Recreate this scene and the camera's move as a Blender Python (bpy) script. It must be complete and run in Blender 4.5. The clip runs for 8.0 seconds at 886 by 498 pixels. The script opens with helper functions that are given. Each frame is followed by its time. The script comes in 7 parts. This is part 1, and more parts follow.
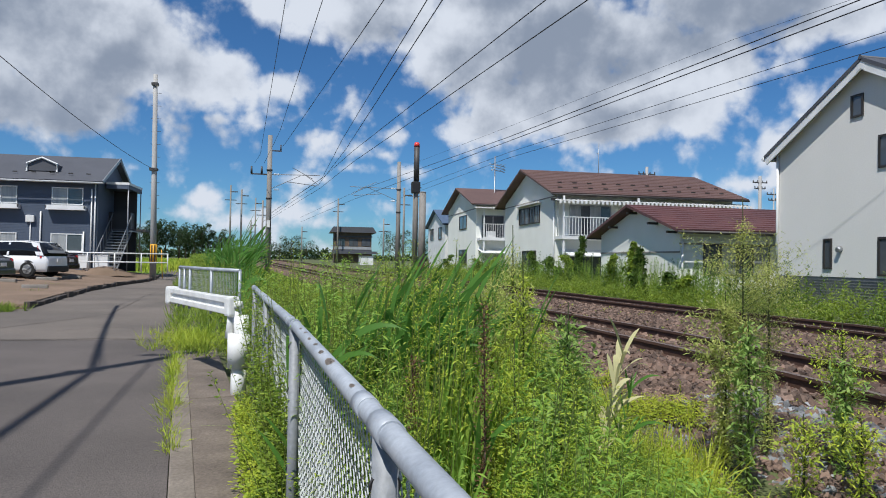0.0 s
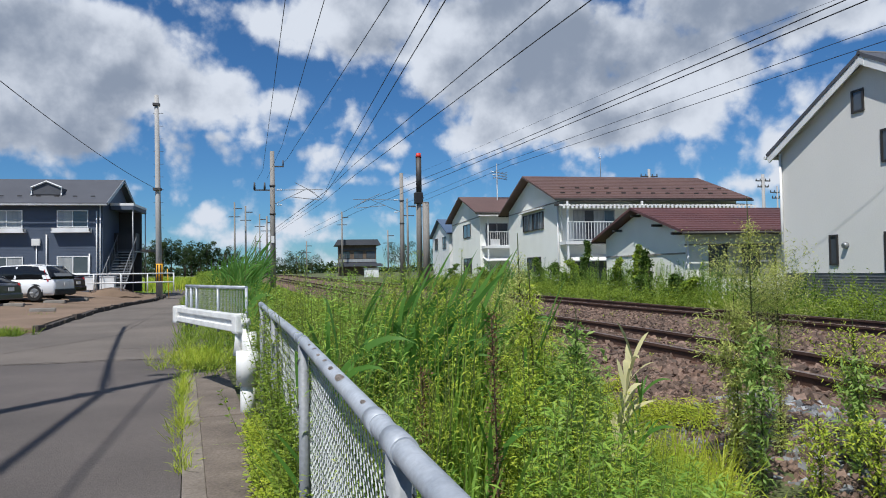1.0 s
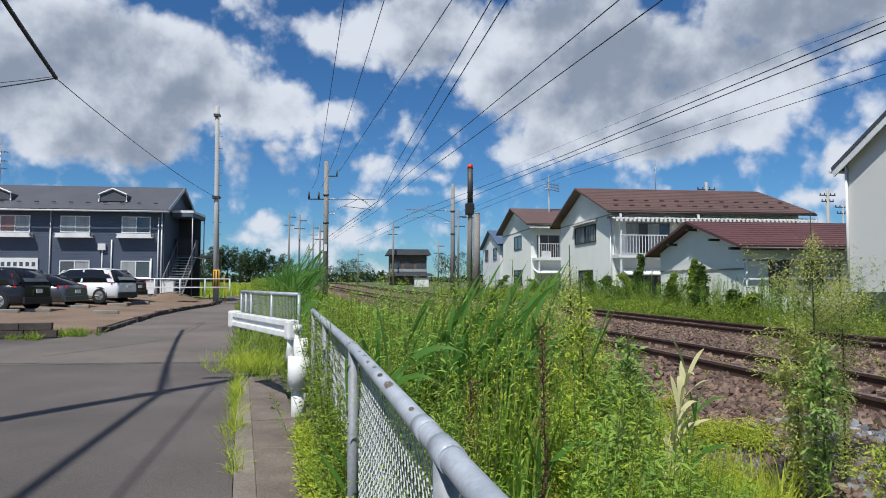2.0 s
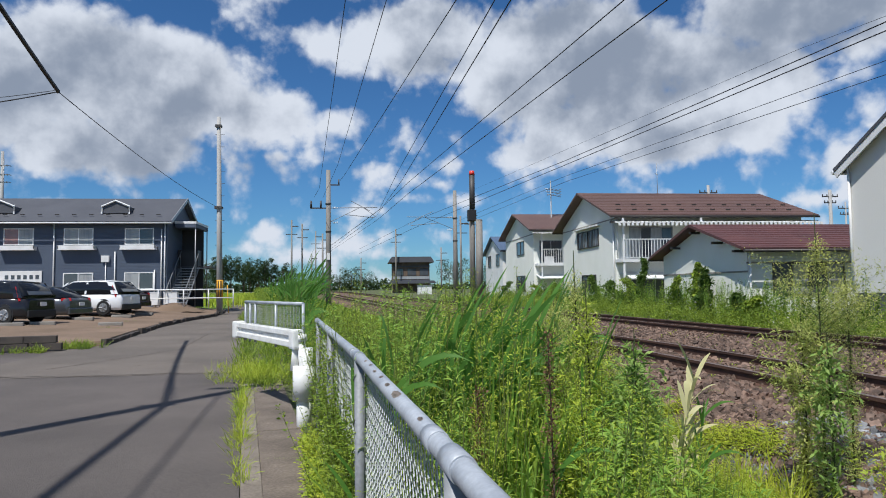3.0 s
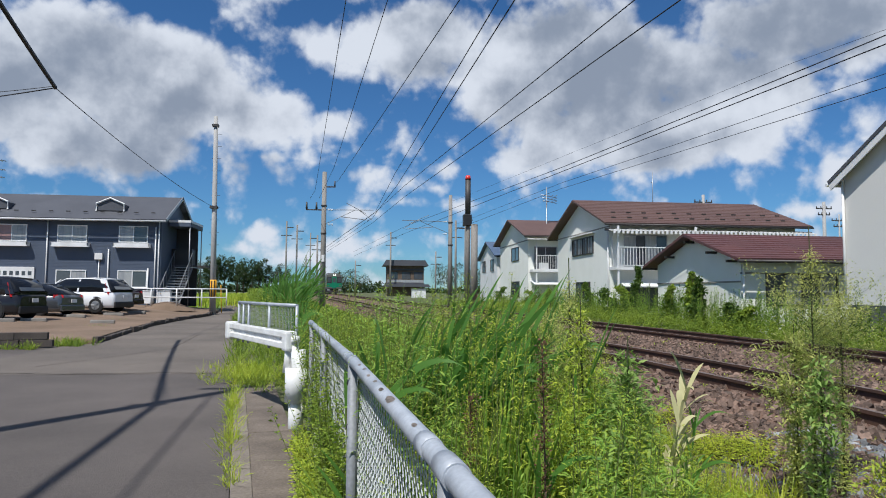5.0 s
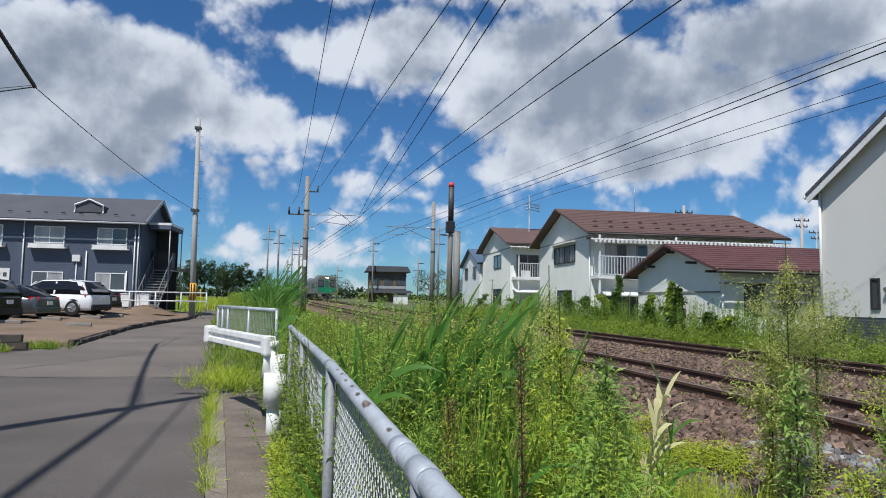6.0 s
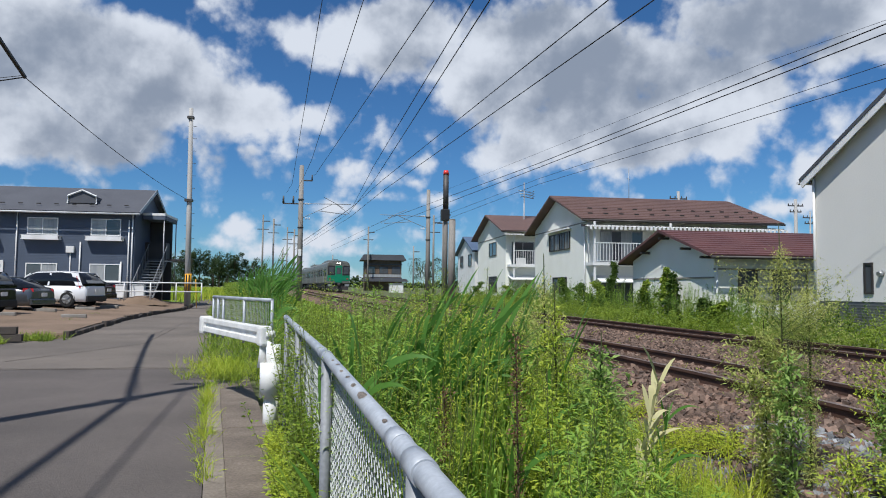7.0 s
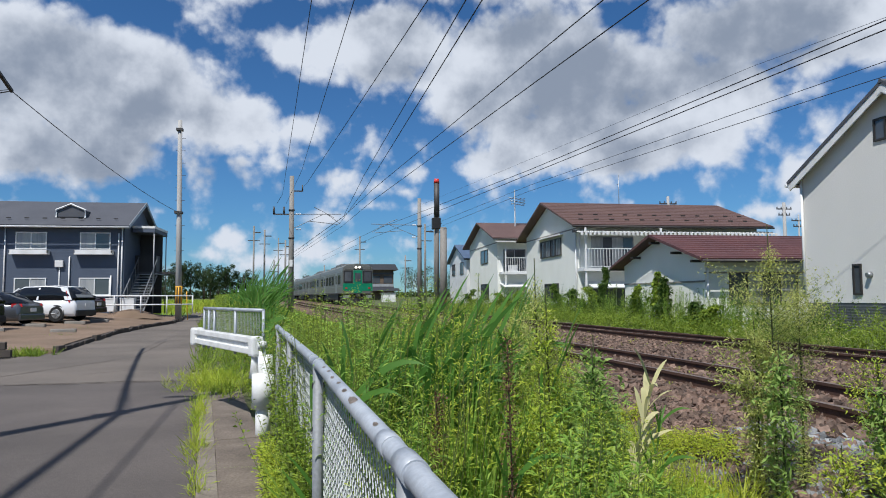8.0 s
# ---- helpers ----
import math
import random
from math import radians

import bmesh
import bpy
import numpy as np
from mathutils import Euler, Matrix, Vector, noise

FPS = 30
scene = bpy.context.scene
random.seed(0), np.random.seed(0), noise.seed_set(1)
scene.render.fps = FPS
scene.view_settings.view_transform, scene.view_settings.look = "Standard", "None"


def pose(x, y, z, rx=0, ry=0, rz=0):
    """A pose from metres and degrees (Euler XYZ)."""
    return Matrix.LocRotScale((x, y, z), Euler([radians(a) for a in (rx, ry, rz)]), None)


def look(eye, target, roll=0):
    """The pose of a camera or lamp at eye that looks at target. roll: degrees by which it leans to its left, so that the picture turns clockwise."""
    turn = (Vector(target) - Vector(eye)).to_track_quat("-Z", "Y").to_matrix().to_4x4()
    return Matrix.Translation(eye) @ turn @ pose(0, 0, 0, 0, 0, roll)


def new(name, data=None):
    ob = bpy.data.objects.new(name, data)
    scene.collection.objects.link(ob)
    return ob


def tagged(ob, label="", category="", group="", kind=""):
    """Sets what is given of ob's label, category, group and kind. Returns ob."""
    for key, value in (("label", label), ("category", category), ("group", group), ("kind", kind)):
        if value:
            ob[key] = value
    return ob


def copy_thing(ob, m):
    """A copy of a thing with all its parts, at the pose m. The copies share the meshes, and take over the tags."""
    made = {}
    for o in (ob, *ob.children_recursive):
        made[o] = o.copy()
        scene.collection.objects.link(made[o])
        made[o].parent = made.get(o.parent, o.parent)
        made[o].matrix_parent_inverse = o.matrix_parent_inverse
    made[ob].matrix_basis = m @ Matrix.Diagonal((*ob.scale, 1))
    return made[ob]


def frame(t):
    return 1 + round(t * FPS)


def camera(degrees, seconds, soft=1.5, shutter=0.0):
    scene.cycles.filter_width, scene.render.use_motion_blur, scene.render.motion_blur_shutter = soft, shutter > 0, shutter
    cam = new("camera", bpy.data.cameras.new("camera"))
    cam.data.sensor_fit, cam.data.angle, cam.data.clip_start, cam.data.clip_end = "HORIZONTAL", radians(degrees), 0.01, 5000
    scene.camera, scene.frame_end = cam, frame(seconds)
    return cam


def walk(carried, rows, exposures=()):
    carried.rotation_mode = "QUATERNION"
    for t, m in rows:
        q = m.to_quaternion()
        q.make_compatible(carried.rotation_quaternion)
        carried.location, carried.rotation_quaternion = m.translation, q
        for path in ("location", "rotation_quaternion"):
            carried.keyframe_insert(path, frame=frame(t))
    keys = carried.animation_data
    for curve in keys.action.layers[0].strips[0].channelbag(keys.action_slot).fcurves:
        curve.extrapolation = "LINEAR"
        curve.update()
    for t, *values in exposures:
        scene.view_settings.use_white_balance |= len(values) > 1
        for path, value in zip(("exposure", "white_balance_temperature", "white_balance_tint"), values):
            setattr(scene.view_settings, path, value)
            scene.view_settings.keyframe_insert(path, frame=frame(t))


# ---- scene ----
cam = camera(66.49, 8.0, soft=1.0)
# seconds, eye, yaw, pitch, lean
ROWS = [
    (0, 0.007, 0, 1.592, -11.423, 0.983, 0.984),
    (0.5, -0.006, 0, 1.603, -10.265, 1.317, 0.466),
    (1, 0.004, 0, 1.600, -10.978, 1.782, -0.998),
    (1.5, 0.004, 0, 1.597, -8.769, 1.806, 0.065),
    (2, 0.002, 0, 1.595, -6.753, 2.730, 0.138),
    (2.2, -0.000, 0, 1.596, -6.464, 3.111, -0.399),
    (3.3, -0.010, 0, 1.602, -6.512, 3.487, -0.954),
    (3.5, -0.012, 0, 1.603, -6.659, 4.258, -1.776),
    (4, -0.012, 0, 1.603, -5.748, 3.950, -0.851),
    (4.2, -0.012, 0, 1.603, -6.262, 3.319, -0.622),
    (5.3, -0.014, 0, 1.607, -6.735, 4.132, 0.729),
    (5.5, -0.015, 0, 1.608, -6.080, 4.814, 1.564),
    (6, -0.001, 0, 1.600, -8.516, 4.251, 1.101),
    (6.5, -0.004, 0, 1.611, -9.680, 3.887, 0.215),
    (6.8, -0.001, 0, 1.609, -8.314, 3.500, 0.534),
    (7, 0.002, 0, 1.608, -8.888, 3.235, 0.588),
    (7.5, 0.012, 0, 1.592, -8.688, 4.615, 0.136),
    (8, 0.010, 0, 1.592, -9.533, 3.960, -0.366),
]
walk(cam, [(t, pose(x, y, z, 90 + p, -r, w)) for t, x, y, z, w, p, r in ROWS],
     exposures=[(0.0, -0.2, 6150, 10), (8.0, -0.2, 6150, 10)])

# ---- light ----
SUN_AZ, SUN_EL = radians(35), radians(58)      # azimuth from -Y towards -X
world = bpy.data.worlds.new("sky")
scene.world = world
world.use_nodes = True


def build_sky():
    nt = world.node_tree
    nt.nodes.clear()
    N, L = nt.nodes.new, nt.links.new
    out, bg = N("ShaderNodeOutputWorld"), N("ShaderNodeBackground")
    sky = N("ShaderNodeTexSky")
    sky.sky_type, sky.sun_disc = "NISHITA", False
    sky.sun_elevation, sky.sun_rotation = SUN_EL, math.pi + SUN_AZ
    sky.air_density, sky.dust_density, sky.ozone_density = 1.0, 0.1, 3.0
    geo = N("ShaderNodeTexCoord")
    sep = N("ShaderNodeSeparateXYZ")
    L(geo.outputs["Generated"], sep.inputs[0])

    def math_node(op, a, b=None, c=None, clamp=False):
        n = N("ShaderNodeMath")
        n.operation, n.use_clamp = op, clamp
        for i, v in enumerate((a, b, c)):
            if v is None:
                continue
            if isinstance(v, (int, float)):
                n.inputs[i].default_value = v
            else:
                L(v, n.inputs[i])
        return n.outputs[0]

    # direction projected on a flat cloud deck
    up = math_node("MAXIMUM", sep.outputs[2], 0.015)
    den = math_node("ADD", up, 0.10)
    px = math_node("DIVIDE", sep.outputs[0], den)
    py = math_node("DIVIDE", sep.outputs[1], den)
    deck = N("ShaderNodeCombineXYZ")
    L(px, deck.inputs[0]), L(py, deck.inputs[1])
    big = N("ShaderNodeTexNoise")
    big.inputs["Scale"].default_value, big.inputs["Detail"].default_value = 0.9, 3.0
    L(deck.outputs[0], big.inputs["Vector"])
    fine = N("ShaderNodeTexNoise")
    fine.inputs["Scale"].default_value, fine.inputs["Detail"].default_value, fine.inputs["Roughness"].default_value = 12.0, 5.0, 0.52
    L(geo.outputs["Generated"], fine.inputs["Vector"])
    warp = math_node("SUBTRACT", fine.outputs["Fac"], 0.5)

    def banks(rows, top, edge):
        """Ellipses in the sky: yaw to the left of +Y, height, half widths, in degrees."""
        total = None
        for yaw, ele, wy, we in rows:
            a, e = radians(yaw), radians(ele)
            c = Vector((-math.sin(a) * math.cos(e), math.cos(a) * math.cos(e), math.sin(e)))
            r = Vector((math.cos(a), math.sin(a), 0))
            u = r.cross(c)
            dots = []
            for v, w in ((r, wy), (u, we)):
                d = N("ShaderNodeVectorMath")
                d.operation = "DOT_PRODUCT"
                L(geo.outputs["Generated"], d.inputs[0])
                d.inputs[1].default_value = v / math.sin(radians(w))
                dots.append(math_node("MULTIPLY", d.outputs["Value"], d.outputs["Value"]))
            q = math_node("SUBTRACT", 1.0, math_node("SQRT", math_node("ADD", dots[0], dots[1])))
            # in degrees of depth inside the bank, so that edges have one roughness
            q = math_node("MULTIPLY", q, min(wy, we) * edge + 0.4)
            total = q if total is None else math_node("SMOOTH_MAX", total, q, 0.3)
        front = math_node("GREATER_THAN", sep.outputs[1], 0.0)
        total = math_node("MINIMUM", math_node("MAXIMUM", total, -1.5), top)
        return math_node("ADD", math_node("MULTIPLY", total, front), math_node("MULTIPLY", math_node("SUBTRACT", front, 1.0), 1.5))

    total = banks(CLOUDS, 1.6, 0.55)
    # out of the banks' sight the deck goes on by itself
    back = math_node("MULTIPLY", math_node("LESS_THAN", sep.outputs[1], 0.35), math_node("SUBTRACT", math_node("MULTIPLY", big.outputs["Fac"], 4.0), 2.0))
    # cauliflower heads: rounded cells, large and small
    heads = None
    for scale, weight in ((17.0, 0.55), (41.0, 0.27), (90.0, 0.12)):
        bent = N("ShaderNodeVectorMath")
        bent.operation = "MULTIPLY_ADD"
        L(fine.outputs["Color"], bent.inputs[0])
        bent.inputs[1].default_value = (0.06, 0.06, 0.06)
        L(geo.outputs["Generated"], bent.inputs[2])
        cell = N("ShaderNodeTexVoronoi")
        cell.feature = "SMOOTH_F1"
        cell.inputs["Scale"].default_value, cell.inputs["Smoothness"].default_value = scale, 0.35
        L(bent.outputs[0], cell.inputs["Vector"])
        h = math_node("MULTIPLY", math_node("SUBTRACT", 0.42, cell.outputs["Distance"]), weight)
        heads = h if heads is None else math_node("ADD", heads, h)
    dens = math_node("ADD", math_node("MAXIMUM", total, back), math_node("ADD", math_node("MULTIPLY", warp, 2.2), math_node("MULTIPLY", heads, 2.2)))
    fray = N("ShaderNodeTexNoise")
    fray.inputs["Scale"].default_value, fray.inputs["Detail"].default_value, fray.inputs["Roughness"].default_value = 26.0, 7.0, 0.62
    L(geo.outputs["Generated"], fray.inputs["Vector"])
    dens = math_node("ADD", dens, math_node("MULTIPLY", math_node("SUBTRACT", fray.outputs["Fac"], 0.42), 1.5))
    cover = N("ShaderNodeMapRange")
    cover.interpolation_type = "SMOOTHSTEP"
    cover.inputs[1].default_value, cover.inputs[2].default_value = -0.1, 0.95
    L(dens, cover.inputs[0])
    # thick middles and undersides turn grey, rims and tops stay white
    thick = N("ShaderNodeMapRange")
    thick.interpolation_type = "SMOOTHSTEP"
    thick.inputs[1].default_value, thick.inputs[2].default_value = -1.5, 2.5
    soft = N("ShaderNodeTexNoise")
    soft.inputs["Scale"].default_value, soft.inputs["Detail"].default_value, soft.inputs["Roughness"].default_value = 6.0, 4.0, 0.5
    L(geo.outputs["Generated"], soft.inputs["Vector"])
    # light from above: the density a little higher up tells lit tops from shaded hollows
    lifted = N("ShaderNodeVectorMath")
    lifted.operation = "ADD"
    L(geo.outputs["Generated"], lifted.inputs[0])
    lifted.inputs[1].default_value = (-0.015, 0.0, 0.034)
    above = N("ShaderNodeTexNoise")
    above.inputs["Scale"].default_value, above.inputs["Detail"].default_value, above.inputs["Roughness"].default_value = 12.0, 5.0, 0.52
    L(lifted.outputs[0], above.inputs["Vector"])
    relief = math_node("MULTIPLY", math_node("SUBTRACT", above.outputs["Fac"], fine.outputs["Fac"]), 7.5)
    lumps = math_node("MULTIPLY", heads, -2.6)
    body = math_node("ADD", banks(SHADES, 1.3, 0.5), math_node("MULTIPLY", math_node("SUBTRACT", soft.outputs["Fac"], 0.5), 4.0))
    rim = math_node("MULTIPLY", math_node("SUBTRACT", math_node("MINIMUM", dens, 2.0), 1.5), 0.8)
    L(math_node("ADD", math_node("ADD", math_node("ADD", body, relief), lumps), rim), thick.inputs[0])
    tone = N("ShaderNodeMix")
    tone.data_type = "RGBA"
    L(thick.outputs[0], tone.inputs["Factor"])
    tone.inputs["A"].default_value, tone.inputs["B"].default_value = (10.0, 10.4, 11.1, 1), (3.75, 4.35, 5.4, 1)
    mix = N("ShaderNodeMix")
    mix.data_type = "RGBA"
    L(cover.outputs[0], mix.inputs["Factor"])
    tint = N("ShaderNodeMix")
    tint.data_type, tint.blend_type = "RGBA", "MULTIPLY"
    tint.inputs["Factor"].default_value, tint.inputs["B"].default_value = 1.0, (0.50, 0.86, 1.18, 1)
    L(sky.outputs[0], tint.inputs["A"])
    L(tint.outputs["Result"], mix.inputs["A"]), L(tone.outputs["Result"], mix.inputs["B"])
    L(mix.outputs["Result"], bg.inputs["Color"])
    bg.inputs["Strength"].default_value = 0.082
    L(bg.outputs[0], out.inputs[0])


CLOUDS = [
    (-3.0, 9.0, 4.0, 1.2), (-0.5, 6.6, 4.2, 0.9), (-8.5, 7.3, 2.2, 0.9),     (21.6, 18.0, 9.1, 3.8), (16.2, 15.2, 11.0, 4.6), (21.8, 11.3, 10.5, 3.4), (9.0, 14.2, 7.2, 3.0), (1.7, 14.0, 4.6, 1.7), (15.5, 18.2, 6.2, 2.9), (25.0, 14.5, 6.0, 5.7),
    (1.8, 20.0, 5.3, 2.9), (-4.9, 20.7, 7.7, 4.1), (-10.7, 18.5, 5.3, 2.9), (-17.5, 17.9, 10.5, 6.2), (-19.3, 13.3, 9.1, 4.1), (-26.2, 15.2, 9.6, 5.7), (-31.4, 14.7, 5.3, 4.8),
    (-24.8, 10.8, 6.2, 2.2), (-13.6, 11.2, 3.8, 2.4), (-36.7, 20.1, 12.5, 3.4), (-42.0, 17.6, 8.0, 2.2), (-12.2, 29.0, 33.5, 5.7), (25.0, 25.5, 17.0, 4.3),
    (-0.6, 9.7, 3.0, 1.1), (-2.8, 7.6, 3.6, 1.0), (-7.1, 10.3, 1.6, 1.1), (-6.1, 8.8, 1.9, 0.8), (8.0, 4.5, 2.2, 1.6), (9.6, 3.4, 3.0, 1.2), (2.6, 3.8, 4.4, 0.9), (-3.5, 3.0, 5.0, 0.7), (5.0, 2.9, 3.5, 1.2),
    (-25.2, 7.5, 1.1, 0.5), (-32.0, 6.8, 0.7, 0.6), (-35.4, 6.2, 3.4, 0.9), (-37.2, 8.5, 1.4, 1.9), (22.3, 6.5, 4.3, 0.6), (7.2, 11.0, 1.4, 0.5),
]
# thick grey middles of the banks
SHADES = [(-19.4, 15.6, 11.0, 4.8), (-25.4, 19.1, 7.2, 3.8), (17.3, 10.6, 13.5, 2.6), (20.5, 17.0, 7.2, 2.9), (12.1, 14.3, 6.0, 2.2), (-7.3, 18.5, 4.8, 1.9), (-26.2, 12.1, 5.7, 1.9), (24.6, 15.1, 5.0, 2.9), (-15.0, 23.0, 12.0, 3.0), (-33.0, 19.5, 10.0, 4.4), (-26.0, 24.0, 12.0, 4.0), (-19.0, 14.5, 7.0, 2.6)]
build_sky()
sun = new("sun", bpy.data.lights.new("sun", "SUN"))
sun.data.energy, sun.data.angle, sun.data.color = 5.9, radians(0.55), (1.0, 0.955, 0.88)
sun_way = Vector((-math.sin(SUN_AZ) * math.cos(SUN_EL), -math.cos(SUN_AZ) * math.cos(SUN_EL), math.sin(SUN_EL)))
sun.matrix_basis = look(sun_way * 60, (0, 0, 0))


# ---- materials ----
def mat(name, color, rough=0.7, metal=0.0, vary=0.25, grain=30.0, stain=1.2, bump=0.15, second=None, spec=0.4, island=0.0, obj_random=0.0, stretch=(1, 1, 1)):
    """A worn surface: broad stains, fine grain, relief."""
    m = bpy.data.materials.new(name)
    m.use_nodes = True
    nt = m.node_tree
    N, L = nt.nodes.new, nt.links.new
    bsdf = nt.nodes["Principled BSDF"]
    co = N("ShaderNodeTexCoord")
    mp = N("ShaderNodeMapping")
    mp.inputs["Scale"].default_value = stretch
    L(co.outputs["Object"], mp.inputs[0])
    a, b = N("ShaderNodeTexNoise"), N("ShaderNodeTexNoise")
    a.inputs["Scale"].default_value, a.inputs["Detail"].default_value = stain, 5
    b.inputs["Scale"].default_value, b.inputs["Detail"].default_value = grain, 4
    L(mp.outputs[0], a.inputs["Vector"]), L(mp.outputs[0], b.inputs["Vector"])
    ramp = N("ShaderNodeMapRange")
    ramp.inputs[1].default_value, ramp.inputs[2].default_value = 0.35, 0.68
    L(a.outputs["Fac"], ramp.inputs[0])
    mix = N("ShaderNodeMix")
    mix.data_type = "RGBA"
    second = second or tuple(c * (1 - vary) for c in color)
    mix.inputs["A"].default_value, mix.inputs["B"].default_value = (*color, 1), (*second, 1)
    L(ramp.outputs[0], mix.inputs["Factor"])
    hsv = N("ShaderNodeHueSaturation")
    L(mix.outputs["Result"], hsv.inputs["Color"])
    val = N("ShaderNodeMapRange")
    val.inputs[1].default_value, val.inputs[2].default_value = 0.25, 0.75
    val.inputs[3].default_value, val.inputs[4].default_value = 1 - vary * 0.8, 1 + vary * 0.8
    L(b.outputs["Fac"], val.inputs[0])
    value = val.outputs[0]
    for amount, node, socket in ((island, "ShaderNodeNewGeometry", "Random Per Island"), (obj_random, "ShaderNodeObjectInfo", "Random")):
        if amount:
            src, rng, mul = N(node), N("ShaderNodeMapRange"), N("ShaderNodeMath")
            rng.inputs[3].default_value, rng.inputs[4].default_value = 1 - amount, 1 + amount
            mul.operation = "MULTIPLY"
            L(src.outputs[socket], rng.inputs[0]), L(rng.outputs[0], mul.inputs[0]), L(value, mul.inputs[1])
            value = mul.outputs[0]
    L(value, hsv.inputs["Value"])
    L(hsv.outputs[0], bsdf.inputs["Base Color"])
    bsdf.inputs["Roughness"].default_value, bsdf.inputs["Metallic"].default_value = rough, metal
    bsdf.inputs["Specular IOR Level"].default_value = spec
    if bump:
        bp = N("ShaderNodeBump")
        bp.inputs["Strength"].default_value, bp.inputs["Distance"].default_value = bump, 0.02
        L(b.outputs["Fac"], bp.inputs["Height"]), L(bp.outputs[0], bsdf.inputs["Normal"])
    return m


def leaf_mat(name, color, second, glow=0.35):
    """Leaves: colour varies leaf by leaf, light passes through."""
    m = bpy.data.materials.new(name)
    m.use_nodes = True
    nt = m.node_tree
    N, L = nt.nodes.new, nt.links.new
    bsdf, out = nt.nodes["Principled BSDF"], nt.nodes["Material Output"]
    geo, mix = N("ShaderNodeNewGeometry"), N("ShaderNodeMix")
    mix.data_type = "RGBA"
    mix.inputs["A"].default_value, mix.inputs["B"].default_value = (*color, 1), (*second, 1)
    co, ns, add = N("ShaderNodeTexCoord"), N("ShaderNodeTexNoise"), N("ShaderNodeMath")
    ns.inputs["Scale"].default_value = 0.9
    L(co.outputs["Object"], ns.inputs["Vector"])
    add.operation = "MULTIPLY_ADD"
    L(geo.outputs["Random Per Island"], add.inputs[0])
    add.inputs[1].default_value = 0.9
    sub = N("ShaderNodeMath")
    sub.operation = "MULTIPLY_ADD"
    L(ns.outputs["Fac"], sub.inputs[0])
    sub.inputs[1].default_value, sub.inputs[2].default_value = 1.6, -0.75
    L(sub.outputs[0], add.inputs[2])
    add.use_clamp = True
    L(add.outputs[0], mix.inputs["Factor"])
    L(mix.outputs["Result"], bsdf.inputs["Base Color"])
    bsdf.inputs["Roughness"].default_value = 0.55
    bsdf.inputs["Specular IOR Level"].default_value = 0.3
    tr, sh = N("ShaderNodeBsdfTranslucent"), N("ShaderNodeMixShader")
    L(mix.outputs["Result"], tr.inputs["Color"])
    sh.inputs[0].default_value = glow
    L(bsdf.outputs[0], sh.inputs[1]), L(tr.outputs[0], sh.inputs[2]), L(sh.outputs[0], out.inputs["Surface"])
    return m


def glass_mat(name, color, rough=0.05):
    m = mat(name, color, rough, 0.0, 0.15, 3, 0.8, 0.0, spec=0.8)
    return m


M_ASPHALT = mat("asphalt", (0.122, 0.104, 0.094), 0.88, 0, 0.42, 75, 0.45, 0.5, second=(0.078, 0.067, 0.061))
M_ASPHALT_OLD = mat("asphalt_worn", (0.165, 0.14, 0.118), 0.9, 0, 0.4, 60, 0.35, 0.5, second=(0.103, 0.089, 0.077))
M_CONCRETE = mat("concrete", (0.30, 0.28, 0.25), 0.85, 0, 0.3, 60, 1.6, 0.3, second=(0.2, 0.18, 0.155))
M_CONCRETE_DARK = mat("concrete_stained", (0.19, 0.155, 0.125), 0.9, 0, 0.35, 40, 1.3, 0.4, second=(0.085, 0.068, 0.055))
M_KERB = mat("kerb_concrete", (0.26, 0.225, 0.185), 0.9, 0, 0.3, 45, 1.1, 0.35, second=(0.13, 0.105, 0.085))
M_BLOCK = mat("dark_block", (0.085, 0.07, 0.06), 0.95, 0, 0.35, 40, 2.0, 0.4, second=(0.05, 0.042, 0.038))
M_POLE = mat("pole_concrete", (0.42, 0.41, 0.39), 0.8, 0, 0.2, 40, 1.2, 0.15, second=(0.29, 0.28, 0.27), stretch=(1, 1, 0.2))
M_OLDPOLE = mat("old_pole", (0.26, 0.245, 0.225), 0.85, 0, 0.3, 30, 1.2, 0.25, second=(0.17, 0.15, 0.125), stretch=(1, 1, 0.15))
M_DIRT = mat("dirt", (0.215, 0.15, 0.105), 0.95, 0, 0.3, 40, 0.5, 0.5, second=(0.15, 0.105, 0.07))
M_GROUND = mat("soil_and_grass", (0.10, 0.105, 0.045), 0.95, 0, 0.35, 12, 0.25, 0.5, second=(0.075, 0.1, 0.03))
M_FIELD = mat("rice_field", (0.13, 0.20, 0.04), 0.9, 0, 0.2, 8, 0.12, 0.4, second=(0.09, 0.16, 0.03))
M_BALLAST = mat("ballast_bed", (0.17, 0.105, 0.072), 0.95, 0, 0.45, 24, 1.0, 1.0, second=(0.115, 0.075, 0.055))
M_STONE = mat("ballast_stone", (0.18, 0.118, 0.088), 0.9, 0, 0.3, 40, 4, 0.3, island=0.55, second=(0.115, 0.082, 0.064))
M_STONE_GREY = mat("grey_stone", (0.235, 0.24, 0.245), 0.9, 0, 0.3, 40, 4, 0.3, island=0.45, second=(0.16, 0.165, 0.17))
M_RAIL_SIDE = mat("rusty_rail", (0.11, 0.06, 0.042), 0.75, 0.3, 0.3, 50, 3, 0.2, second=(0.065, 0.038, 0.03))
M_RAIL_TOP = mat("rail_head", (0.30, 0.21, 0.17), 0.38, 0.7, 0.2, 60, 2, 0.05)
M_SLEEPER = mat("sleeper", (0.12, 0.085, 0.065), 0.9, 0, 0.35, 50, 3, 0.4, obj_random=0.25)
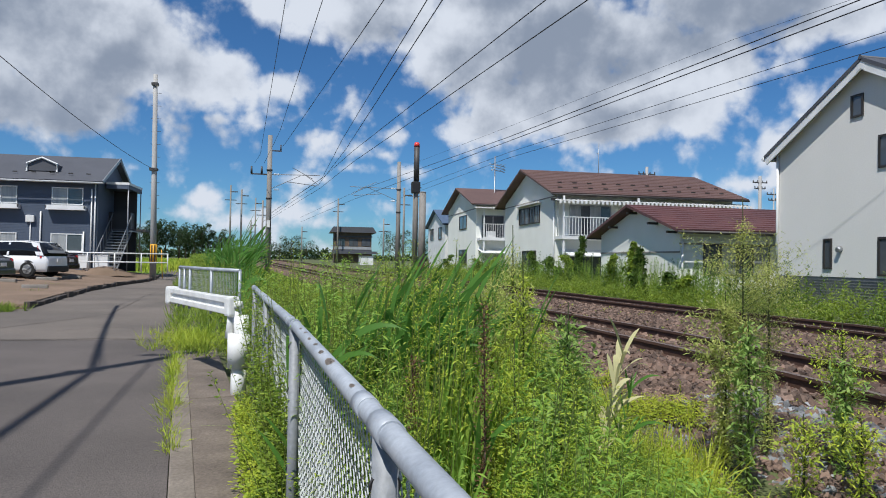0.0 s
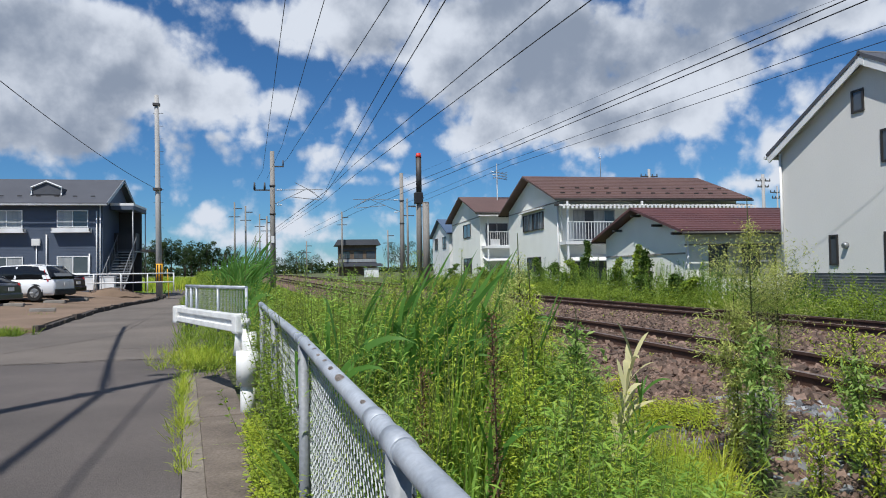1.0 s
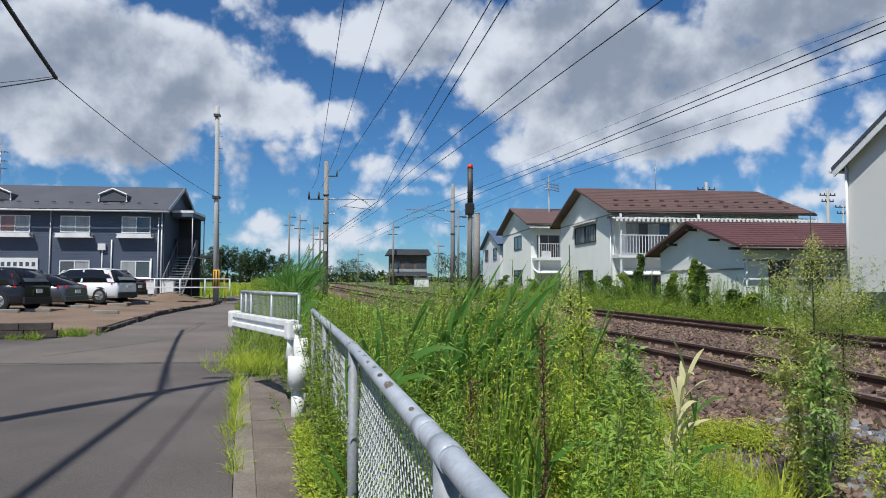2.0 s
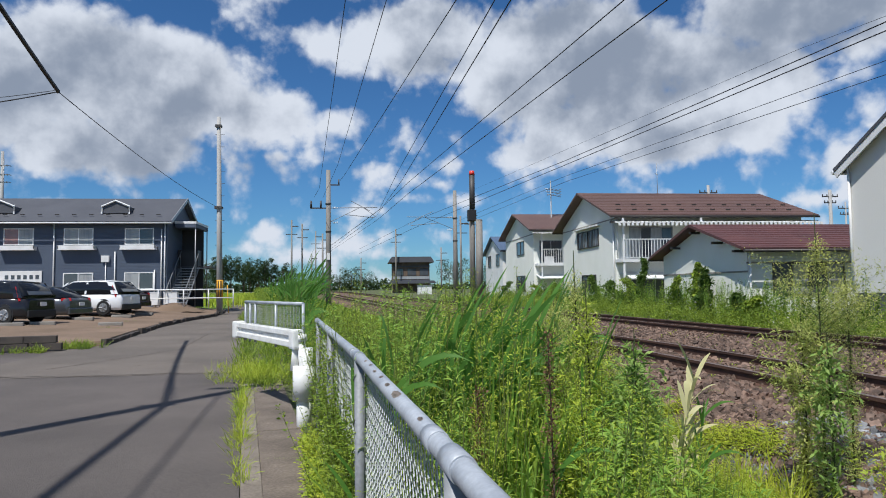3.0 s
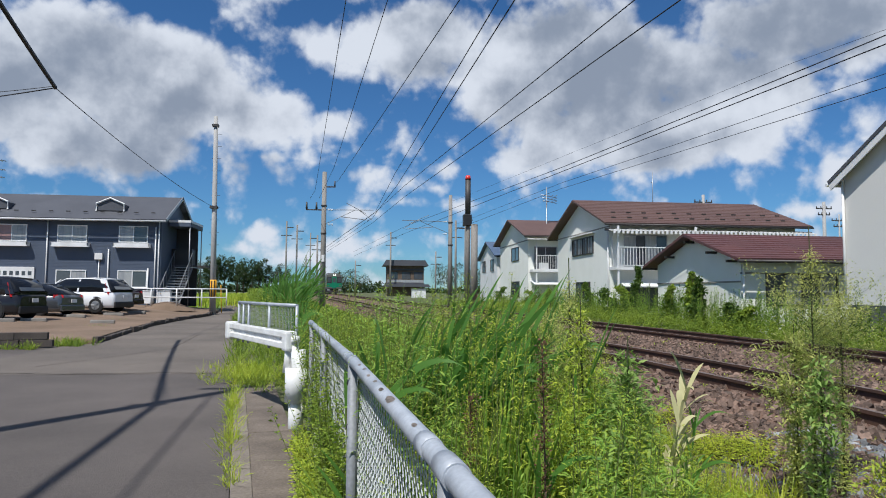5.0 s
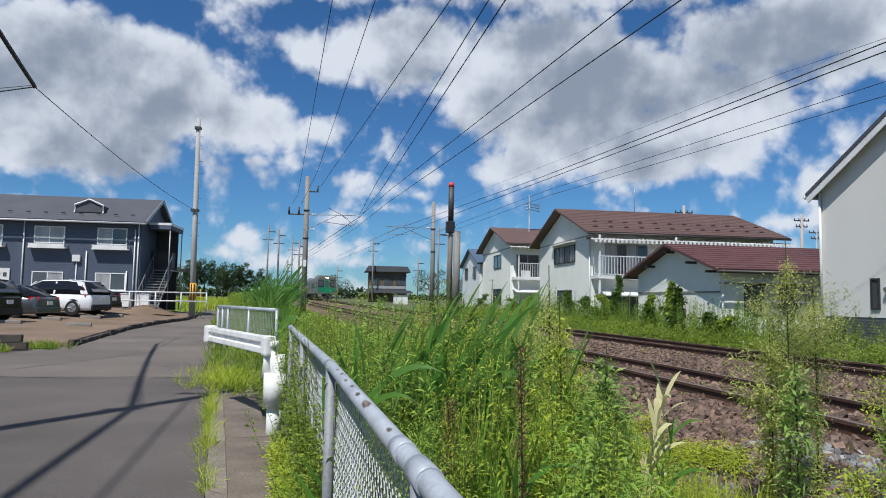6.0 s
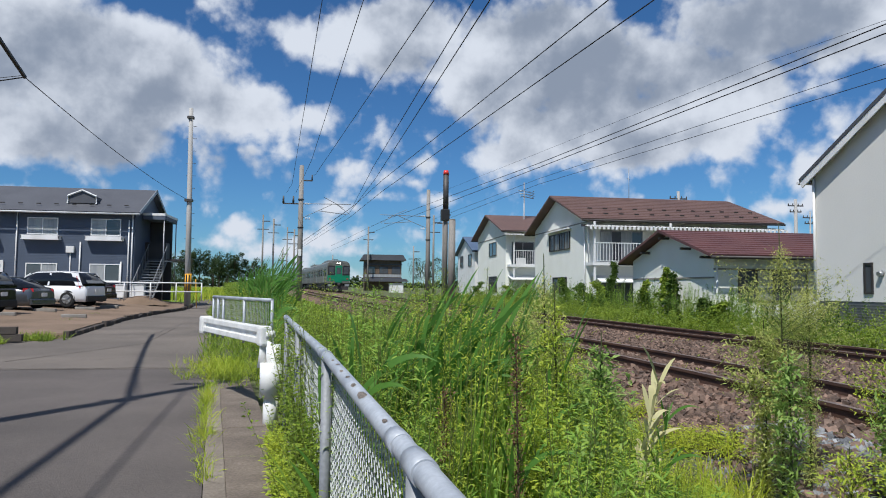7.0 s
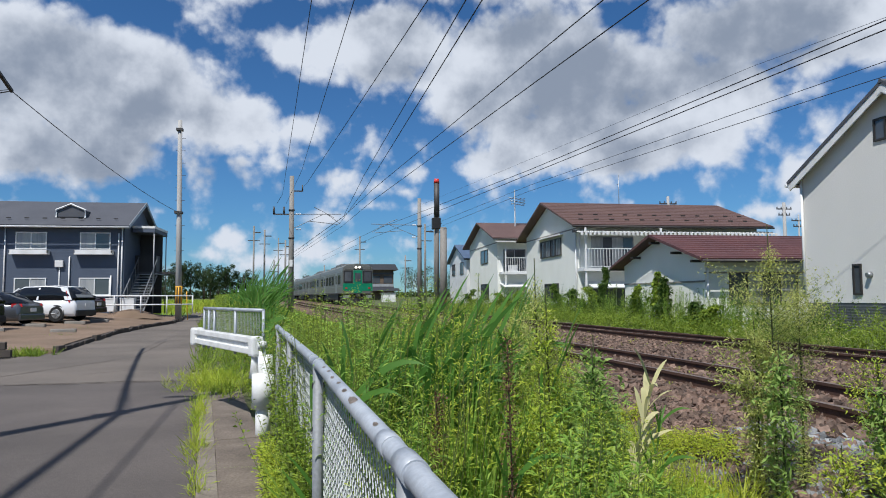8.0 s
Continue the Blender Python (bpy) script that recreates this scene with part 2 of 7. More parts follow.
M_WHITEWALL = mat("white_wall", (0.82, 0.82, 0.76), 0.8, 0, 0.04, 30, 0.5, 0.08, second=(0.76, 0.76, 0.69))
M_CREAM = mat("pale_siding", (0.72, 0.70, 0.66), 0.75, 0, 0.04, 25, 0.35, 0.08, second=(0.68, 0.665, 0.62))
M_SKIRT = mat("grey_sheet", (0.20, 0.205, 0.21), 0.6, 0.2, 0.2, 20, 0.6, 0.1)
M_ROOF_BROWN = mat("brown_roof", (0.13, 0.075, 0.06), 0.55, 0, 0.2, 30, 0.5, 0.1, second=(0.105, 0.06, 0.05))
M_ROOF_RED = mat("red_brown_roof", (0.118, 0.05, 0.047), 0.55, 0, 0.25, 25, 0.6, 0.1, second=(0.085, 0.04, 0.04))
M_ROOF_GREY = mat("slate_roof", (0.085, 0.088, 0.10), 0.6, 0, 0.15, 40, 0.8, 0.1)
M_ROOF_BLUE = mat("blue_roof", (0.08, 0.12, 0.19), 0.5, 0, 0.15, 30, 0.6, 0.1)
M_NAVY = mat("navy_siding", (0.085, 0.108, 0.152), 0.65, 0, 0.12, 30, 0.6, 0.08)
M_WHITE = mat("white_paint", (0.78, 0.78, 0.77), 0.45, 0, 0.06, 40, 1.5, 0.04, second=(0.66, 0.655, 0.63))
M_WHITE_WORN = mat("worn_white_paint", (0.80, 0.80, 0.78), 0.5, 0, 0.12, 60, 3.0, 0.1, second=(0.63, 0.62, 0.58))
M_FENCE = mat("fence_paint", (0.46, 0.485, 0.515), 0.42, 0.15, 0.15, 70, 4.0, 0.08, second=(0.31, 0.335, 0.37))
M_POST = mat("fence_post", (0.24, 0.25, 0.26), 0.6, 0.15, 0.2, 50, 3, 0.1, second=(0.17, 0.18, 0.19))
M_WIRE = mat("mesh_wire", (0.40, 0.42, 0.42), 0.45, 0.3, 0.15, 90, 5, 0.0)
M_RUST = mat("rust", (0.34, 0.29, 0.25), 0.9, 0, 0.3, 90, 9, 0.2)
M_GLASS = glass_mat("window_glass", (0.075, 0.085, 0.095))
M_CURTAIN = mat("curtain_glass", (0.36, 0.37, 0.36), 0.25, 0, 0.15, 6, 1.5, 0.0, second=(0.27, 0.28, 0.29), spec=0.7, stretch=(4, 4, 0.4))
M_CURTAIN_RED = mat("red_curtain_glass", (0.34, 0.19, 0.17), 0.25, 0, 0.15, 6, 1.5, 0.0, spec=0.7, stretch=(4, 4, 0.4))
M_FRAME_DARK = mat("dark_frame", (0.05, 0.045, 0.042), 0.5, 0.3, 0.1, 30, 2, 0.0)
M_BLACK = mat("black_plastic", (0.018, 0.018, 0.019), 0.55, 0, 0.1, 30, 2, 0.0)
M_CABLE = mat("cable", (0.02, 0.02, 0.022), 0.6, 0, 0.1, 10, 1, 0.0)
M_STEEL = mat("galvanised_steel", (0.36, 0.37, 0.38), 0.45, 0.6, 0.15, 40, 2, 0.0)
M_DARKSTEEL = mat("dark_steel", (0.085, 0.08, 0.078), 0.6, 0.4, 0.2, 40, 2, 0.0)
M_RED = mat("red_lamp", (0.7, 0.05, 0.035), 0.35, 0, 0.1, 30, 2, 0.0)
M_YELLOW = mat("yellow_band", (0.75, 0.38, 0.02), 0.5, 0, 0.1, 30, 2, 0.0)
M_STEEL_TRAIN = mat("train_steel", (0.17, 0.17, 0.15), 0.4, 0.3, 0.08, 20, 0.6, 0.02)
M_GREEN = mat("train_green", (0.008, 0.20, 0.10), 0.35, 0, 0.08, 20, 1, 0.0)
M_TYRE = mat("tyre", (0.02, 0.02, 0.02), 0.85, 0, 0.1, 60, 3, 0.1)
M_CAR_WHITE = mat("car_white", (0.78, 0.78, 0.78), 0.18, 0, 0.02, 5, 0.5, 0.0, spec=0.6)
M_CAR_GREY = mat("car_grey", (0.14, 0.15, 0.165), 0.2, 0.6, 0.03, 5, 0.5, 0.0, spec=0.6)
M_CAR_BLACK = mat("car_black", (0.022, 0.022, 0.026), 0.15, 0.2, 0.03, 5, 0.5, 0.0, spec=0.6)
M_CAR_MAROON = mat("car_dark_red", (0.025, 0.012, 0.022), 0.18, 0.2, 0.03, 5, 0.5, 0.0, spec=0.6)
M_CARGLASS = mat("car_glass", (0.012, 0.013, 0.015), 0.06, 0, 0.1, 3, 0.8, 0.0, spec=0.5)
M_TAIL = mat("tail_lamp", (0.5, 0.02, 0.02), 0.2, 0, 0.05, 20, 2, 0.0)
M_WOOD = mat("weathered_wood", (0.16, 0.115, 0.08), 0.85, 0, 0.3, 25, 1.5, 0.2, second=(0.1, 0.07, 0.05))
M_BARK = mat("stem", (0.17, 0.21, 0.05), 0.85, 0, 0.25, 60, 4, 0.2)
M_GREENSTEM = mat("dark_green_stem", (0.07, 0.085, 0.03), 0.85, 0, 0.25, 60, 4, 0.2)
M_TRUNK = mat("bark", (0.11, 0.085, 0.06), 0.9, 0, 0.3, 30, 4, 0.4)
L_WEED = leaf_mat("weed_leaves", (0.33, 0.42, 0.05), (0.12, 0.21, 0.03), 0.42)
L_YELLOW = leaf_mat("yellow_green_leaves", (0.52, 0.57, 0.06), (0.30, 0.42, 0.045), 0.42)
L_LIME = leaf_mat("lime_leaves", (0.55, 0.58, 0.06), (0.30, 0.40, 0.04), 0.5)
L_REED = leaf_mat("reed_blades", (0.38, 0.53, 0.09), (0.17, 0.32, 0.045), 0.42)
L_CANE = leaf_mat("cane_blades", (0.17, 0.34, 0.05), (0.06, 0.17, 0.03), 0.45)
L_SAGE = leaf_mat("sage_leaves", (0.34, 0.46, 0.12), (0.17, 0.29, 0.06), 0.42)
L_DRY = leaf_mat("dry_blades", (0.66, 0.60, 0.36), (0.46, 0.44, 0.2), 0.3)
L_BROWN = leaf_mat("brown_seed", (0.22, 0.115, 0.06), (0.13, 0.075, 0.045), 0.2)
L_SHRUB = leaf_mat("shrub_leaves", (0.60, 0.60, 0.20), (0.34, 0.41, 0.10), 0.5)
L_DARK = leaf_mat("dark_leaves", (0.13, 0.21, 0.035), (0.055, 0.11, 0.022), 0.4)
L_WOODS = leaf_mat("woods_leaves", (0.05, 0.085, 0.022), (0.03, 0.055, 0.018), 0.2)


def lamp_mat(name, color, strength):
    m = mat(name, color, 0.3)
    b = m.node_tree.nodes["Principled BSDF"]
    b.inputs["Emission Color"].default_value, b.inputs["Emission Strength"].default_value = (*color, 1), strength
    return m


M_HEADLAMP = lamp_mat("train_headlamp", (1.0, 0.93, 0.72), 6.0)


# ---- helpers of this scene ----
def part(name, bm, material, parent=None, label=""):
    me = bpy.data.meshes.new(name)
    bm.to_mesh(me)
    bm.free()
    me.materials.append(material)
    ob = new(name, me)
    if parent:
        ob.parent = parent
    if label:
        ob["label"] = label
    return ob


def thing(name, m, label, category, group="", kind=""):
    ob = new(name)
    ob.empty_display_size = 0.2
    ob.matrix_basis = m
    return tagged(ob, label, category, group, kind)


def box(bm, x0, x1, y0, y1, z0, z1, bevel=0.0):
    vs = [bm.verts.new(p) for p in ((x0, y0, z0), (x1, y0, z0), (x1, y1, z0), (x0, y1, z0), (x0, y0, z1), (x1, y0, z1), (x1, y1, z1), (x0, y1, z1))]
    fs = [bm.faces.new([vs[i] for i in f]) for f in ((3, 2, 1, 0), (4, 5, 6, 7), (0, 1, 5, 4), (1, 2, 6, 5), (2, 3, 7, 6), (3, 0, 4, 7))]
    if bevel:
        es = list({e for f in fs for e in f.edges})
        bmesh.ops.bevel(bm, geom=es, offset=bevel, segments=2, affect="EDGES", profile=0.6)
    return bm


def boxes(*items, bevel=0.0):
    bm = bmesh.new()
    for it in items:
        box(bm, *it, bevel=bevel)
    return bm


def tube(bm, pts, r0, r1=None, sides=8, caps=True):
    """A round bar through points, tapering from r0 to r1."""
    r1 = r0 if r1 is None else r1
    pts = [Vector(p) for p in pts]
    rings, n = [], len(pts)
    for i, p in enumerate(pts):
        d = (pts[min(i + 1, n - 1)] - pts[max(i - 1, 0)]).normalized()
        a = d.orthogonal().normalized() if abs(d.z) > 0.95 else Vector((0, 0, 1)).cross(d).normalized()
        b = d.cross(a)
        r = r0 + (r1 - r0) * i / max(1, n - 1)
        rings.append([bm.verts.new(p + (a * math.cos(k * math.tau / sides) + b * math.sin(k * math.tau / sides)) * r) for k in range(sides)])
    for q, w in zip(rings, rings[1:]):
        for k in range(sides):
            f = bm.faces.new((q[k], q[(k + 1) % sides], w[(k + 1) % sides], w[k]))
            f.smooth = sides > 6
    if caps:
        bm.faces.new(rings[0][::-1]), bm.faces.new(rings[-1])
    return bm


def prism(bm, outline, y0, y1):
    """An outline in x, z, drawn out along y."""
    a = [bm.verts.new((x, y0, z)) for x, z in outline]
    b = [bm.verts.new((x, y1, z)) for x, z in outline]
    bm.faces.new(a), bm.faces.new(b[::-1])
    for i in range(len(a)):
        k = (i + 1) % len(a)
        bm.faces.new((a[k], a[i], b[i], b[k]))
    bmesh.ops.recalc_face_normals(bm, faces=bm.faces)
    return bm


def slab(bm, corners, thick):
    """A flat plate of four corners, thickened along its own normal downwards."""
    c = [Vector(p) for p in corners]
    n = (c[1] - c[0]).cross(c[3] - c[0]).normalized()
    if n.z < 0:
        n = -n
    a = [bm.verts.new(p) for p in c]
    b = [bm.verts.new(p - n * thick) for p in c]
    bm.faces.new(a), bm.faces.new(b[::-1])
    for i in range(4):
        k = (i + 1) % 4
        bm.faces.new((a[k], a[i], b[i], b[k]))
    bmesh.ops.recalc_face_normals(bm, faces=bm.faces)
    return bm


def fast_mesh(name, verts, faces, material, smooth=False):
    """One mesh from number arrays (all faces with the same number of corners)."""
    me = bpy.data.meshes.new(name)
    faces = np.asarray(faces, np.int32)
    n, k = faces.shape
    me.vertices.add(len(verts)), me.loops.add(n * k), me.polygons.add(n)
    me.vertices.foreach_set("co", np.asarray(verts, np.float32).ravel())
    me.loops.foreach_set("vertex_index", faces.ravel())
    me.polygons.foreach_set("loop_start", np.arange(0, n * k, k, dtype=np.int32))
    me.polygons.foreach_set("use_smooth", np.full(n, smooth))
    me.update(calc_edges=True)
    me.materials.append(material)
    return new(name, me)


# ---- the lie of the land ----
def rise(y):
    return 0.006 * np.clip(np.asarray(y, float) - 15, 0, 110)


def bend(y):
    """Sideways shift of the railway, which curves to the left ahead."""
    y = np.asarray(y, float)
    return np.where(y < 6, 0.0, np.where(y < 14, -0.13 * (y - 6) ** 2 / 16, np.where(y < 65, -0.52 - 0.13 * (y - 14), -7.15 - 0.115 * (y - 65))))


RAIL_Z, BED_Z = 0.52, 0.36
ROAD_R = lambda y: -0.05 - 0.172 * np.asarray(y, float)      # right edge of the lane


def land(x, y):
    """Height of the ground."""
    x, y = np.asarray(x, float), np.asarray(y, float)
    u = x - bend(y)
    z = np.interp(u, [-200, 0.3, 1.0, 2.6, 3.75, 11.2, 12.2, 13.2, 200], [0, 0, 0.06, 0.1, BED_Z - 0.05, BED_Z - 0.05, 0.15, 0.25, 0.3])
    return z + rise(y)


def build_ground():
    xs = np.concatenate([[-2500, -700, -250, -110, -60], np.arange(-40, -2, 1.5), np.arange(-2, 14, 0.4), np.arange(14, 40, 2.0), [60, 120, 300, 900, 2500]])
    ys = np.concatenate([[-600, -150, -60, -30], np.arange(-16, 24, 0.8), np.arange(24, 130, 2.5), [150, 200, 300, 600, 1500, 4000]])
    X, Y = np.meshgrid(xs, ys)
    Z = land(X, Y) - 0.03 + 0.02 * np.sin(X * 2.1) * np.sin(Y * 1.7)
    Z = np.where((X < 0.2), land(X, Y) - 0.03, Z)
    v = np.stack([X, Y, Z], -1).reshape(-1, 3)
    w, h = len(xs), len(ys)
    i = np.arange(w * h).reshape(h, w)
    f = np.stack([i[:-1, :-1], i[:-1, 1:], i[1:, 1:], i[1:, :-1]], -1).reshape(-1, 4)
    return tagged(fast_mesh("ground", v, f, M_GROUND, True), "weedy brown soil and grass reaching to the horizon", "ground", kind="structure")


def strip(name, left, right, ys, lift, material, n=6):
    """A sheet between two lines over y, following the land."""
    rows = []
    for y in ys:
        a, b = float(left(y)), float(right(y))
        for k in range(n + 1):
            x = a + (b - a) * k / n
            rows.append((x, y, float(rise(y)) + lift))
    h, w = len(ys), n + 1
    i = np.arange(h * w).reshape(h, w)
    f = np.stack([i[:-1, :-1], i[:-1, 1:], i[1:, 1:], i[1:, :-1]], -1).reshape(-1, 4)
    return fast_mesh(name, rows, f, material, True)


def arc_line(x0, y0, y1, step):
    """Points of a line that keeps x0 from the railway's axis line."""
    ys = np.arange(y0, y1 + step, step)
    return [(float(x0 + bend(y)), float(y), float(rise(y))) for y in ys]


build_ground()


# ---- road, kerb, parking lot ----
def left_edge(y):
    return float(np.interp(y, [-20, 14, 19, 21, 30, 37, 46, 90], [-30, -30, -26, -8.0, -9.0, -9.2, -9.4, -16.5]))


tagged(strip("road", left_edge, ROAD_R, list(np.arange(-14, 18, 1.0)) + list(np.arange(18, 92, 1.0)), 0.005, M_ASPHALT, 8),
       "grey worn asphalt lane", "road", kind="structure")


tagged(strip("road_patch", lambda y: left_edge(max(y, 22.5)) + 0.02, lambda y: float(ROAD_R(y)) - 0.03, list(np.arange(13.6, 92, 1.2)), 0.010, M_ASPHALT_OLD, 8),
       "older paler asphalt further along the lane", "road", kind="structure")


def build_kerb():
    """Flat concrete gutter slabs along the lane's edge."""
    strip_ob = thing("pavement", pose(0, 0, 0), "stained concrete edging slabs beside the lane", "pavement", kind="structure")
    bm = boxes((-0.24, 0.24, 0.004, 1.996, -0.12, 0.03), bevel=0.008)
    first = part("slab", bm, M_CONCRETE_DARK, strip_ob)
    bm = boxes((-0.085, 0.085, 0.004, 1.996, -0.12, 0.034), bevel=0.01)
    second = part("kerb_stone", bm, M_KERB, strip_ob)
    a = math.degrees(math.atan(0.172))
    k = 0
    for i in range(-5, 6):
        y = i * 1.97
        for src, off in ((first, 0.42), (second, 0.09)):
            ob = src if k < 2 else src.copy()
            if k >= 2:
                scene.collection.objects.link(ob)
            k += 1
            ob.matrix_basis = pose(float(ROAD_R(y)) + off + 0.004 * math.sin(i * 7.1), y, 0.004 * math.sin(i * 3.3), 0, 0, a)


build_kerb()


def lot_z(y, x=-15.0):
    """Height of the dirt lot, which climbs from the lane towards the apartment block."""
    up = np.interp(y, [20, 25, 28, 33, 36, 39, 46], [0.0, 0.1, 0.19, 0.23, 0.25, 0.4, 0.5]) * np.interp(x, [-14.5, -9.5], [1.0, 0.0])
    return 0.16 + float(rise(y)) + float(up)


LOT_EDGE = lambda y: float(np.interp(y, [20.0, 20.7, 25, 30, 35, 39.5, 46.5], [-12.0, -7.7, -8.2, -8.75, -8.85, -8.6, -9.3]))


def build_parking():
    """Raised dirt lot with a crumbling edge of dark blocks."""
    ys = np.concatenate([np.linspace(20.0, 20.7, 3), np.arange(21.5, 46.6, 0.9), [46.6]])
    cols = 34
    v, rnd = [], random.Random(4)
    for y in ys:
        e = LOT_EDGE(y)
        v.append((e, y, -0.1))
        for k in range(cols):
            x = e - (60 + e) * (k / (cols - 1)) ** 2.2
            v.append((x, y, lot_z(y, x) + (rnd.uniform(-0.025, 0.025) if 0 < k else 0.0)))
    w, h = cols + 1, len(ys)
    i = np.arange(w * h).reshape(h, w)
    f = np.stack([i[:-1, :-1], i[1:, :-1], i[1:, 1:], i[:-1, 1:]], -1).reshape(-1, 4)
    lot = tagged(fast_mesh("parking_ground", v, f, M_DIRT, True), "bare brown dirt parking lot", "ground", kind="structure")
    edge = [(LOT_EDGE(y), y) for y in (20.9, 25, 30, 35, 39.5, 45.0)]
    wall = thing("kerb", pose(0, 0, 0), "crumbling dark block edge of the dirt lot", "kerb", kind="structure")
    rnd = random.Random(5)
    for (xa, ya), (xb, yb) in zip(edge, edge[1:]):
        n = max(1, round(math.hypot(xb - xa, yb - ya) / 0.8))
        ang = math.degrees(math.atan2(yb - ya, xb - xa))
        for i in range(n):
            f = (i + 0.5) / n
            x, y = xa + (xb - xa) * f, ya + (yb - ya) * f
            ob = part("block", boxes((-0.39, 0.39, -0.08, 0.08, -0.34, 0.0), bevel=0.03), M_BLOCK, wall)
            ob.matrix_basis = pose(x + 0.06 + rnd.uniform(-0.03, 0.03), y, lot_z(y, x) + 0.015 + rnd.uniform(-0.05, 0.03), rnd.uniform(-3, 3), rnd.uniform(-3, 3), ang + rnd.uniform(-3, 3))
    return lot


build_parking()


def build_block_wall():
    """Low stacked block wall at the lot's near corner."""
    w = thing("block_wall", pose(-8.2, 19.5, 0.06, 0, 0, 190), "low wall of dark stacked concrete blocks at the roadside", "wall")
    rnd = random.Random(9)
    for row in range(2):
        for i in range(9):
            ob = part("block", boxes((0.005, 0.785, -0.1, 0.1, 0.0, 0.19), bevel=0.012), M_BLOCK, w)
            ob.matrix_basis = pose(i * 0.8 + 0.12 * row + rnd.uniform(-0.01, 0.01), rnd.uniform(-0.02, 0.02), row * 0.2, 0, 0, rnd.uniform(-1.5, 1.5))


build_block_wall()



def build_cracks():
    """Tar-dark cracks and seams in the asphalt."""
    rnd = random.Random(12)
    for pts, w in (([(-7.5, 13.9), (-5.5, 13.65), (-3.8, 13.75), (-2.5, 13.6)], 0.05), ([(-6.6, 15.0), (-5.0, 19.0), (-5.6, 25.0)], 0.03), ([(-5.0, 15.2), (-4.2, 15.9), (-3.6, 15.6)], 0.02)):
        bm = bmesh.new()
        prev = None
        for (xa, ya), (xb, yb) in zip(pts, pts[1:]):
            n = 14
            for i in range(n + (xb == pts[-1][0])):
                f = i / n
                x, y = xa + (xb - xa) * f + rnd.uniform(-0.03, 0.03), ya + (yb - ya) * f + rnd.uniform(-0.03, 0.03)
                k = w * rnd.uniform(0.4, 1.3) / 2
                dx, dy = yb - ya, xa - xb
                d = math.hypot(dx, dy)
                z = float(rise(y)) + 0.0155
                a, b = bm.verts.new((x - dx / d * k, y - dy / d * k, z)), bm.verts.new((x + dx / d * k, y + dy / d * k, z))
                if prev:
                    bm.faces.new((prev[0], a, b, prev[1]))
                prev = (a, b)
        tagged(part("crack", bm, M_BLOCK), "dark crack in the worn asphalt", "crack", "cracks in the lane", "structure")


build_cracks()


# ---- railway ----
def build_railway():
    ys = np.concatenate([np.arange(-16, 60, 1.0), np.arange(60, 262, 4.0)])
    prof = [(2.95, 0.06), (3.65, 0.30), (3.95, BED_Z), (11.1, BED_Z), (11.4, 0.30), (12.2, 0.1)]
    v = [(p + float(bend(y)), float(y), z + float(rise(y)) + 0.012 * math.sin(y * 3.1 + p * 5)) for y in ys for p, z in prof]
    w, h = len(prof), len(ys)
    i = np.arange(w * h).reshape(h, w)
    f = np.stack([i[:-1, :-1], i[:-1, 1:], i[1:, 1:], i[1:, :-1]], -1).reshape(-1, 4)
    tagged(fast_mesh("ballast_bed", v, f, M_BALLAST, False), "rust-brown crushed stone track bed", "track bed", kind="structure")

    head = [(-0.0325, 0), (0.0325, 0), (0.0325, -0.035), (0.009, -0.05), (0.009, -0.135), (0.064, -0.153), (-0.064, -0.153), (-0.009, -0.135), (-0.009, -0.05), (-0.0325, -0.035)]
    for centre, side in ((5.38, "near"), (9.85, "far")):
        track = thing("railway_track", pose(0, 0, 0), "rusty rails on weathered sleepers in brown ballast", "railway track", "railway tracks")
        for off in (-0.566, 0.566):
            pts = arc_line(centre + off, -16, 262, 3.0)
            v, f, n = [], [], len(head)
            for x, y, z in pts:
                v += [(x + a, y, z + RAIL_Z + b) for a, b in head]
            for s in range(len(pts) - 1):
                f += [(s * n + k, s * n + (k + 1) % n, (s + 1) * n + (k + 1) % n, (s + 1) * n + k) for k in range(n)]
            rail = fast_mesh("rail", v, f, M_RAIL_SIDE)
            rail.data.materials.append(M_RAIL_TOP)
            idx = np.zeros(len(f), np.int32)
            idx[0::n] = 1
            rail.data.polygons.foreach_set("material_index", idx)
            rail.parent = track
        src = None
        for s in range(130):
            y = -8 + s * 0.62
            if src is None:
                src = ob = part("sleeper", boxes((-1.0, 1.0, -0.11, 0.11, -0.14, 0.0), bevel=0.012), M_SLEEPER, track)
            else:
                ob = src.copy()
                scene.collection.objects.link(ob)
            a = math.degrees(math.atan(float(bend(y + 0.5) - bend(y - 0.5))))
            ob.matrix_basis = pose(centre + float(bend(y)), y, RAIL_Z - 0.145 + float(rise(y)), 0, 0, -a)


build_railway()


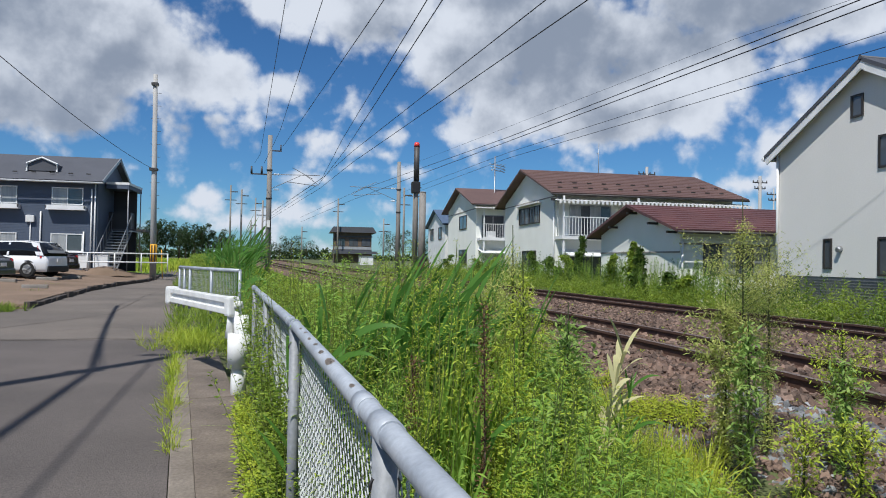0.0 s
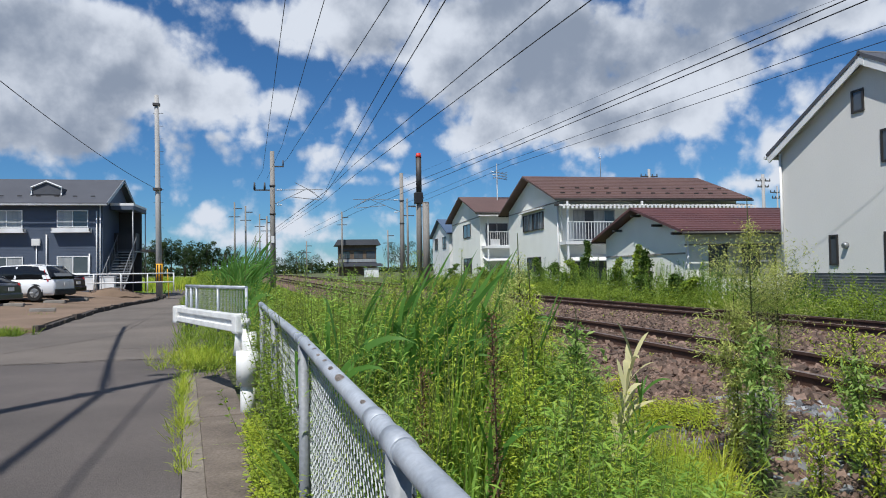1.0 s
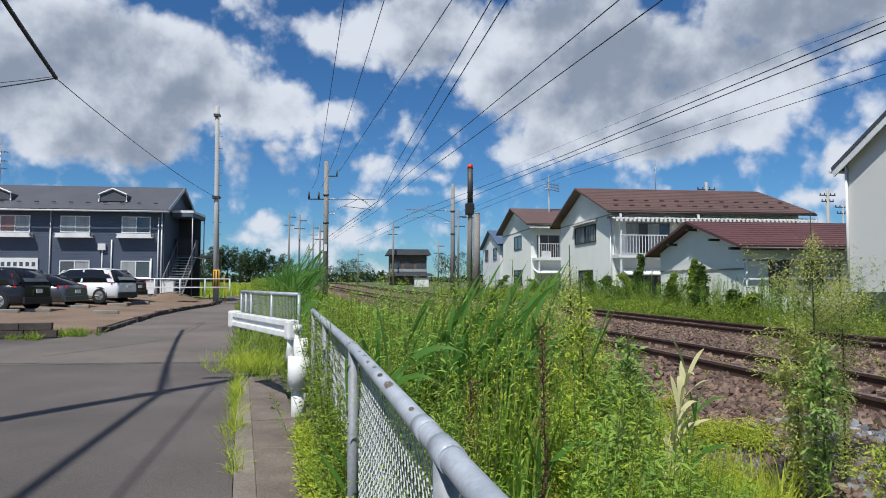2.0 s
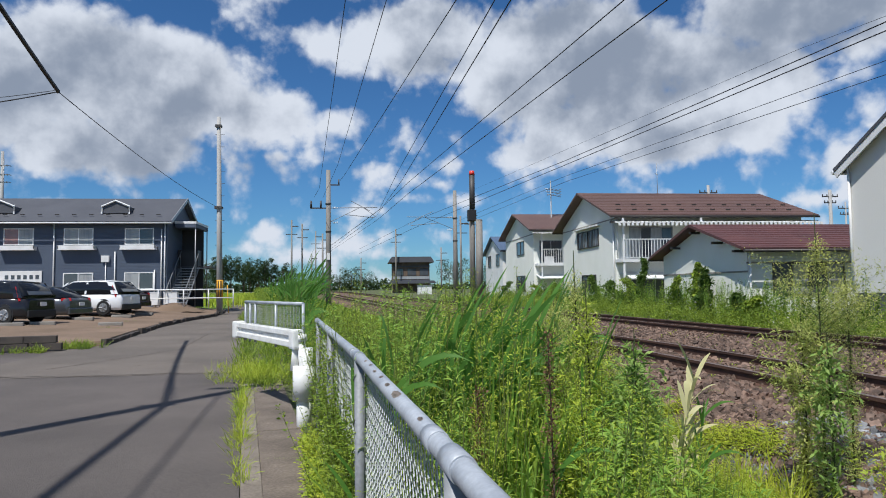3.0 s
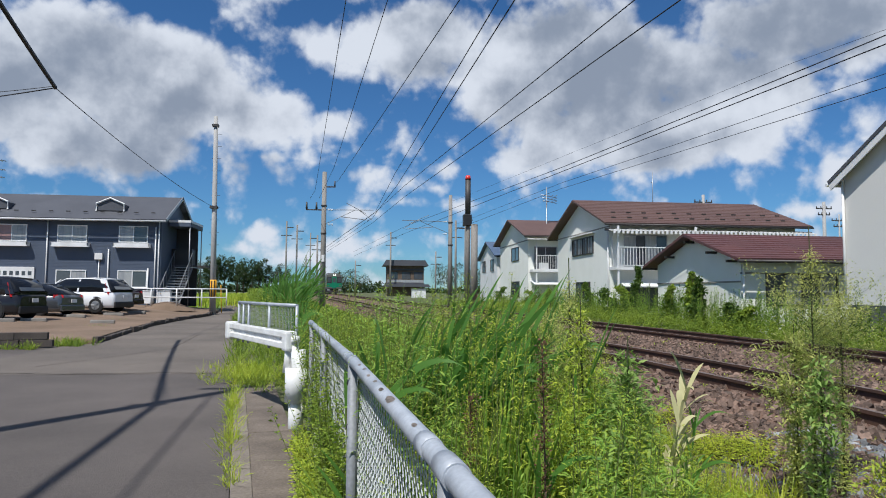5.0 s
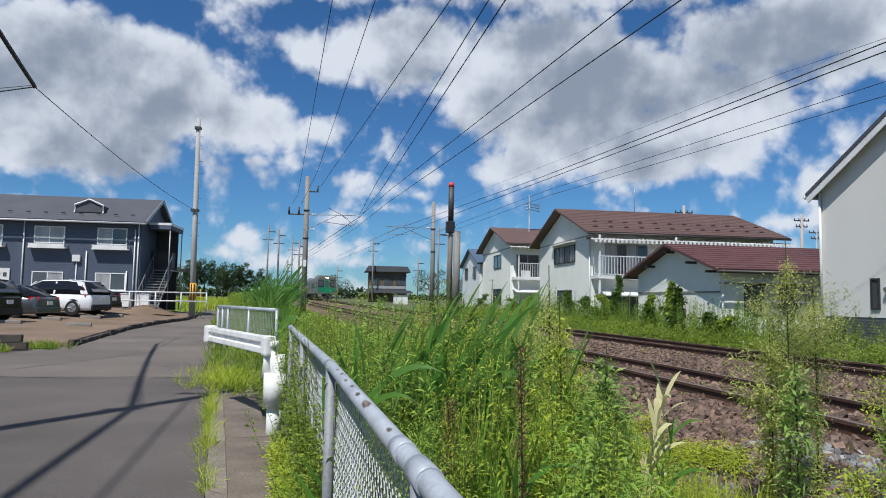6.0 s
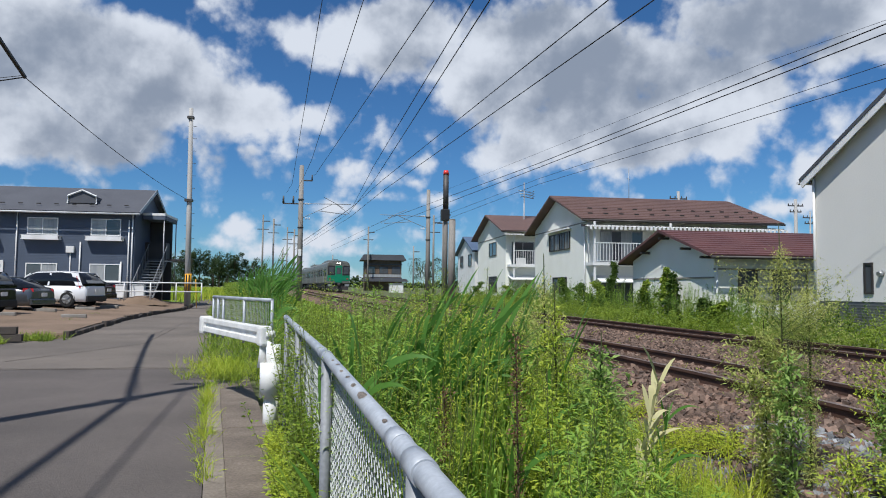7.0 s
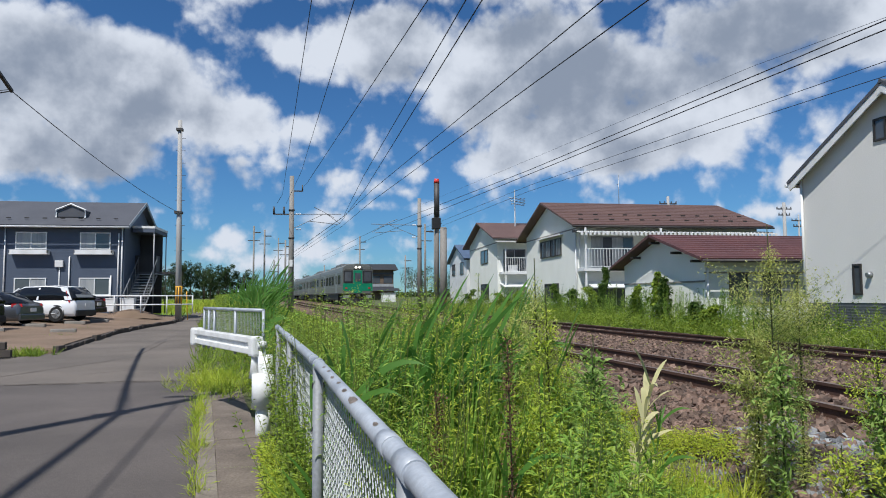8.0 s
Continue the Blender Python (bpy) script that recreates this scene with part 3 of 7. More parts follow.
def stones(name, n, ulo, uhi, ylo, yhi, smin, smax, material, label, seed, power=1.6):
    """Crushed stone: small irregular lumps."""
    rng = np.random.default_rng(seed)
    base = np.array([(-1, -1, -1), (1, -1, -1), (1, 1, -1), (-1, 1, -1), (-0.7, -0.7, 1), (0.7, -0.7, 1), (0.7, 0.7, 1), (-0.7, 0.7, 1)], float) * 0.5
    u = rng.uniform(ulo, uhi, n)
    y = ylo + (yhi - ylo) * rng.random(n) ** power
    x = u + bend(y)
    z = np.interp(u, [2.4, 2.95, 3.65, 3.95, 11.1, 11.4, 12.2], [0.06, 0.08, 0.30, BED_Z, BED_Z, 0.30, 0.1]) + rise(y)
    s = rng.uniform(smin, smax, n)
    q = rng.normal(size=(n, 4))
    q /= np.linalg.norm(q, axis=1, keepdims=True)
    a, b, c, d = q.T
    R = np.stack([1 - 2 * (c * c + d * d), 2 * (b * c - a * d), 2 * (b * d + a * c), 2 * (b * c + a * d), 1 - 2 * (b * b + d * d), 2 * (c * d - a * b), 2 * (b * d - a * c), 2 * (c * d + a * b), 1 - 2 * (b * b + c * c)], -1).reshape(n, 3, 3)
    shape = base[None] * rng.uniform(0.78, 1.18, (n, 8, 1)) * rng.uniform(0.6, 1.2, (n, 1, 3)) * s[:, None, None]
    v = np.einsum("nij,nkj->nki", R, shape) + np.stack([x, y, z + s * 0.15], -1)[:, None]
    q6 = np.array([(3, 2, 1, 0), (4, 5, 6, 7), (0, 1, 5, 4), (1, 2, 6, 5), (2, 3, 7, 6), (3, 0, 4, 7)])
    f = (q6[None] + 8 * np.arange(n)[:, None, None]).reshape(-1, 4)
    return tagged(fast_mesh(name, v.reshape(-1, 3), f, material), label, "stones", kind="stuff")


stones("ballast_stones", 36000, 2.9, 11.9, 1.0, 45, 0.035, 0.085, M_STONE, "rust-brown crushed stones of the track bed", 3)
stones("rear_stones", 4500, 2.9, 11.9, -12, 1.0, 0.035, 0.085, M_STONE, "rust-brown crushed stones of the track bed", 7, 1.0)
stones("shoulder_stones", 7000, 2.35, 3.9, 1.5, 8.0, 0.035, 0.075, M_STONE, "large rust-brown stones on the ballast shoulder", 6, 1.0)
stones("grey_stones", 1500, 2.95, 4.3, 3.2, 5.9, 0.03, 0.07, M_STONE_GREY, "loose grey stones on the ballast shoulder", 4, 1.0)


# ---- chain-link fence beside the lane ----
FENCE_X = lambda y: np.interp(y, [-6, 1.23, 3.2, 7.5], [0.864, 0.155, -0.038, -0.553])


def mesh_net(width, z0, z1, cell, wire, wobble=0.0):
    """Chain-link: zigzag wires, each a bar of square section."""
    V, F = [], []
    n, h = int(width / cell), int((z1 - z0) / (cell * 0.5))
    for i in range(n):
        for k in range(h):
            zig = cell * 0.5 if k % 2 == 0 else 0.0
            zag = cell * 0.5 if k % 2 == 1 else 0.0
            for s in (1, -1):
                xa, xb = (i + 0.5) * cell + s * (zig - cell * 0.25) * 1.0, (i + 0.5) * cell + s * (zag - cell * 0.25) * 1.0
                za, zb = z0 + k * cell * 0.5, z0 + (k + 1) * cell * 0.5
                d = s * wire * 0.6
                j = len(V)
                w = wire
                V += [(xa - w, d - w, za), (xa + w, d - w, za), (xa + w, d + w, za), (xa - w, d + w, za), (xb - w, d - w, zb), (xb + w, d - w, zb), (xb + w, d + w, zb), (xb - w, d + w, zb)]
                F += [(j, j + 1, j + 5, j + 4), (j + 1, j + 2, j + 6, j + 5), (j + 2, j + 3, j + 7, j + 6), (j + 3, j, j + 4, j + 7)]
    V = np.array(V)
    V[:, 1] += wobble * np.sin(V[:, 0] * 5.0) * np.sin(V[:, 2] * 6.0)
    return V, F


def build_fence():
    f = thing("chain_link_fence", pose(0, 0, 0), "chain-link fence with pale grey painted top rail, overgrown", "fence")
    top = 1.283
    spot = lambda y, z: (float(FENCE_X(y)), y, z)
    part("top_rail", tube(bmesh.new(), [spot(y, top) for y in (-4.7, -2.7, -0.72, 1.23, 3.2, 5.1, 7.0)], 0.024, sides=16), M_FENCE, f)
    for y in (-4.65, -2.7, -0.72, 1.23, 3.2, 5.17, 6.92):
        post = part("post", tube(bmesh.new(), [spot(y, -0.1), spot(y, top - 0.01)], 0.025, sides=16), M_POST, f)
        part("joint", tube(bmesh.new(), [spot(y - 0.05, top), spot(y + 0.05, top)], 0.0275, sides=16), M_FENCE, post)
        # coupling sleeve beyond the post, proud of the rail
        part("sleeve", tube(bmesh.new(), [spot(y + 0.16, top), spot(y + 0.24, top)], 0.0262, sides=16), M_FENCE, post)
        for z in (0.25, 0.62, 0.98, 1.18):
            x = float(FENCE_X(y))
            part("tie", tube(bmesh.new(), [(x, y - 0.004, z), (x, y + 0.004, z + 0.004)], 0.030, sides=10), M_DARKSTEEL, post)
    V, F = mesh_net(11.6, 0.02, top - 0.03, 0.056, 0.0014, 0.006)
    y = V[:, 0] - 4.62
    V = np.stack([FENCE_X(y) + 0.032 + V[:, 1], y, V[:, 2]], -1)
    net = fast_mesh("mesh", V, F, M_WIRE)
    net.parent = f
    rnd = random.Random(21)
    for y, w, a0, a1 in ((1.93, 0.05, 0.5, 1.7), (2.12, 0.03, 0.7, 1.5), (2.3, 0.022, 0.9, 1.6), (2.47, 0.03, 0.8, 1.4), (2.66, 0.02, 1.0, 1.7), (2.82, 0.025, 0.9, 1.5), (1.55, 0.02, 0.9, 1.4)):
        bm, n, m = bmesh.new(), 7, 5
        g = []
        for i in range(n):
            u = -1 + 2 * i / (n - 1)
            half = math.sqrt(max(0.02, 1 - u * u)) * rnd.uniform(0.75, 1.1)
            for k in range(m):
                t = (a0 + a1) / 2 + (a1 - a0) / 2 * half * (-1 + 2 * k / (m - 1))
                yy = y + w * u
                g.append(bm.verts.new((float(FENCE_X(yy)) - 0.0245 * math.cos(t), yy, top + 0.0245 * math.sin(t))))
        for i in range(n - 1):
            for k in range(m - 1):
                bm.faces.new((g[i * m + k], g[i * m + k + 1], g[(i + 1) * m + k + 1], g[(i + 1) * m + k]))
        bmesh.ops.solidify(bm, geom=list(bm.faces), thickness=0.0006)
        part("rust_patch", bm, M_RUST, f, "rust patch on the rail")


build_fence()


def build_guard():
    """White steel guard beam on a concrete-filled pipe post, with a short mesh panel behind."""
    ax, ay, bx, by = -0.85, 8.15, -1.86, 10.35
    L = math.hypot(bx - ax, by - ay)
    yaw = math.degrees(math.atan2(by - ay, bx - ax))
    g = thing("guard_beam", pose(ax, ay, 0, 0, 0, yaw), "white painted steel guard beam on a thick round post", "guard rail")
    bm = bmesh.new()
    # a channel section: two webs and a back
    for z0, z1, y0, y1 in ((1.06, 1.13, -0.05, 0.06), (0.93, 1.0, -0.05, 0.06), (0.93, 1.13, 0.0, 0.03)):
        box(bm, 0.0, L, y0, y1, z0, z1, 0.01)
    part("beam", bm, M_WHITE_WORN, g)
    part("end_cap", boxes((L - 0.02, L + 0.14, -0.08, 0.09, 0.90, 1.15), bevel=0.03), M_WHITE_WORN, g)
    part("end_plate", boxes((-0.16, 0.02, -0.07, 0.07, 0.91, 1.14), bevel=0.03), M_WHITE_WORN, g)
    bm = bmesh.new()
    tube(bm, [(-0.06, 0.02, 0.66), (-0.07, 0.0, 0.85), (-0.03, 0, 1.0), (0.06, 0, 1.06)], 0.05, 0.05, 12)
    tube(bm, [(-0.19, -0.1, 0.5), (-0.19, -0.1, 0.93)], 0.055, 0.055, 12)
    tube(bm, [(-0.16, -0.08, 0.5), (-0.12, -0.04, 1.02)], 0.05, 0.05, 12)
    tube(bm, [(-0.13, -0.05, 1.0), (-0.12, -0.04, 1.08)], 0.065, 0.065, 12)
    part("bracket", bm, M_WHITE_WORN, g)
    part("sleeve", tube(bmesh.new(), [(-0.13, -0.07, 0.33), (-0.13, -0.07, 0.72)], 0.125, 0.125, 24), M_WHITE, g, "white plastic sleeve round the post")
    part("post", tube(bmesh.new(), [(-0.14, -0.07, -0.1), (-0.14, -0.07, 0.4)], 0.085, 0.085, 16), M_WHITE_WORN, g)
    p = thing("mesh_panel", pose(-0.8, 8.38, 0, 0, 0, 115), "short grey chain-link panel behind the guard beam", "fence")
    part("top_rail", tube(bmesh.new(), [(-0.1, 0, 1.43), (L, 0, 1.43)], 0.022, sides=12), M_FENCE, p)
    for x in (-0.1, 0.95, 1.9, L - 0.25, L):
        part("post", tube(bmesh.new(), [(x, 0, 0.85), (x, 0, 1.43)], 0.018, sides=12), M_FENCE, p)
    V, F = mesh_net(L, 0.9, 1.41, 0.056, 0.0016)
    net = fast_mesh("mesh", V, F, M_WIRE)
    net.parent = p


build_guard()


# ---- buildings ----
def gable_house(name, m, along, depth, eave, ridge, over, wall_mat, roof_mat, label, z0=-0.3, verge=0.45, hip=False, roof_t=0.10):
    """A house: local x along the ridge from 0 to along, y across from 0 to depth, gable walls at x = 0 and x = along."""
    h = thing(name, m, label, "house")
    bm = bmesh.new()
    out = [(0, z0), (depth, z0), (depth, eave), (depth / 2, ridge), (0, eave)]
    a = [bm.verts.new((0, y, z)) for y, z in out]
    b = [bm.verts.new((along, y, z)) for y, z in out]
    bm.faces.new(a), bm.faces.new(b)
    for i in (0, 1, 4):
        k = (i + 1) % 5
        bm.faces.new((a[i], a[k], b[k], b[i]))
    bm.faces.new((a[2], a[3], b[3], b[2])), bm.faces.new((a[3], a[4], b[4], b[3]))
    bmesh.ops.recalc_face_normals(bm, faces=bm.faces)
    part("wall", bm, wall_mat, h)
    slope = (ridge - eave) / (depth / 2)
    for sign, ys in ((1, -over), (-1, depth + over)):
        zs = eave - slope * over
        bm = bmesh.new()
        x1 = along + verge
        end = along + verge - (depth / 2 if hip else 0)
        slab(bm, [(-verge, ys, zs + 0.16), (x1, ys, zs + 0.16), (end, depth / 2, ridge + 0.16), (-verge, depth / 2, ridge + 0.16)], roof_t)
        roof = part("roof", bm, roof_mat, h)
        # gutter and barge boards
        bm = tube(bmesh.new(), [(-verge, ys - sign * 0.05, zs + 0.05), (x1, ys - sign * 0.05, zs + 0.05)], 0.055, sides=8)
        part("gutter", bm, M_WHITE if wall_mat in (M_NAVY, M_CREAM) else M_FRAME_DARK, roof)
    if hip:
        bm = bmesh.new()
        c = [Vector((along + verge, -over, eave - slope * over + 0.16)), Vector((along + verge, depth + over, eave - slope * over + 0.16)), Vector((along + verge - depth / 2, depth / 2, ridge + 0.16))]
        bm.faces.new([bm.verts.new(p) for p in c])
        bmesh.ops.solidify(bm, geom=list(bm.faces), thickness=0.08)
        part("roof", bm, roof_mat, h)
    return h


def window(parent, m, w, h, panes=2, frame_mat=None, glass=None, sill=0.0, depth=0.06, bars=0, name="window"):
    """A framed window on a wall: local x along the wall, y outwards, z up from its lower edge."""
    frame_mat = frame_mat or M_WHITE
    t = 0.055
    win = part(name, boxes((-0.0, w, -0.03, depth, 0, t), (0, w, -0.03, depth, h - t, h), (0, t, -0.03, depth, t, h - t), (w - t, w, -0.03, depth, t, h - t)), frame_mat, parent)
    win.matrix_basis = m
    gl = glass if isinstance(glass, (list, tuple)) else [glass or M_GLASS] * panes
    pw = (w - 2 * t) / panes
    for i in range(panes):
        part("pane", boxes((t + i * pw, t + (i + 1) * pw, -0.02 + 0.01 * (i % 2), 0.015 + 0.01 * (i % 2), t, h - t)), gl[i % len(gl)], win)
        if i:
            part("mullion", boxes((t + i * pw - 0.025, t + i * pw + 0.025, -0.02, 0.045, t, h - t)), frame_mat, win)
    if sill:
        part("sill", boxes((-0.08, w + 0.08, 0.0, sill, -0.05, 0.0)), frame_mat, win)
    for i in range(bars):
        x = t + (i + 0.5) * (w - 2 * t) / bars
        part("bar", boxes((x - 0.012, x + 0.012, depth + 0.02, depth + 0.045, 0.02, h - 0.02)), M_FRAME_DARK, win)
    return win


def on_front(x, z):
    """Pose of a wall fitting on the local y = 0 wall (which faces -y)."""
    return Matrix.Translation((x, 0, z)) @ Matrix.Rotation(math.pi, 4, "Z")


def railing(parent, x0, x1, y, z0, z1, n, m=None):
    """White balcony railing along local x."""
    r = part("railing", boxes((x0, x1, y - 0.03, y + 0.03, z1 - 0.05, z1), (x0, x1, y - 0.02, y + 0.02, z0, z0 + 0.04)), m or M_WHITE, parent)
    for i in range(n):
        x = x0 + (x1 - x0) * i / (n - 1)
        part("baluster", boxes((x - 0.014, x + 0.014, y - 0.014, y + 0.014, z0, z1 - 0.04)), m or M_WHITE, r)
    return r


def downpipe(parent, x, y, z0, z1, m=None):
    part("downpipe", tube(bmesh.new(), [(x, y, z0), (x, y, z1)], 0.04, sides=8), m or M_WHITE, parent)


def wavy_awning(parent, x0, x1, y0, y1, z0, z1):
    """Corrugated white plastic canopy edge."""
    bm = bmesh.new()
    n = int((x1 - x0) / 0.24)
    prev = None
    for i in range(n * 2 + 1):
        x = x0 + i * 0.12
        d = 0.07 * (i % 2)
        a, b = bm.verts.new((x, y0, z0 + d)), bm.verts.new((x, y1, z1 + d))
        if prev:
            bm.faces.new((prev[0], a, b, prev[1]))
        prev = (a, b)
    bmesh.ops.solidify(bm, geom=list(bm.faces), thickness=0.03)
    part("awning", bm, M_WHITE, parent, "corrugated white canopy")


def build_main_house():
    X0, Y0, W, D = 13.6, 35.7, 11.0, 9.8
    zb = float(rise(36)) + 0.25
    h = gable_house("apartment_house", pose(X0, Y0, 0), W, D, 5.55, 7.25, 0.75, M_WHITEWALL, M_ROOF_BROWN, "two-storey white house with brown metal roof and balcony", z0=zb - 0.4, verge=0.55, hip=False)
    # gable window behind dark bars
    window(h, Matrix.Translation((0, 2.6, 3.95)) @ Matrix.Rotation(math.pi / 2, 4, "Z"), 3.9, 1.05, 4, M_FRAME_DARK, [M_CURTAIN, M_GLASS], depth=0.07, bars=14)
    part("window_hood", boxes((-0.28, 0.02, 2.3, 6.8, 5.12, 5.19)), M_WHITE, h)
    part("belt", boxes((-0.03, 0.01, 0.0, D, 5.28, 5.34)), M_CONCRETE, h)
    window(h, Matrix.Translation((0, 3.2, 1.3)) @ Matrix.Rotation(math.pi / 2, 4, "Z"), 2.6, 1.0, 2, M_FRAME_DARK)
    # balcony bay on the front
    part("balcony_floor", boxes((-0.05, 4.6, -1.05, -0.002, 2.88, 3.05)), M_WHITE, h)
    railing(h, 0.08, 4.55, -1.0, 3.1, 4.12, 27)
    for x in (0.1, 4.5):
        part("balcony_post", boxes((x - 0.05, x + 0.05, -1.0, -0.9, zb - 0.3, 5.25)), M_WHITE, h)
    window(h, on_front(3.3, 3.1), 2.5, 1.75, 4, M_STEEL, [M_GLASS, M_CURTAIN], depth=0.05)
    window(h, on_front(6.8, 3.1), 2.2, 1.75, 2, M_STEEL, [M_CURTAIN, M_GLASS], depth=0.05)
    window(h, on_front(10.0, 3.1), 2.2, 1.75, 2, M_STEEL, [M_GLASS, M_CURTAIN], depth=0.05)
    wavy_awning(h, -0.35, W + 0.5, -1.3, -0.05, 4.93, 5.15)
    for i in range(48):
        part("awning_rib", boxes((-0.3 + i * 0.245, -0.17 + i * 0.245, -1.33, -1.29, 4.8, 4.99)), M_WHITE, h)
    part("fascia", boxes((-0.5, W + 0.5, -0.74, -0.55, 5.0, 5.12)), M_FRAME_DARK, h)
    part("lean_to", slab(bmesh.new(), [(0.3, -1.4, 2.0), (4.6, -1.4, 2.0), (4.6, 0.0, 2.35), (0.3, 0.0, 2.35)], 0.06), M_WHITE, h, "pale lean-to canopy")
    window(h, on_front(3.6, 0.6), 2.8, 1.5, 2, M_STEEL, [M_GLASS, M_GLASS], depth=0.05)
    downpipe(h, -0.06, 0.12, zb, 5.2)
    downpipe(h, 0.0, -0.35, 3.0, 5.3)
    up = 1.7 / 4.9
    for i in range(13):
        y = -0.75 + (i + 0.6) * 0.42
        part("roof_course", boxes((-0.55, W + 0.55, y - 0.012, y + 0.012, 5.55 + up * y + 0.145, 5.55 + up * y + 0.175)), M_ROOF_BROWN, h)
    for row, y in ((0, 0.25), (1, 1.5)):
        for k in range(12):
            x = 0.2 + k * 0.92 + row * 0.46
            part("snow_guard", boxes((x, x + 0.26, y, y + 0.05, 5.55 + up * y + 0.16, 5.55 + up * y + 0.24)), M_FRAME_DARK, h)


def build_row_house():
    X0, Y0, W, D = 13.6, 53.9, 6.0, 11.0
    zb = float(rise(54)) + 0.25
    h = gable_house("apartment_house", pose(X0, Y0, 0), W, D, 6.35, 8.0, 0.75, M_WHITEWALL, M_ROOF_BROWN, "two-storey white house with brown roof and small balcony", z0=zb - 0.4, verge=0.55)
    window(h, Matrix.Translation((0, 3.2, 4.4)) @ Matrix.Rotation(math.pi / 2, 4, "Z"), 2.8, 1.2, 2, M_FRAME_DARK, [M_GLASS, M_GLASS])
    window(h, Matrix.Translation((0, 3.0, 1.2)) @ Matrix.Rotation(math.pi / 2, 4, "Z"), 3.0, 1.4, 2, M_FRAME_DARK)
    part("belt", boxes((-0.03, 0.01, 0.0, D, 5.9, 5.97)), M_CONCRETE, h)
    part("balcony_floor", boxes((0.1, 2.6, -1.05, -0.002, 3.3, 3.5)), M_WHITE, h)
    railing(h, 0.45, 2.55, -1.0, 3.5, 4.65, 12)
    for x in (0.45, 2.5):
        part("balcony_post", boxes((x - 0.05, x + 0.05, -1.0, -0.9, zb - 0.3, 5.9)), M_WHITE, h)
    window(h, on_front(2.4, 3.5), 1.9, 1.9, 2, M_STEEL, [M_GLASS, M_GLASS], depth=0.05)
    wavy_awning(h, -0.3, 3.0, -1.35, -0.1, 5.85, 6.1)
    part("lean_to", slab(bmesh.new(), [(0.2, -1.4, 2.3), (2.9, -1.4, 2.3), (2.9, 0.0, 2.6), (0.2, 0.0, 2.6)], 0.06), M_WHITE, h)
    part("air_conditioner", boxes((0.75, 1.5, -0.75, -0.45, 3.5, 4.05), bevel=0.02), M_WHITE, h, "white air conditioner box on the balcony")
    downpipe(h, 2.75, -0.06, zb, 5.9)


def build_cottage():
    X0, Y0, W, D = 13.09, 22.0, 9.0, 6.6
    zb = 0.25
    h = gable_house("cottage", pose(X0, Y0, 0), W, D, 2.85, 3.83, 0.55, M_WHITEWALL, M_ROOF_RED, "single-storey white house with red-brown ribbed roof", z0=zb - 0.4, verge=0.45)
    # ribs of the roof, along the eaves
    for i in range(11):
        f = (i + 0.5) / 11
        y, z = -0.55 + f * (D / 2 + 0.55), 2.687 + 0.16 + f * 1.143
        part("roof_rib", boxes((-0.45, W + 0.45, y - 0.012, y + 0.012, z - 0.02, z + 0.018)), M_ROOF_RED, h)
    for y, z in ((D / 2, 3.6), (1.6, 3.1), (5.0, 3.1), (0.2, 2.72)):
        part("rafter_end", boxes((-0.42, 0.0, y - 0.045, y + 0.045, z + 0.0, z + 0.09)), M_FRAME_DARK, h)
    window(h, on_front(3.6, 1.2), 2.7, 1.15, 4, M_FRAME_DARK, [M_CURTAIN, M_GLASS], depth=0.05)
    window(h, on_front(7.6, 1.2), 2.2, 1.15, 2, M_STEEL, [M_GLASS, M_CURTAIN], depth=0.05)
    part("belt", boxes((-0.03, W, -0.02, 0.01, 2.32, 2.38)), M_CONCRETE, h)
    part("belt", boxes((-0.03, 0.01, 0.0, D, 2.02, 2.08)), M_CONCRETE, h)
    downpipe(h, 0.05, -0.08, zb, 2.7)


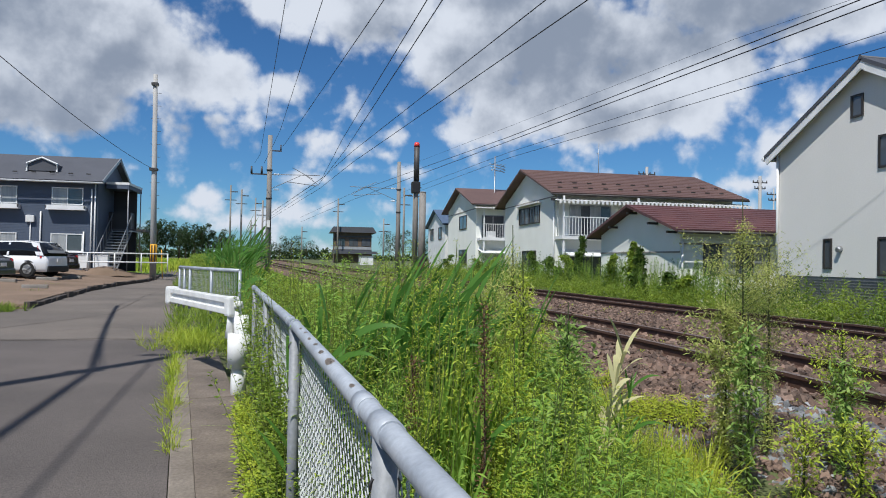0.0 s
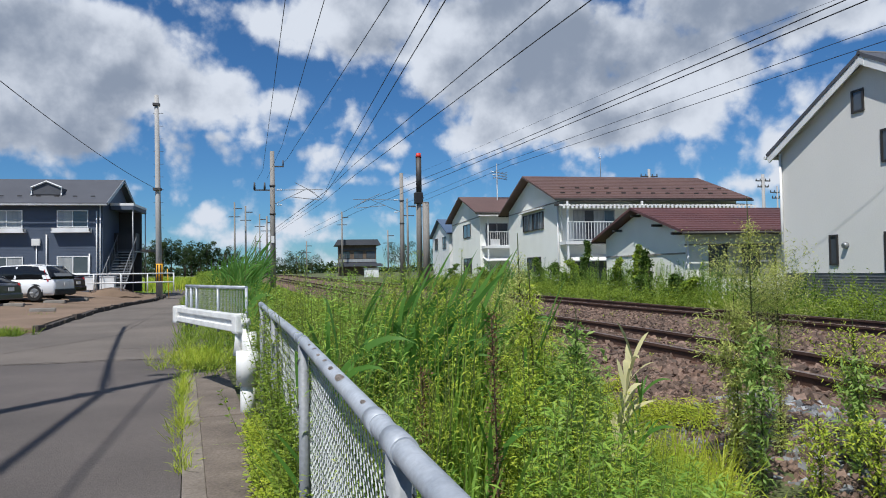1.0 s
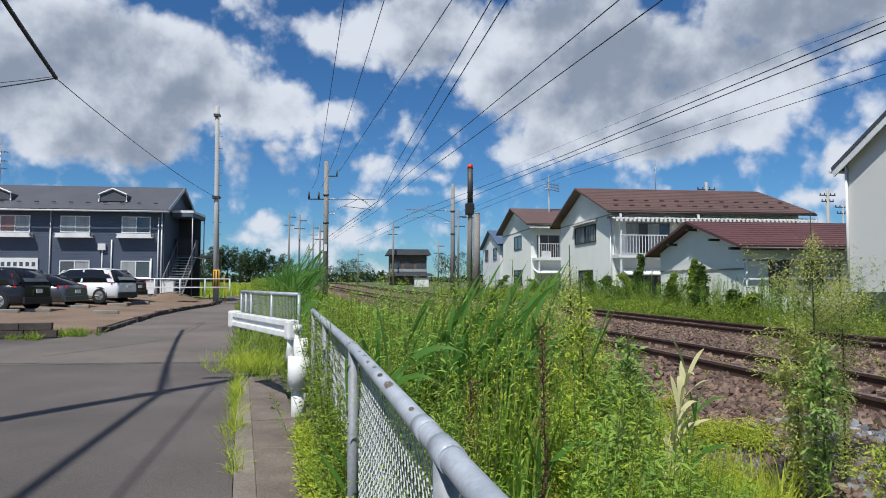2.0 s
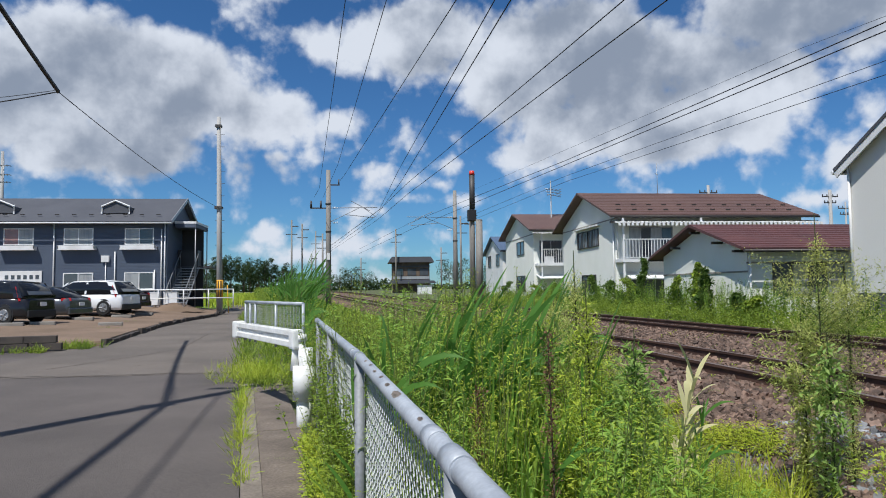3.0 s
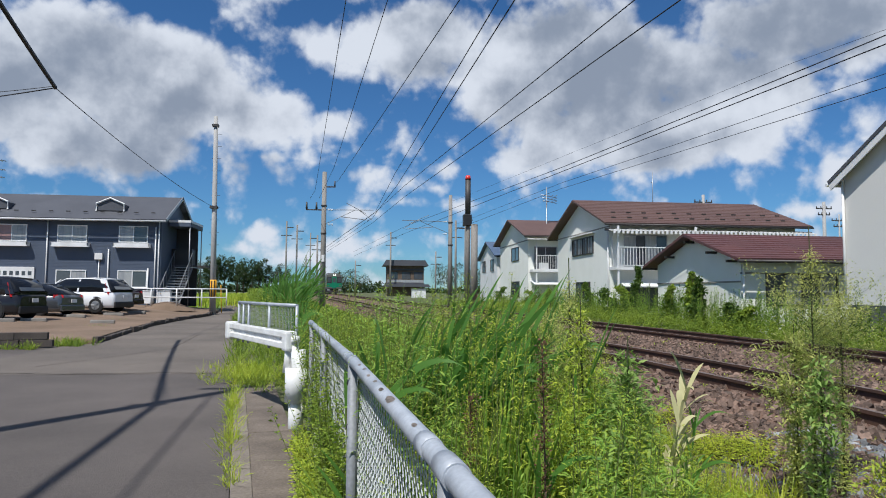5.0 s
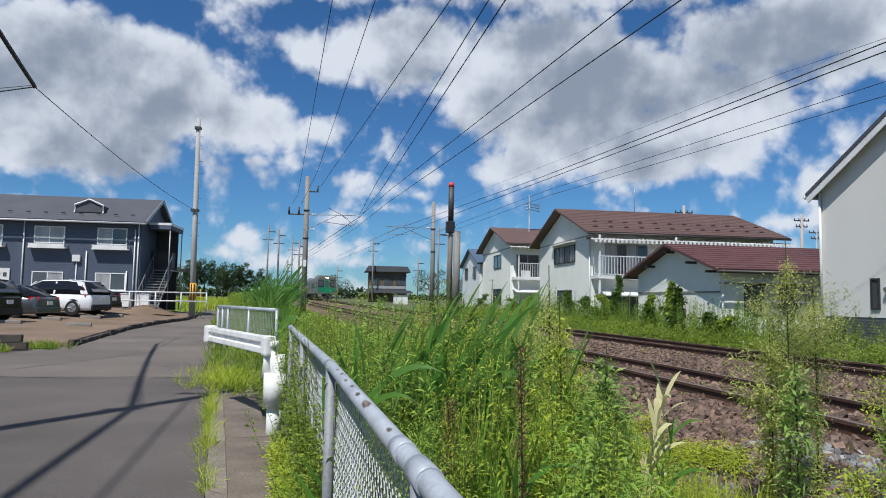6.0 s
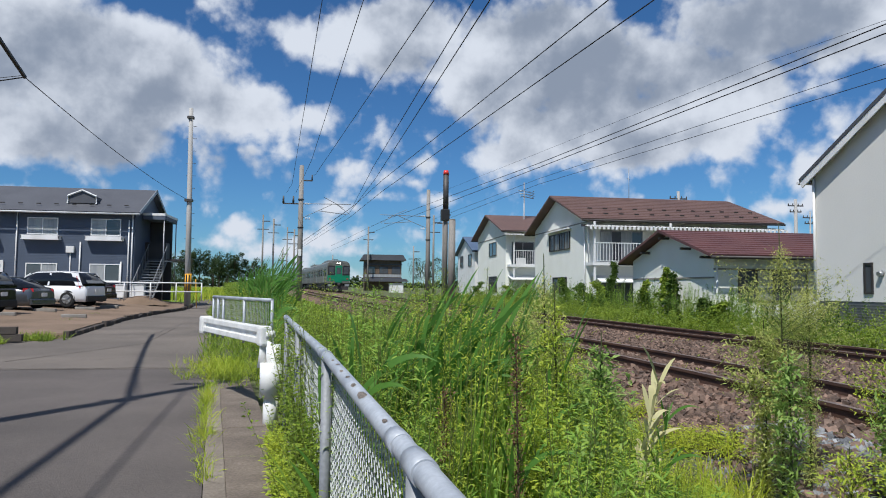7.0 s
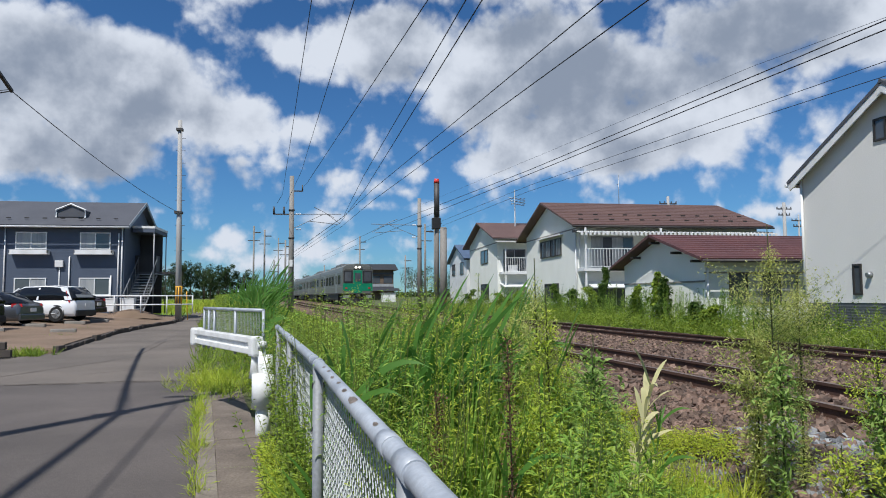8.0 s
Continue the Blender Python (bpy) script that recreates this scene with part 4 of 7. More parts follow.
def build_pale_house():
    """Tall pale house whose gable faces the railway."""
    X0, Y1 = 14.6, 18.85
    D, W = 7.0, 9.0
    zb = 0.1
    h = gable_house("pale_house", pose(X0, Y1 - D, 0), W, D, 5.15, 7.05, 0.35, M_CREAM, M_ROOF_GREY, "tall pale house with grey gable roof and narrow dark windows", z0=1.32, verge=0.27, roof_t=0.1)
    for y0, y1, z0, z1 in ((-0.35, 3.5, 5.06, 7.12), (7.35, 3.5, 5.06, 7.12)):
        part("barge_board", slab(bmesh.new(), [(-0.25, y0, z0 - 0.02), (-0.21, y0, z0 - 0.02), (-0.21, y1, z1 + 0.02), (-0.25, y1, z1 + 0.02)], 0.24), M_WHITE, h)
        part("soffit", slab(bmesh.new(), [(-0.21, y0, z0 - 0.02), (-0.01, y0, z0 - 0.02), (-0.01, y1, z1 + 0.02), (-0.21, y1, z1 + 0.02)], 0.05), M_WHITE, h)
    bm = bmesh.new()
    ring = [[bm.verts.new((x, y, z)) for y, z in ((3.5, 7.14), (3.36, 7.06), (3.36, 6.82), (3.5, 6.89), (3.64, 6.82), (3.64, 7.06))] for x in (-0.256, -0.206)]
    bm.faces.new(ring[0]), bm.faces.new(ring[1][::-1])
    for i in range(6):
        k = (i + 1) % 6
        bm.faces.new((ring[0][k], ring[0][i], ring[1][i], ring[1][k]))
    bmesh.ops.recalc_face_normals(bm, faces=bm.faces)
    part("apex_board", bm, M_WHITE, h)
    part("ridge_cap", tube(bmesh.new(), [(-0.28, 3.5, 7.19), (W + 0.28, 3.5, 7.19)], 0.06, sides=8), M_ROOF_GREY, h)
    # corrugated skirt
    sk = part("skirt", boxes((0.03, 0.12, 0.02, D - 0.02, -0.2, 1.31)), M_SKIRT, h, "grey corrugated sheet skirt")
    for i in range(16):
        part("rib", boxes((0.0, 0.03, 0.02, D - 0.02, 0.02 + i * 0.08, 0.05 + i * 0.08)), M_SKIRT, sk)

    def slit(y, z, w, hh, frames=True):
        window(h, Matrix.Translation((0, y, z)) @ Matrix.Rotation(math.pi / 2, 4, "Z"), w, hh, 1, M_FRAME_DARK, depth=0.04)
    base = Y1 - D
    slit(16.58 - base, 1.54, 0.32, 0.87)
    slit(15.5 - base, 5.68, 0.42, 0.62)
    slit(13.9 - base, 4.2, 1.1, 0.86)
    slit(13.9 - base, 1.38, 1.1, 1.02)
    v = part("vent", tube(bmesh.new(), [(0.0, 16.28 - base, 2.1), (-0.12, 16.28 - base, 2.08)], 0.09, 0.07, 12), M_STEEL, h, "small round metal vent hood")
    downpipe(h, -0.06, D - 0.05, 1.3, 5.1)
    part("skirt_wall", boxes((0.12, W, D - 0.1, D, -0.2, 1.31)), M_SKIRT, h)


def build_navy_apartment():
    """Long dark blue two-storey apartment block, roof ridge along x."""
    X1, Y0, W, D = -12.3, 43.7, 26.0, 6.5
    zb = 0.55
    h = gable_house("apartment_block", pose(X1 - W, Y0, 0), W, D, 6.05, 7.66, 0.55, M_NAVY, M_ROOF_GREY, "dark navy two-storey apartment block with grey roof and white trim", z0=zb - 0.4, verge=0.4)
    sx = lambda x: x - (X1 - W)
    for i in range(60):
        z = 0.75 + i * 0.09
        if z < 6.0:
            part("siding_board", boxes((0.0, W, -0.006, 0.0, z, z + 0.006)), M_NAVY, h)
    for k, (x, glass) in enumerate(((-14.82, [M_GLASS, M_CURTAIN]), (-18.39, [M_CURTAIN, M_CURTAIN]), (-21.85, [M_CURTAIN, M_CURTAIN_RED]), (-25.4, [M_CURTAIN, M_GLASS]), (-29, [M_GLASS, M_CURTAIN]))):
        window(h, on_front(sx(x + 1.72), 4.52), 1.72, 1.03, 2, M_WHITE, glass, depth=0.05)
        part("flower_rail", boxes((sx(x - 0.2), sx(x + 1.92), -0.42, -0.02, 4.2, 4.27), (sx(x - 0.2), sx(x + 1.92), -0.42, -0.38, 4.27, 4.47), (sx(x - 0.2), sx(x - 0.15), -0.42, -0.02, 4.27, 4.45), (sx(x + 1.87), sx(x + 1.92), -0.42, -0.02, 4.27, 4.45)), M_WHITE, h, "white window box rail")
        window(h, on_front(sx(x + 1.75), 1.75), 1.75, 1.06, 2, M_WHITE, [[M_GLASS, M_CURTAIN], [M_CURTAIN, M_GLASS]][k % 2], depth=0.05, sill=0.14)
        downpipe(h, sx(x - 0.55), -0.07, zb, 4.1 if k % 2 == 0 else 6.0)
    downpipe(h, sx(-12.42), -0.07, zb, 5.9)
    downpipe(h, sx(-12.62), -0.07, zb, 5.5)
    downpipe(h, sx(-13.02), -0.07, zb, 2.95)
    part("meter_box", boxes((sx(-16.15), sx(-15.7), -0.16, -0.002, 3.45, 3.85), bevel=0.015), M_WHITE, h)
    part("conduit", tube(bmesh.new(), [(sx(-15.92), -0.04, 3.45), (sx(-15.92), -0.04, 0.6)], 0.03), M_WHITE, h)
    part("sign_board", boxes((sx(-22.0), sx(-19.6), -0.08, -0.002, 1.95, 2.95), bevel=0.01), M_WHITE, h, "white notice board with dark bars")
    for i in range(6):
        part("bar", boxes((sx(-21.7 + i * 0.35), sx(-21.5 + i * 0.35), -0.092, -0.081, 2.45, 2.7)), M_CAR_GREY, h)
    # dormers
    for x in (-16.4, -23.2, -30.0):
        d = part("dormer", prism(bmesh.new(), [(0, 6.55), (1.65, 6.55), (1.65, 6.95), (0.82, 7.3), (0, 6.95)], 0.55, 2.2), M_ROOF_GREY, h)
        d.location = (sx(x), 0, 0)
        t = bmesh.new()
        tube(t, [(0, 0.5, 6.5), (0, 0.5, 6.97), (0.82, 0.5, 7.33), (1.65, 0.5, 6.97), (1.65, 0.5, 6.5)], 0.06, sides=4)
        part("trim", t, M_WHITE, d)
    for s in range(26):
        part("snow_guard", boxes((s * 1.0 + 0.3, s * 1.0 + 0.55, 0.1, 0.14, 6.38, 6.44)), M_FRAME_DARK, h)
    for sgn, y0, y1 in ((1, -0.55, D / 2), (-1, D + 0.55, D / 2)):
        part("barge_board", slab(bmesh.new(), [(W + 0.36, y0, 5.98), (W + 0.42, y0, 5.98), (W + 0.42, y1, 7.86), (W + 0.36, y1, 7.86)], 0.2), M_STEEL, h)
    # outside stair and its canopy at the end wall
    st = part("stair_canopy", boxes((W + 0.1, W + 1.45, 1.2, 4.6, 5.95, 6.1)), M_WHITE, h)
    part("canopy_skirt", boxes((W + 0.12, W + 1.43, 1.22, 4.58, 5.7, 5.949)), M_NAVY, st)
    part("landing", boxes((W + 0.02, W + 2.2, 2.2, 4.6, 3.1, 3.25)), M_DARKSTEEL, h)
    # near-black back sheet: the shade under the canopy is put into its colour
    part("stair_shade_back", boxes((W + 0.02, W + 1.4, 3.4, 3.5, zb, 5.9)), M_FRAME_DARK, h)
    part("stair_wall", boxes((W + 0.02, W + 1.3, 2.3, 3.35, 3.25, 4.3)), M_FRAME_DARK, h)
    stair = part("stair", boxes((W + 1.95, W + 2.0, -0.6, 2.3, 3.0, 3.05)), M_STEEL, h)
    for i in range(14):
        part("tread", boxes((W + 0.3, W + 1.35, -1.2 + i * 0.25, -0.93 + i * 0.25, 0.72 + i * 0.18, 0.77 + i * 0.18)), M_STEEL, stair)
    for x in (W + 0.25, W + 1.4):
        b = bmesh.new()
        tube(b, [(x, -1.2, 0.6), (x, 2.3, 3.2)], 0.05, sides=6)
        tube(b, [(x, -1.2, 1.6), (x, 2.3, 4.2)], 0.03, sides=6)
        for i in range(7):
            tube(b, [(x, -1.2 + i * 0.55, 0.6 + i * 0.41), (x, -1.2 + i * 0.55, 1.6 + i * 0.41)], 0.02, sides=5)
        part("handrail", b, M_SKIRT, stair)
    for x, y in ((W + 1.38, 1.3), (W + 1.38, 4.5)):
        part("canopy_post", tube(bmesh.new(), [(x, y, zb), (x, y, 5.95)], 0.035, sides=8), M_STEEL, h)


def build_blue_house():
    h = gable_house("far_house", pose(13.6, 66.5, 0), 8.0, 9.5, 5.3, 6.9, 0.4, M_WHITE, M_ROOF_BLUE, "white two-storey house with blue roof", z0=0.3, verge=0.35)
    for y in (1.6, 6.2):
        window(h, Matrix.Translation((0, y, 3.8)) @ Matrix.Rotation(math.pi / 2, 4, "Z"), 1.7, 1.25, 2, M_FRAME_DARK)


def build_far_house():
    """Dark two-storey house far up the line."""
    h = thing("far_house", pose(4.2, 121, 0.6), "dark brown two-storey house far up the line", "house")
    part("wall", boxes((0.6, 7.2, 0.5, 6.5, -0.2, 6.0)), M_WOOD, h)
    part("band", boxes((0.5, 7.3, 0.35, 0.499, 2.2, 2.6)), M_ROOF_GREY, h)
    part("band", boxes((0.5, 7.3, 0.35, 0.499, 4.9, 5.1)), M_ROOF_GREY, h)
    part("roof", prism(bmesh.new(), [(-0.2, 5.7), (8.0, 5.7), (7.4, 6.7), (0.4, 6.7)], -0.3, 7.4), M_ROOF_GREY, h)
    part("lower_roof", prism(bmesh.new(), [(-0.3, 1.9), (8.4, 1.9), (7.9, 2.4), (0.3, 2.4)], -0.9, 0.34), M_ROOF_GREY, h)
    for x in (0.9, 3.2, 5.4):
        window(h, Matrix.Translation((x + 1.6, 0.5, 3.3)) @ Matrix.Rotation(math.pi, 4, "Z"), 1.6, 1.3, 2, M_FRAME_DARK, [M_GLASS, M_GLASS])
    part("wall_panel", boxes((0.65, 7.15, 0.44, 0.49, 2.7, 3.2)), M_CURTAIN, h)
    b = thing("shed", pose(7.7, 100, 0.6), "small white equipment hut by the line", "hut")
    part("body", boxes((0, 2.0, 0, 2.0, -0.1, 1.4), bevel=0.03), M_WHITE, b)
    part("roof", boxes((-0.1, 2.1, -0.1, 2.1, 1.401, 1.5)), M_STEEL, b)


build_main_house()
build_row_house()
build_cottage()
build_pale_house()
build_navy_apartment()
build_blue_house()
build_far_house()


# ---- poles and wires ----
def cable(bm, a, b, sag, r=0.012, n=14, sides=4):
    a, b = Vector(a), Vector(b)
    pts = [a.lerp(b, i / n) - Vector((0, 0, sag * 4 * (i / n) * (1 - i / n))) for i in range(n + 1)]
    return tube(bm, pts, r, r, sides)


def build_utility_pole():
    p = thing("utility_pole", pose(-8.75, 42, 0.25), "tall grey concrete utility pole with yellow and black band", "pole")
    part("shaft", tube(bmesh.new(), [(0, 0, -0.2), (-0.05, 0, 5), (-0.12, 0, 11.95)], 0.19, 0.12, 16), M_POLE, p)
    sleeve = part("band", tube(bmesh.new(), [(0, 0, 0.95), (0, 0, 2.0)], 0.198, 0.196, 16), M_YELLOW, p, "yellow warning sleeve")
    for k in range(4):
        a = math.radians(-60 - k * 45)
        part("stripe", boxes((math.cos(a) * 0.199 - 0.035, math.cos(a) * 0.199 + 0.035, math.sin(a) * 0.199 - 0.012, math.sin(a) * 0.199 + 0.012, 1.0, 1.95)), M_BLACK, sleeve)
    part("guy_cover", tube(bmesh.new(), [(0.5, 0.1, 0.0), (0.42, 0.1, 1.7)], 0.025, 0.025, 8), M_YELLOW, p)
    part("clamp", boxes((-0.3, 0.12, -0.25, 0.2, 6.3, 6.45)), M_DARKSTEEL, p)
    part("clamp", boxes((-0.3, 0.06, -0.2, 0.15, 11.3, 11.45)), M_DARKSTEEL, p)
    for k in range(12):
        part("step_bolt", boxes((-0.3, 0.25, -0.012, 0.012, 2.6 + k * 0.75, 2.62 + k * 0.75)), M_DARKSTEEL, p)


def build_street_pole():
    """Pole beside the lane, behind the camera's left; its shadow lies across the asphalt."""
    p = thing("utility_pole", pose(-6.3, 5.2, 0), "grey concrete utility pole beside the lane", "pole")
    part("shaft", tube(bmesh.new(), [(0, 0, -0.2), (0, 0, 14.2)], 0.17, 0.11, 14), M_POLE, p)
    part("cable_arm", boxes((-0.25, 0.25, -0.04, 0.04, 9.36, 9.44)), M_DARKSTEEL, p)
    for z, w in ((13.6, 0.9), (12.3, 0.7)):
        part("crossarm", boxes((-w, w, -0.05, 0.05, z, z + 0.09)), M_DARKSTEEL, p)
        for x in (-w + 0.1, 0.25, w - 0.1):
            part("insulator", tube(bmesh.new(), [(x, 0, z + 0.09), (x, 0, z + 0.3)], 0.05, 0.03, 8), M_WHITE, p)


def build_catenary_mast(x, y, top, reach, label, bracket_z, kind_mat):
    z0 = float(rise(y)) + 0.1
    m = thing("catenary_mast", pose(x, y, z0), label, "mast", "railway masts")
    part("shaft", tube(bmesh.new(), [(0, 0, -0.4), (0, 0, top - z0)], 0.2, 0.145, 14), kind_mat, m)
    h = bracket_z - z0
    s = 1 if reach > 0 else -1
    arm = bmesh.new()
    tube(arm, [(0, 0, h), (reach, 0, h + 0.05)], 0.026, sides=6)
    tube(arm, [(0, 0, h - 1.0), (reach * 0.62, 0, h + 0.0)], 0.022, sides=6)
    tube(arm, [(reach * 0.35, 0, h - 0.45), (reach * 0.92, 0, h - 0.65)], 0.025, sides=6)
    tube(arm, [(reach * 0.7, 0, h + 0.05), (reach * 0.98, 0, h - 0.62)], 0.02, sides=6)
    tube(arm, [(reach * 0.45, 0, h + 0.5), (reach * 0.85, 0, h - 0.2)], 0.022, sides=6)
    part("bracket_arm", arm, M_SKIRT, m)
    for zz in (h, h - 1.0):
        ins = bmesh.new()
        for k in range(4):
            tube(ins, [(s * (0.3 + k * 0.09), 0, zz + 0.01), (s * (0.34 + k * 0.09), 0, zz + 0.01)], 0.08, 0.05, 8)
        part("insulator", ins, M_WHITE, m)
    if s > 0:
        part("side_arm", boxes((-1.2, 0.0, -0.04, 0.04, h - 0.05, h + 0.03)), M_DARKSTEEL, m)
        for k in (-1.15, -0.5):
            part("insulator", tube(bmesh.new(), [(k, 0, h + 0.03), (k, 0, h + 0.5)], 0.075, 0.05, 8), M_DARKSTEEL, m)
        part("upper_arm", boxes((0, 0.75, -0.04, 0.04, top - z0 - 1.05, top - z0 - 0.97)), M_DARKSTEEL, m)
        part("insulator", tube(bmesh.new(), [(0.7, 0, top - z0 - 1.0), (0.7, 0, top - z0 - 0.6)], 0.05, 0.04, 8), M_DARKSTEEL, m)
        part("number_plate", boxes((-0.1, 0.1, -0.24, -0.2, 3.3, 3.75)), M_WHITE, m)
    for k in (0.55, 0.75):
        part("clamp_band", tube(bmesh.new(), [(0, 0, (top - z0) * k), (0, 0, (top - z0) * k + 0.1)], 0.2, 0.2, 12), M_DARKSTEEL, m)
    return m


def build_signal_pole():
    x, y = 7.65, 48.0
    z0 = 0.65
    p = thing("signal_pole", pose(x, y, z0), "slim dark mast with red top and black box", "mast")
    part("shaft", tube(bmesh.new(), [(0, 0, -0.3), (0, 0, 8.9)], 0.17, 0.16, 12), M_OLDPOLE, p)
    part("upper_tube", tube(bmesh.new(), [(0, 0, 6.6), (0, 0, 9.1)], 0.2, 0.2, 14), M_DARKSTEEL, p)
    part("red_cap", tube(bmesh.new(), [(0, 0, 9.1), (0, 0, 9.4)], 0.22, 0.17, 12), M_RED, p)
    part("box", boxes((-0.35, 0.25, -0.32, 0.25, 5.75, 6.55), bevel=0.04), M_BLACK, p)
    w = thing("wooden_pole", pose(x + 0.35, y - 0.6, z0), "thick weathered wooden pole", "pole")
    part("shaft", tube(bmesh.new(), [(0, 0, -0.3), (0.03, 0, 5.75)], 0.27, 0.24, 14), M_OLDPOLE, w)
    part("cap", tube(bmesh.new(), [(0.03, 0, 5.75), (0.03, 0, 5.82)], 0.25, 0.2, 14), M_CONCRETE, w)


def far_poles():
    for x, y, top, r in ((-12.0, 112, 13.0, 0.15), (-10.5, 114, 12.6, 0.16), (-9.3, 128, 12.5, 0.13), (-6.9, 110, 10.6, 0.16), (-11.0, 140, 9.0, 0.16), (-1.0, 140, 8.0, 0.15), (5.3, 120, 12.2, 0.16), (13.0, 92, 11.5, 0.16), (15.6, 100, 13.5, 0.17), (13.6, 122, 9.0, 0.15)):
        p = thing("far_pole", pose(x, y, 0.5), "distant grey line pole", "pole", "distant poles")
        part("shaft", tube(bmesh.new(), [(0, 0, -0.3), (0, 0, top - 0.5)], r, r * 0.8, 8), M_OLDPOLE, p)
        part("arm", boxes((-0.15, 1.1, -0.06, 0.06, top - 1.6, top - 1.45)), M_DARKSTEEL, p)
        part("arm", boxes((-0.9, 0.9, -0.05, 0.05, top - 2.9, top - 2.78)), M_DARKSTEEL, p)


def build_wires():
    def line(name, pts, r, label):
        tagged(part(name, tube(bmesh.new(), pts, r * 0.78, r * 0.78, 5), M_CABLE), label, "wire", "overhead wires")

    for k, (r, pts) in enumerate(WIRES):
        dense = []
        for a, b in zip(pts, pts[1:]):
            n = 8
            dense += [Vector(a).lerp(Vector(b), i / n) for i in range(n)]
        line("overhead_wire", dense + [Vector(pts[-1])], r, "thin black overhead wire along the railway")
    for pts, r, sag in CABLES:
        a, b, n = Vector(pts[0]), Vector(pts[1]), 20
        line("cable", [a.lerp(b, i / n) - Vector((0, 0, sag * 4 * (i / n) * (1 - i / n))) for i in range(n + 1)], r, "black cable hung from the street poles")


WIRES = [
    (0.013, [(2.03, -12, 8.4), (-0.44, 15.5, 8.35), (-2.9, 43, 8.0), (-3.46, 46, 7.8)]),
    (0.013, [(3.0, -12, 8.4), (0.53, 15.4, 8.4), (-1.5, 37, 8.4), (-2.86, 46, 7.8)]),
    (0.017, [(6.3, -12, 9.0), (2.4, 16.4, 9.0), (-1.47, 44.7, 9.0), (-1.7, 46, 9.0)]),
    (0.015, [(3.79, -12, 7.2), (2.54, 12.3, 7.2), (1.56, 31.6, 7.2), (0.93, 46, 7.0), (-6, 96, 7.0)]),
    (0.015, [(3.53, -12, 6.6), (2.54, 11, 6.6), (1.66, 31.2, 6.6), (0.74, 46, 6.6), (-6, 96, 6.5)]),
    (0.016, [(8.03, -12, 7.14), (4.88, 13.3, 7.14), (2.2, 34.6, 7.08), (0.95, 46, 7.0), (-4.5, 86, 7.0)]),
    (0.015, [(7.81, -12, 6.32), (4.68, 12.8, 6.32), (2.1, 33, 6.28), (0.8, 46, 6.3), (-4.6, 86, 6.3)]),
    (0.016, [(12.68, -12, 6.4), (9.31, 12.9, 6.4), (7.64, 25.2, 6.45), (3.6, 54, 6.9), (-0.9, 92, 7.0)]),
    (0.016, [(12.58, -12, 6.1), (9.14, 11.7, 6.1), (7.34, 24.2, 6.1), (3.5, 54, 6.3), (-0.9, 92, 6.4)]),
    (0.011, [(15.99, -12, 6.6), (11.86, 12.6, 6.6), (9.0, 29.6, 6.6), (7.4, 54, 7.0)]),
    (0.012, [(16.66, -12, 6.4), (12.26, 12.4, 6.4), (9.1, 30, 6.4), (7.4, 54, 6.6)]),
    (0.007, [(19.97, -12, 8.0), (11.76, 17, 8.0), (7.4, 54, 9.0)]),
]
CABLES = [
    ([(-6.2, 5.2, 9.4), (-8.05, 18.6, 6.9)], 0.07, 0.15), ([(-4.7, -14.0, 9.5), (-6.2, 5.2, 9.4)], 0.075, 0.12), ([(-8.05, 18.6, 6.9), (-8.82, 42, 6.62)], 0.016, 0.25),
    ([(-8.05, 18.6, 6.9), (-17.0, 21.0, 6.4)], 0.022, 0.15), ([(-8.05, 18.6, 6.95), (-17.0, 20.0, 7.0)], 0.012, 0.3), ([(-6.2, 5.2, 9.7), (-8.05, 18.6, 6.95)], 0.016, 0.35),
    ([(-4.4, -14.0, 11.0), (-6.15, 5.2, 10.9)], 0.025, 0.15),
]
build_utility_pole()
build_street_pole()
build_catenary_mast(-2.5, 46.0, 9.68, 3.3, "grey concrete railway mast with bracket arm", 7.1, M_OLDPOLE)
build_catenary_mast(7.18, 54.0, 9.48, -3.9, "grey concrete railway mast beyond the tracks", 7.3, M_OLDPOLE)
build_signal_pole()
far_poles()
build_wires()


# ---- vehicles ----
def loft(bm, sections):
    """Closed skin through equal rings of points."""
    rings = [[bm.verts.new(p) for p in s] for s in sections]
    for a, b in zip(rings, rings[1:]):
        for k in range(len(a)):
            f = bm.faces.new((a[k], a[(k + 1) % len(a)], b[(k + 1) % len(a)], b[k]))
            f.smooth = True
    bm.faces.new(rings[0][::-1]), bm.faces.new(rings[-1])
    bmesh.ops.recalc_face_normals(bm, faces=bm.faces)
    return bm


def ring(x, w, z0, z1, tuck=0.9):
    """Cross-section of a car body at x: half width w, from z0 to z1, narrower on top."""
    m = (z0 + z1) / 2
    half = [(w * 0.93, z0), (w, z0 + 0.12), (w, m), (w * (0.5 + tuck / 2), z1 - 0.08), (w * tuck * 0.93, z1)]
    return [(x, y, z) for y, z in half] + [(x, -y, z) for y, z in half[::-1]]


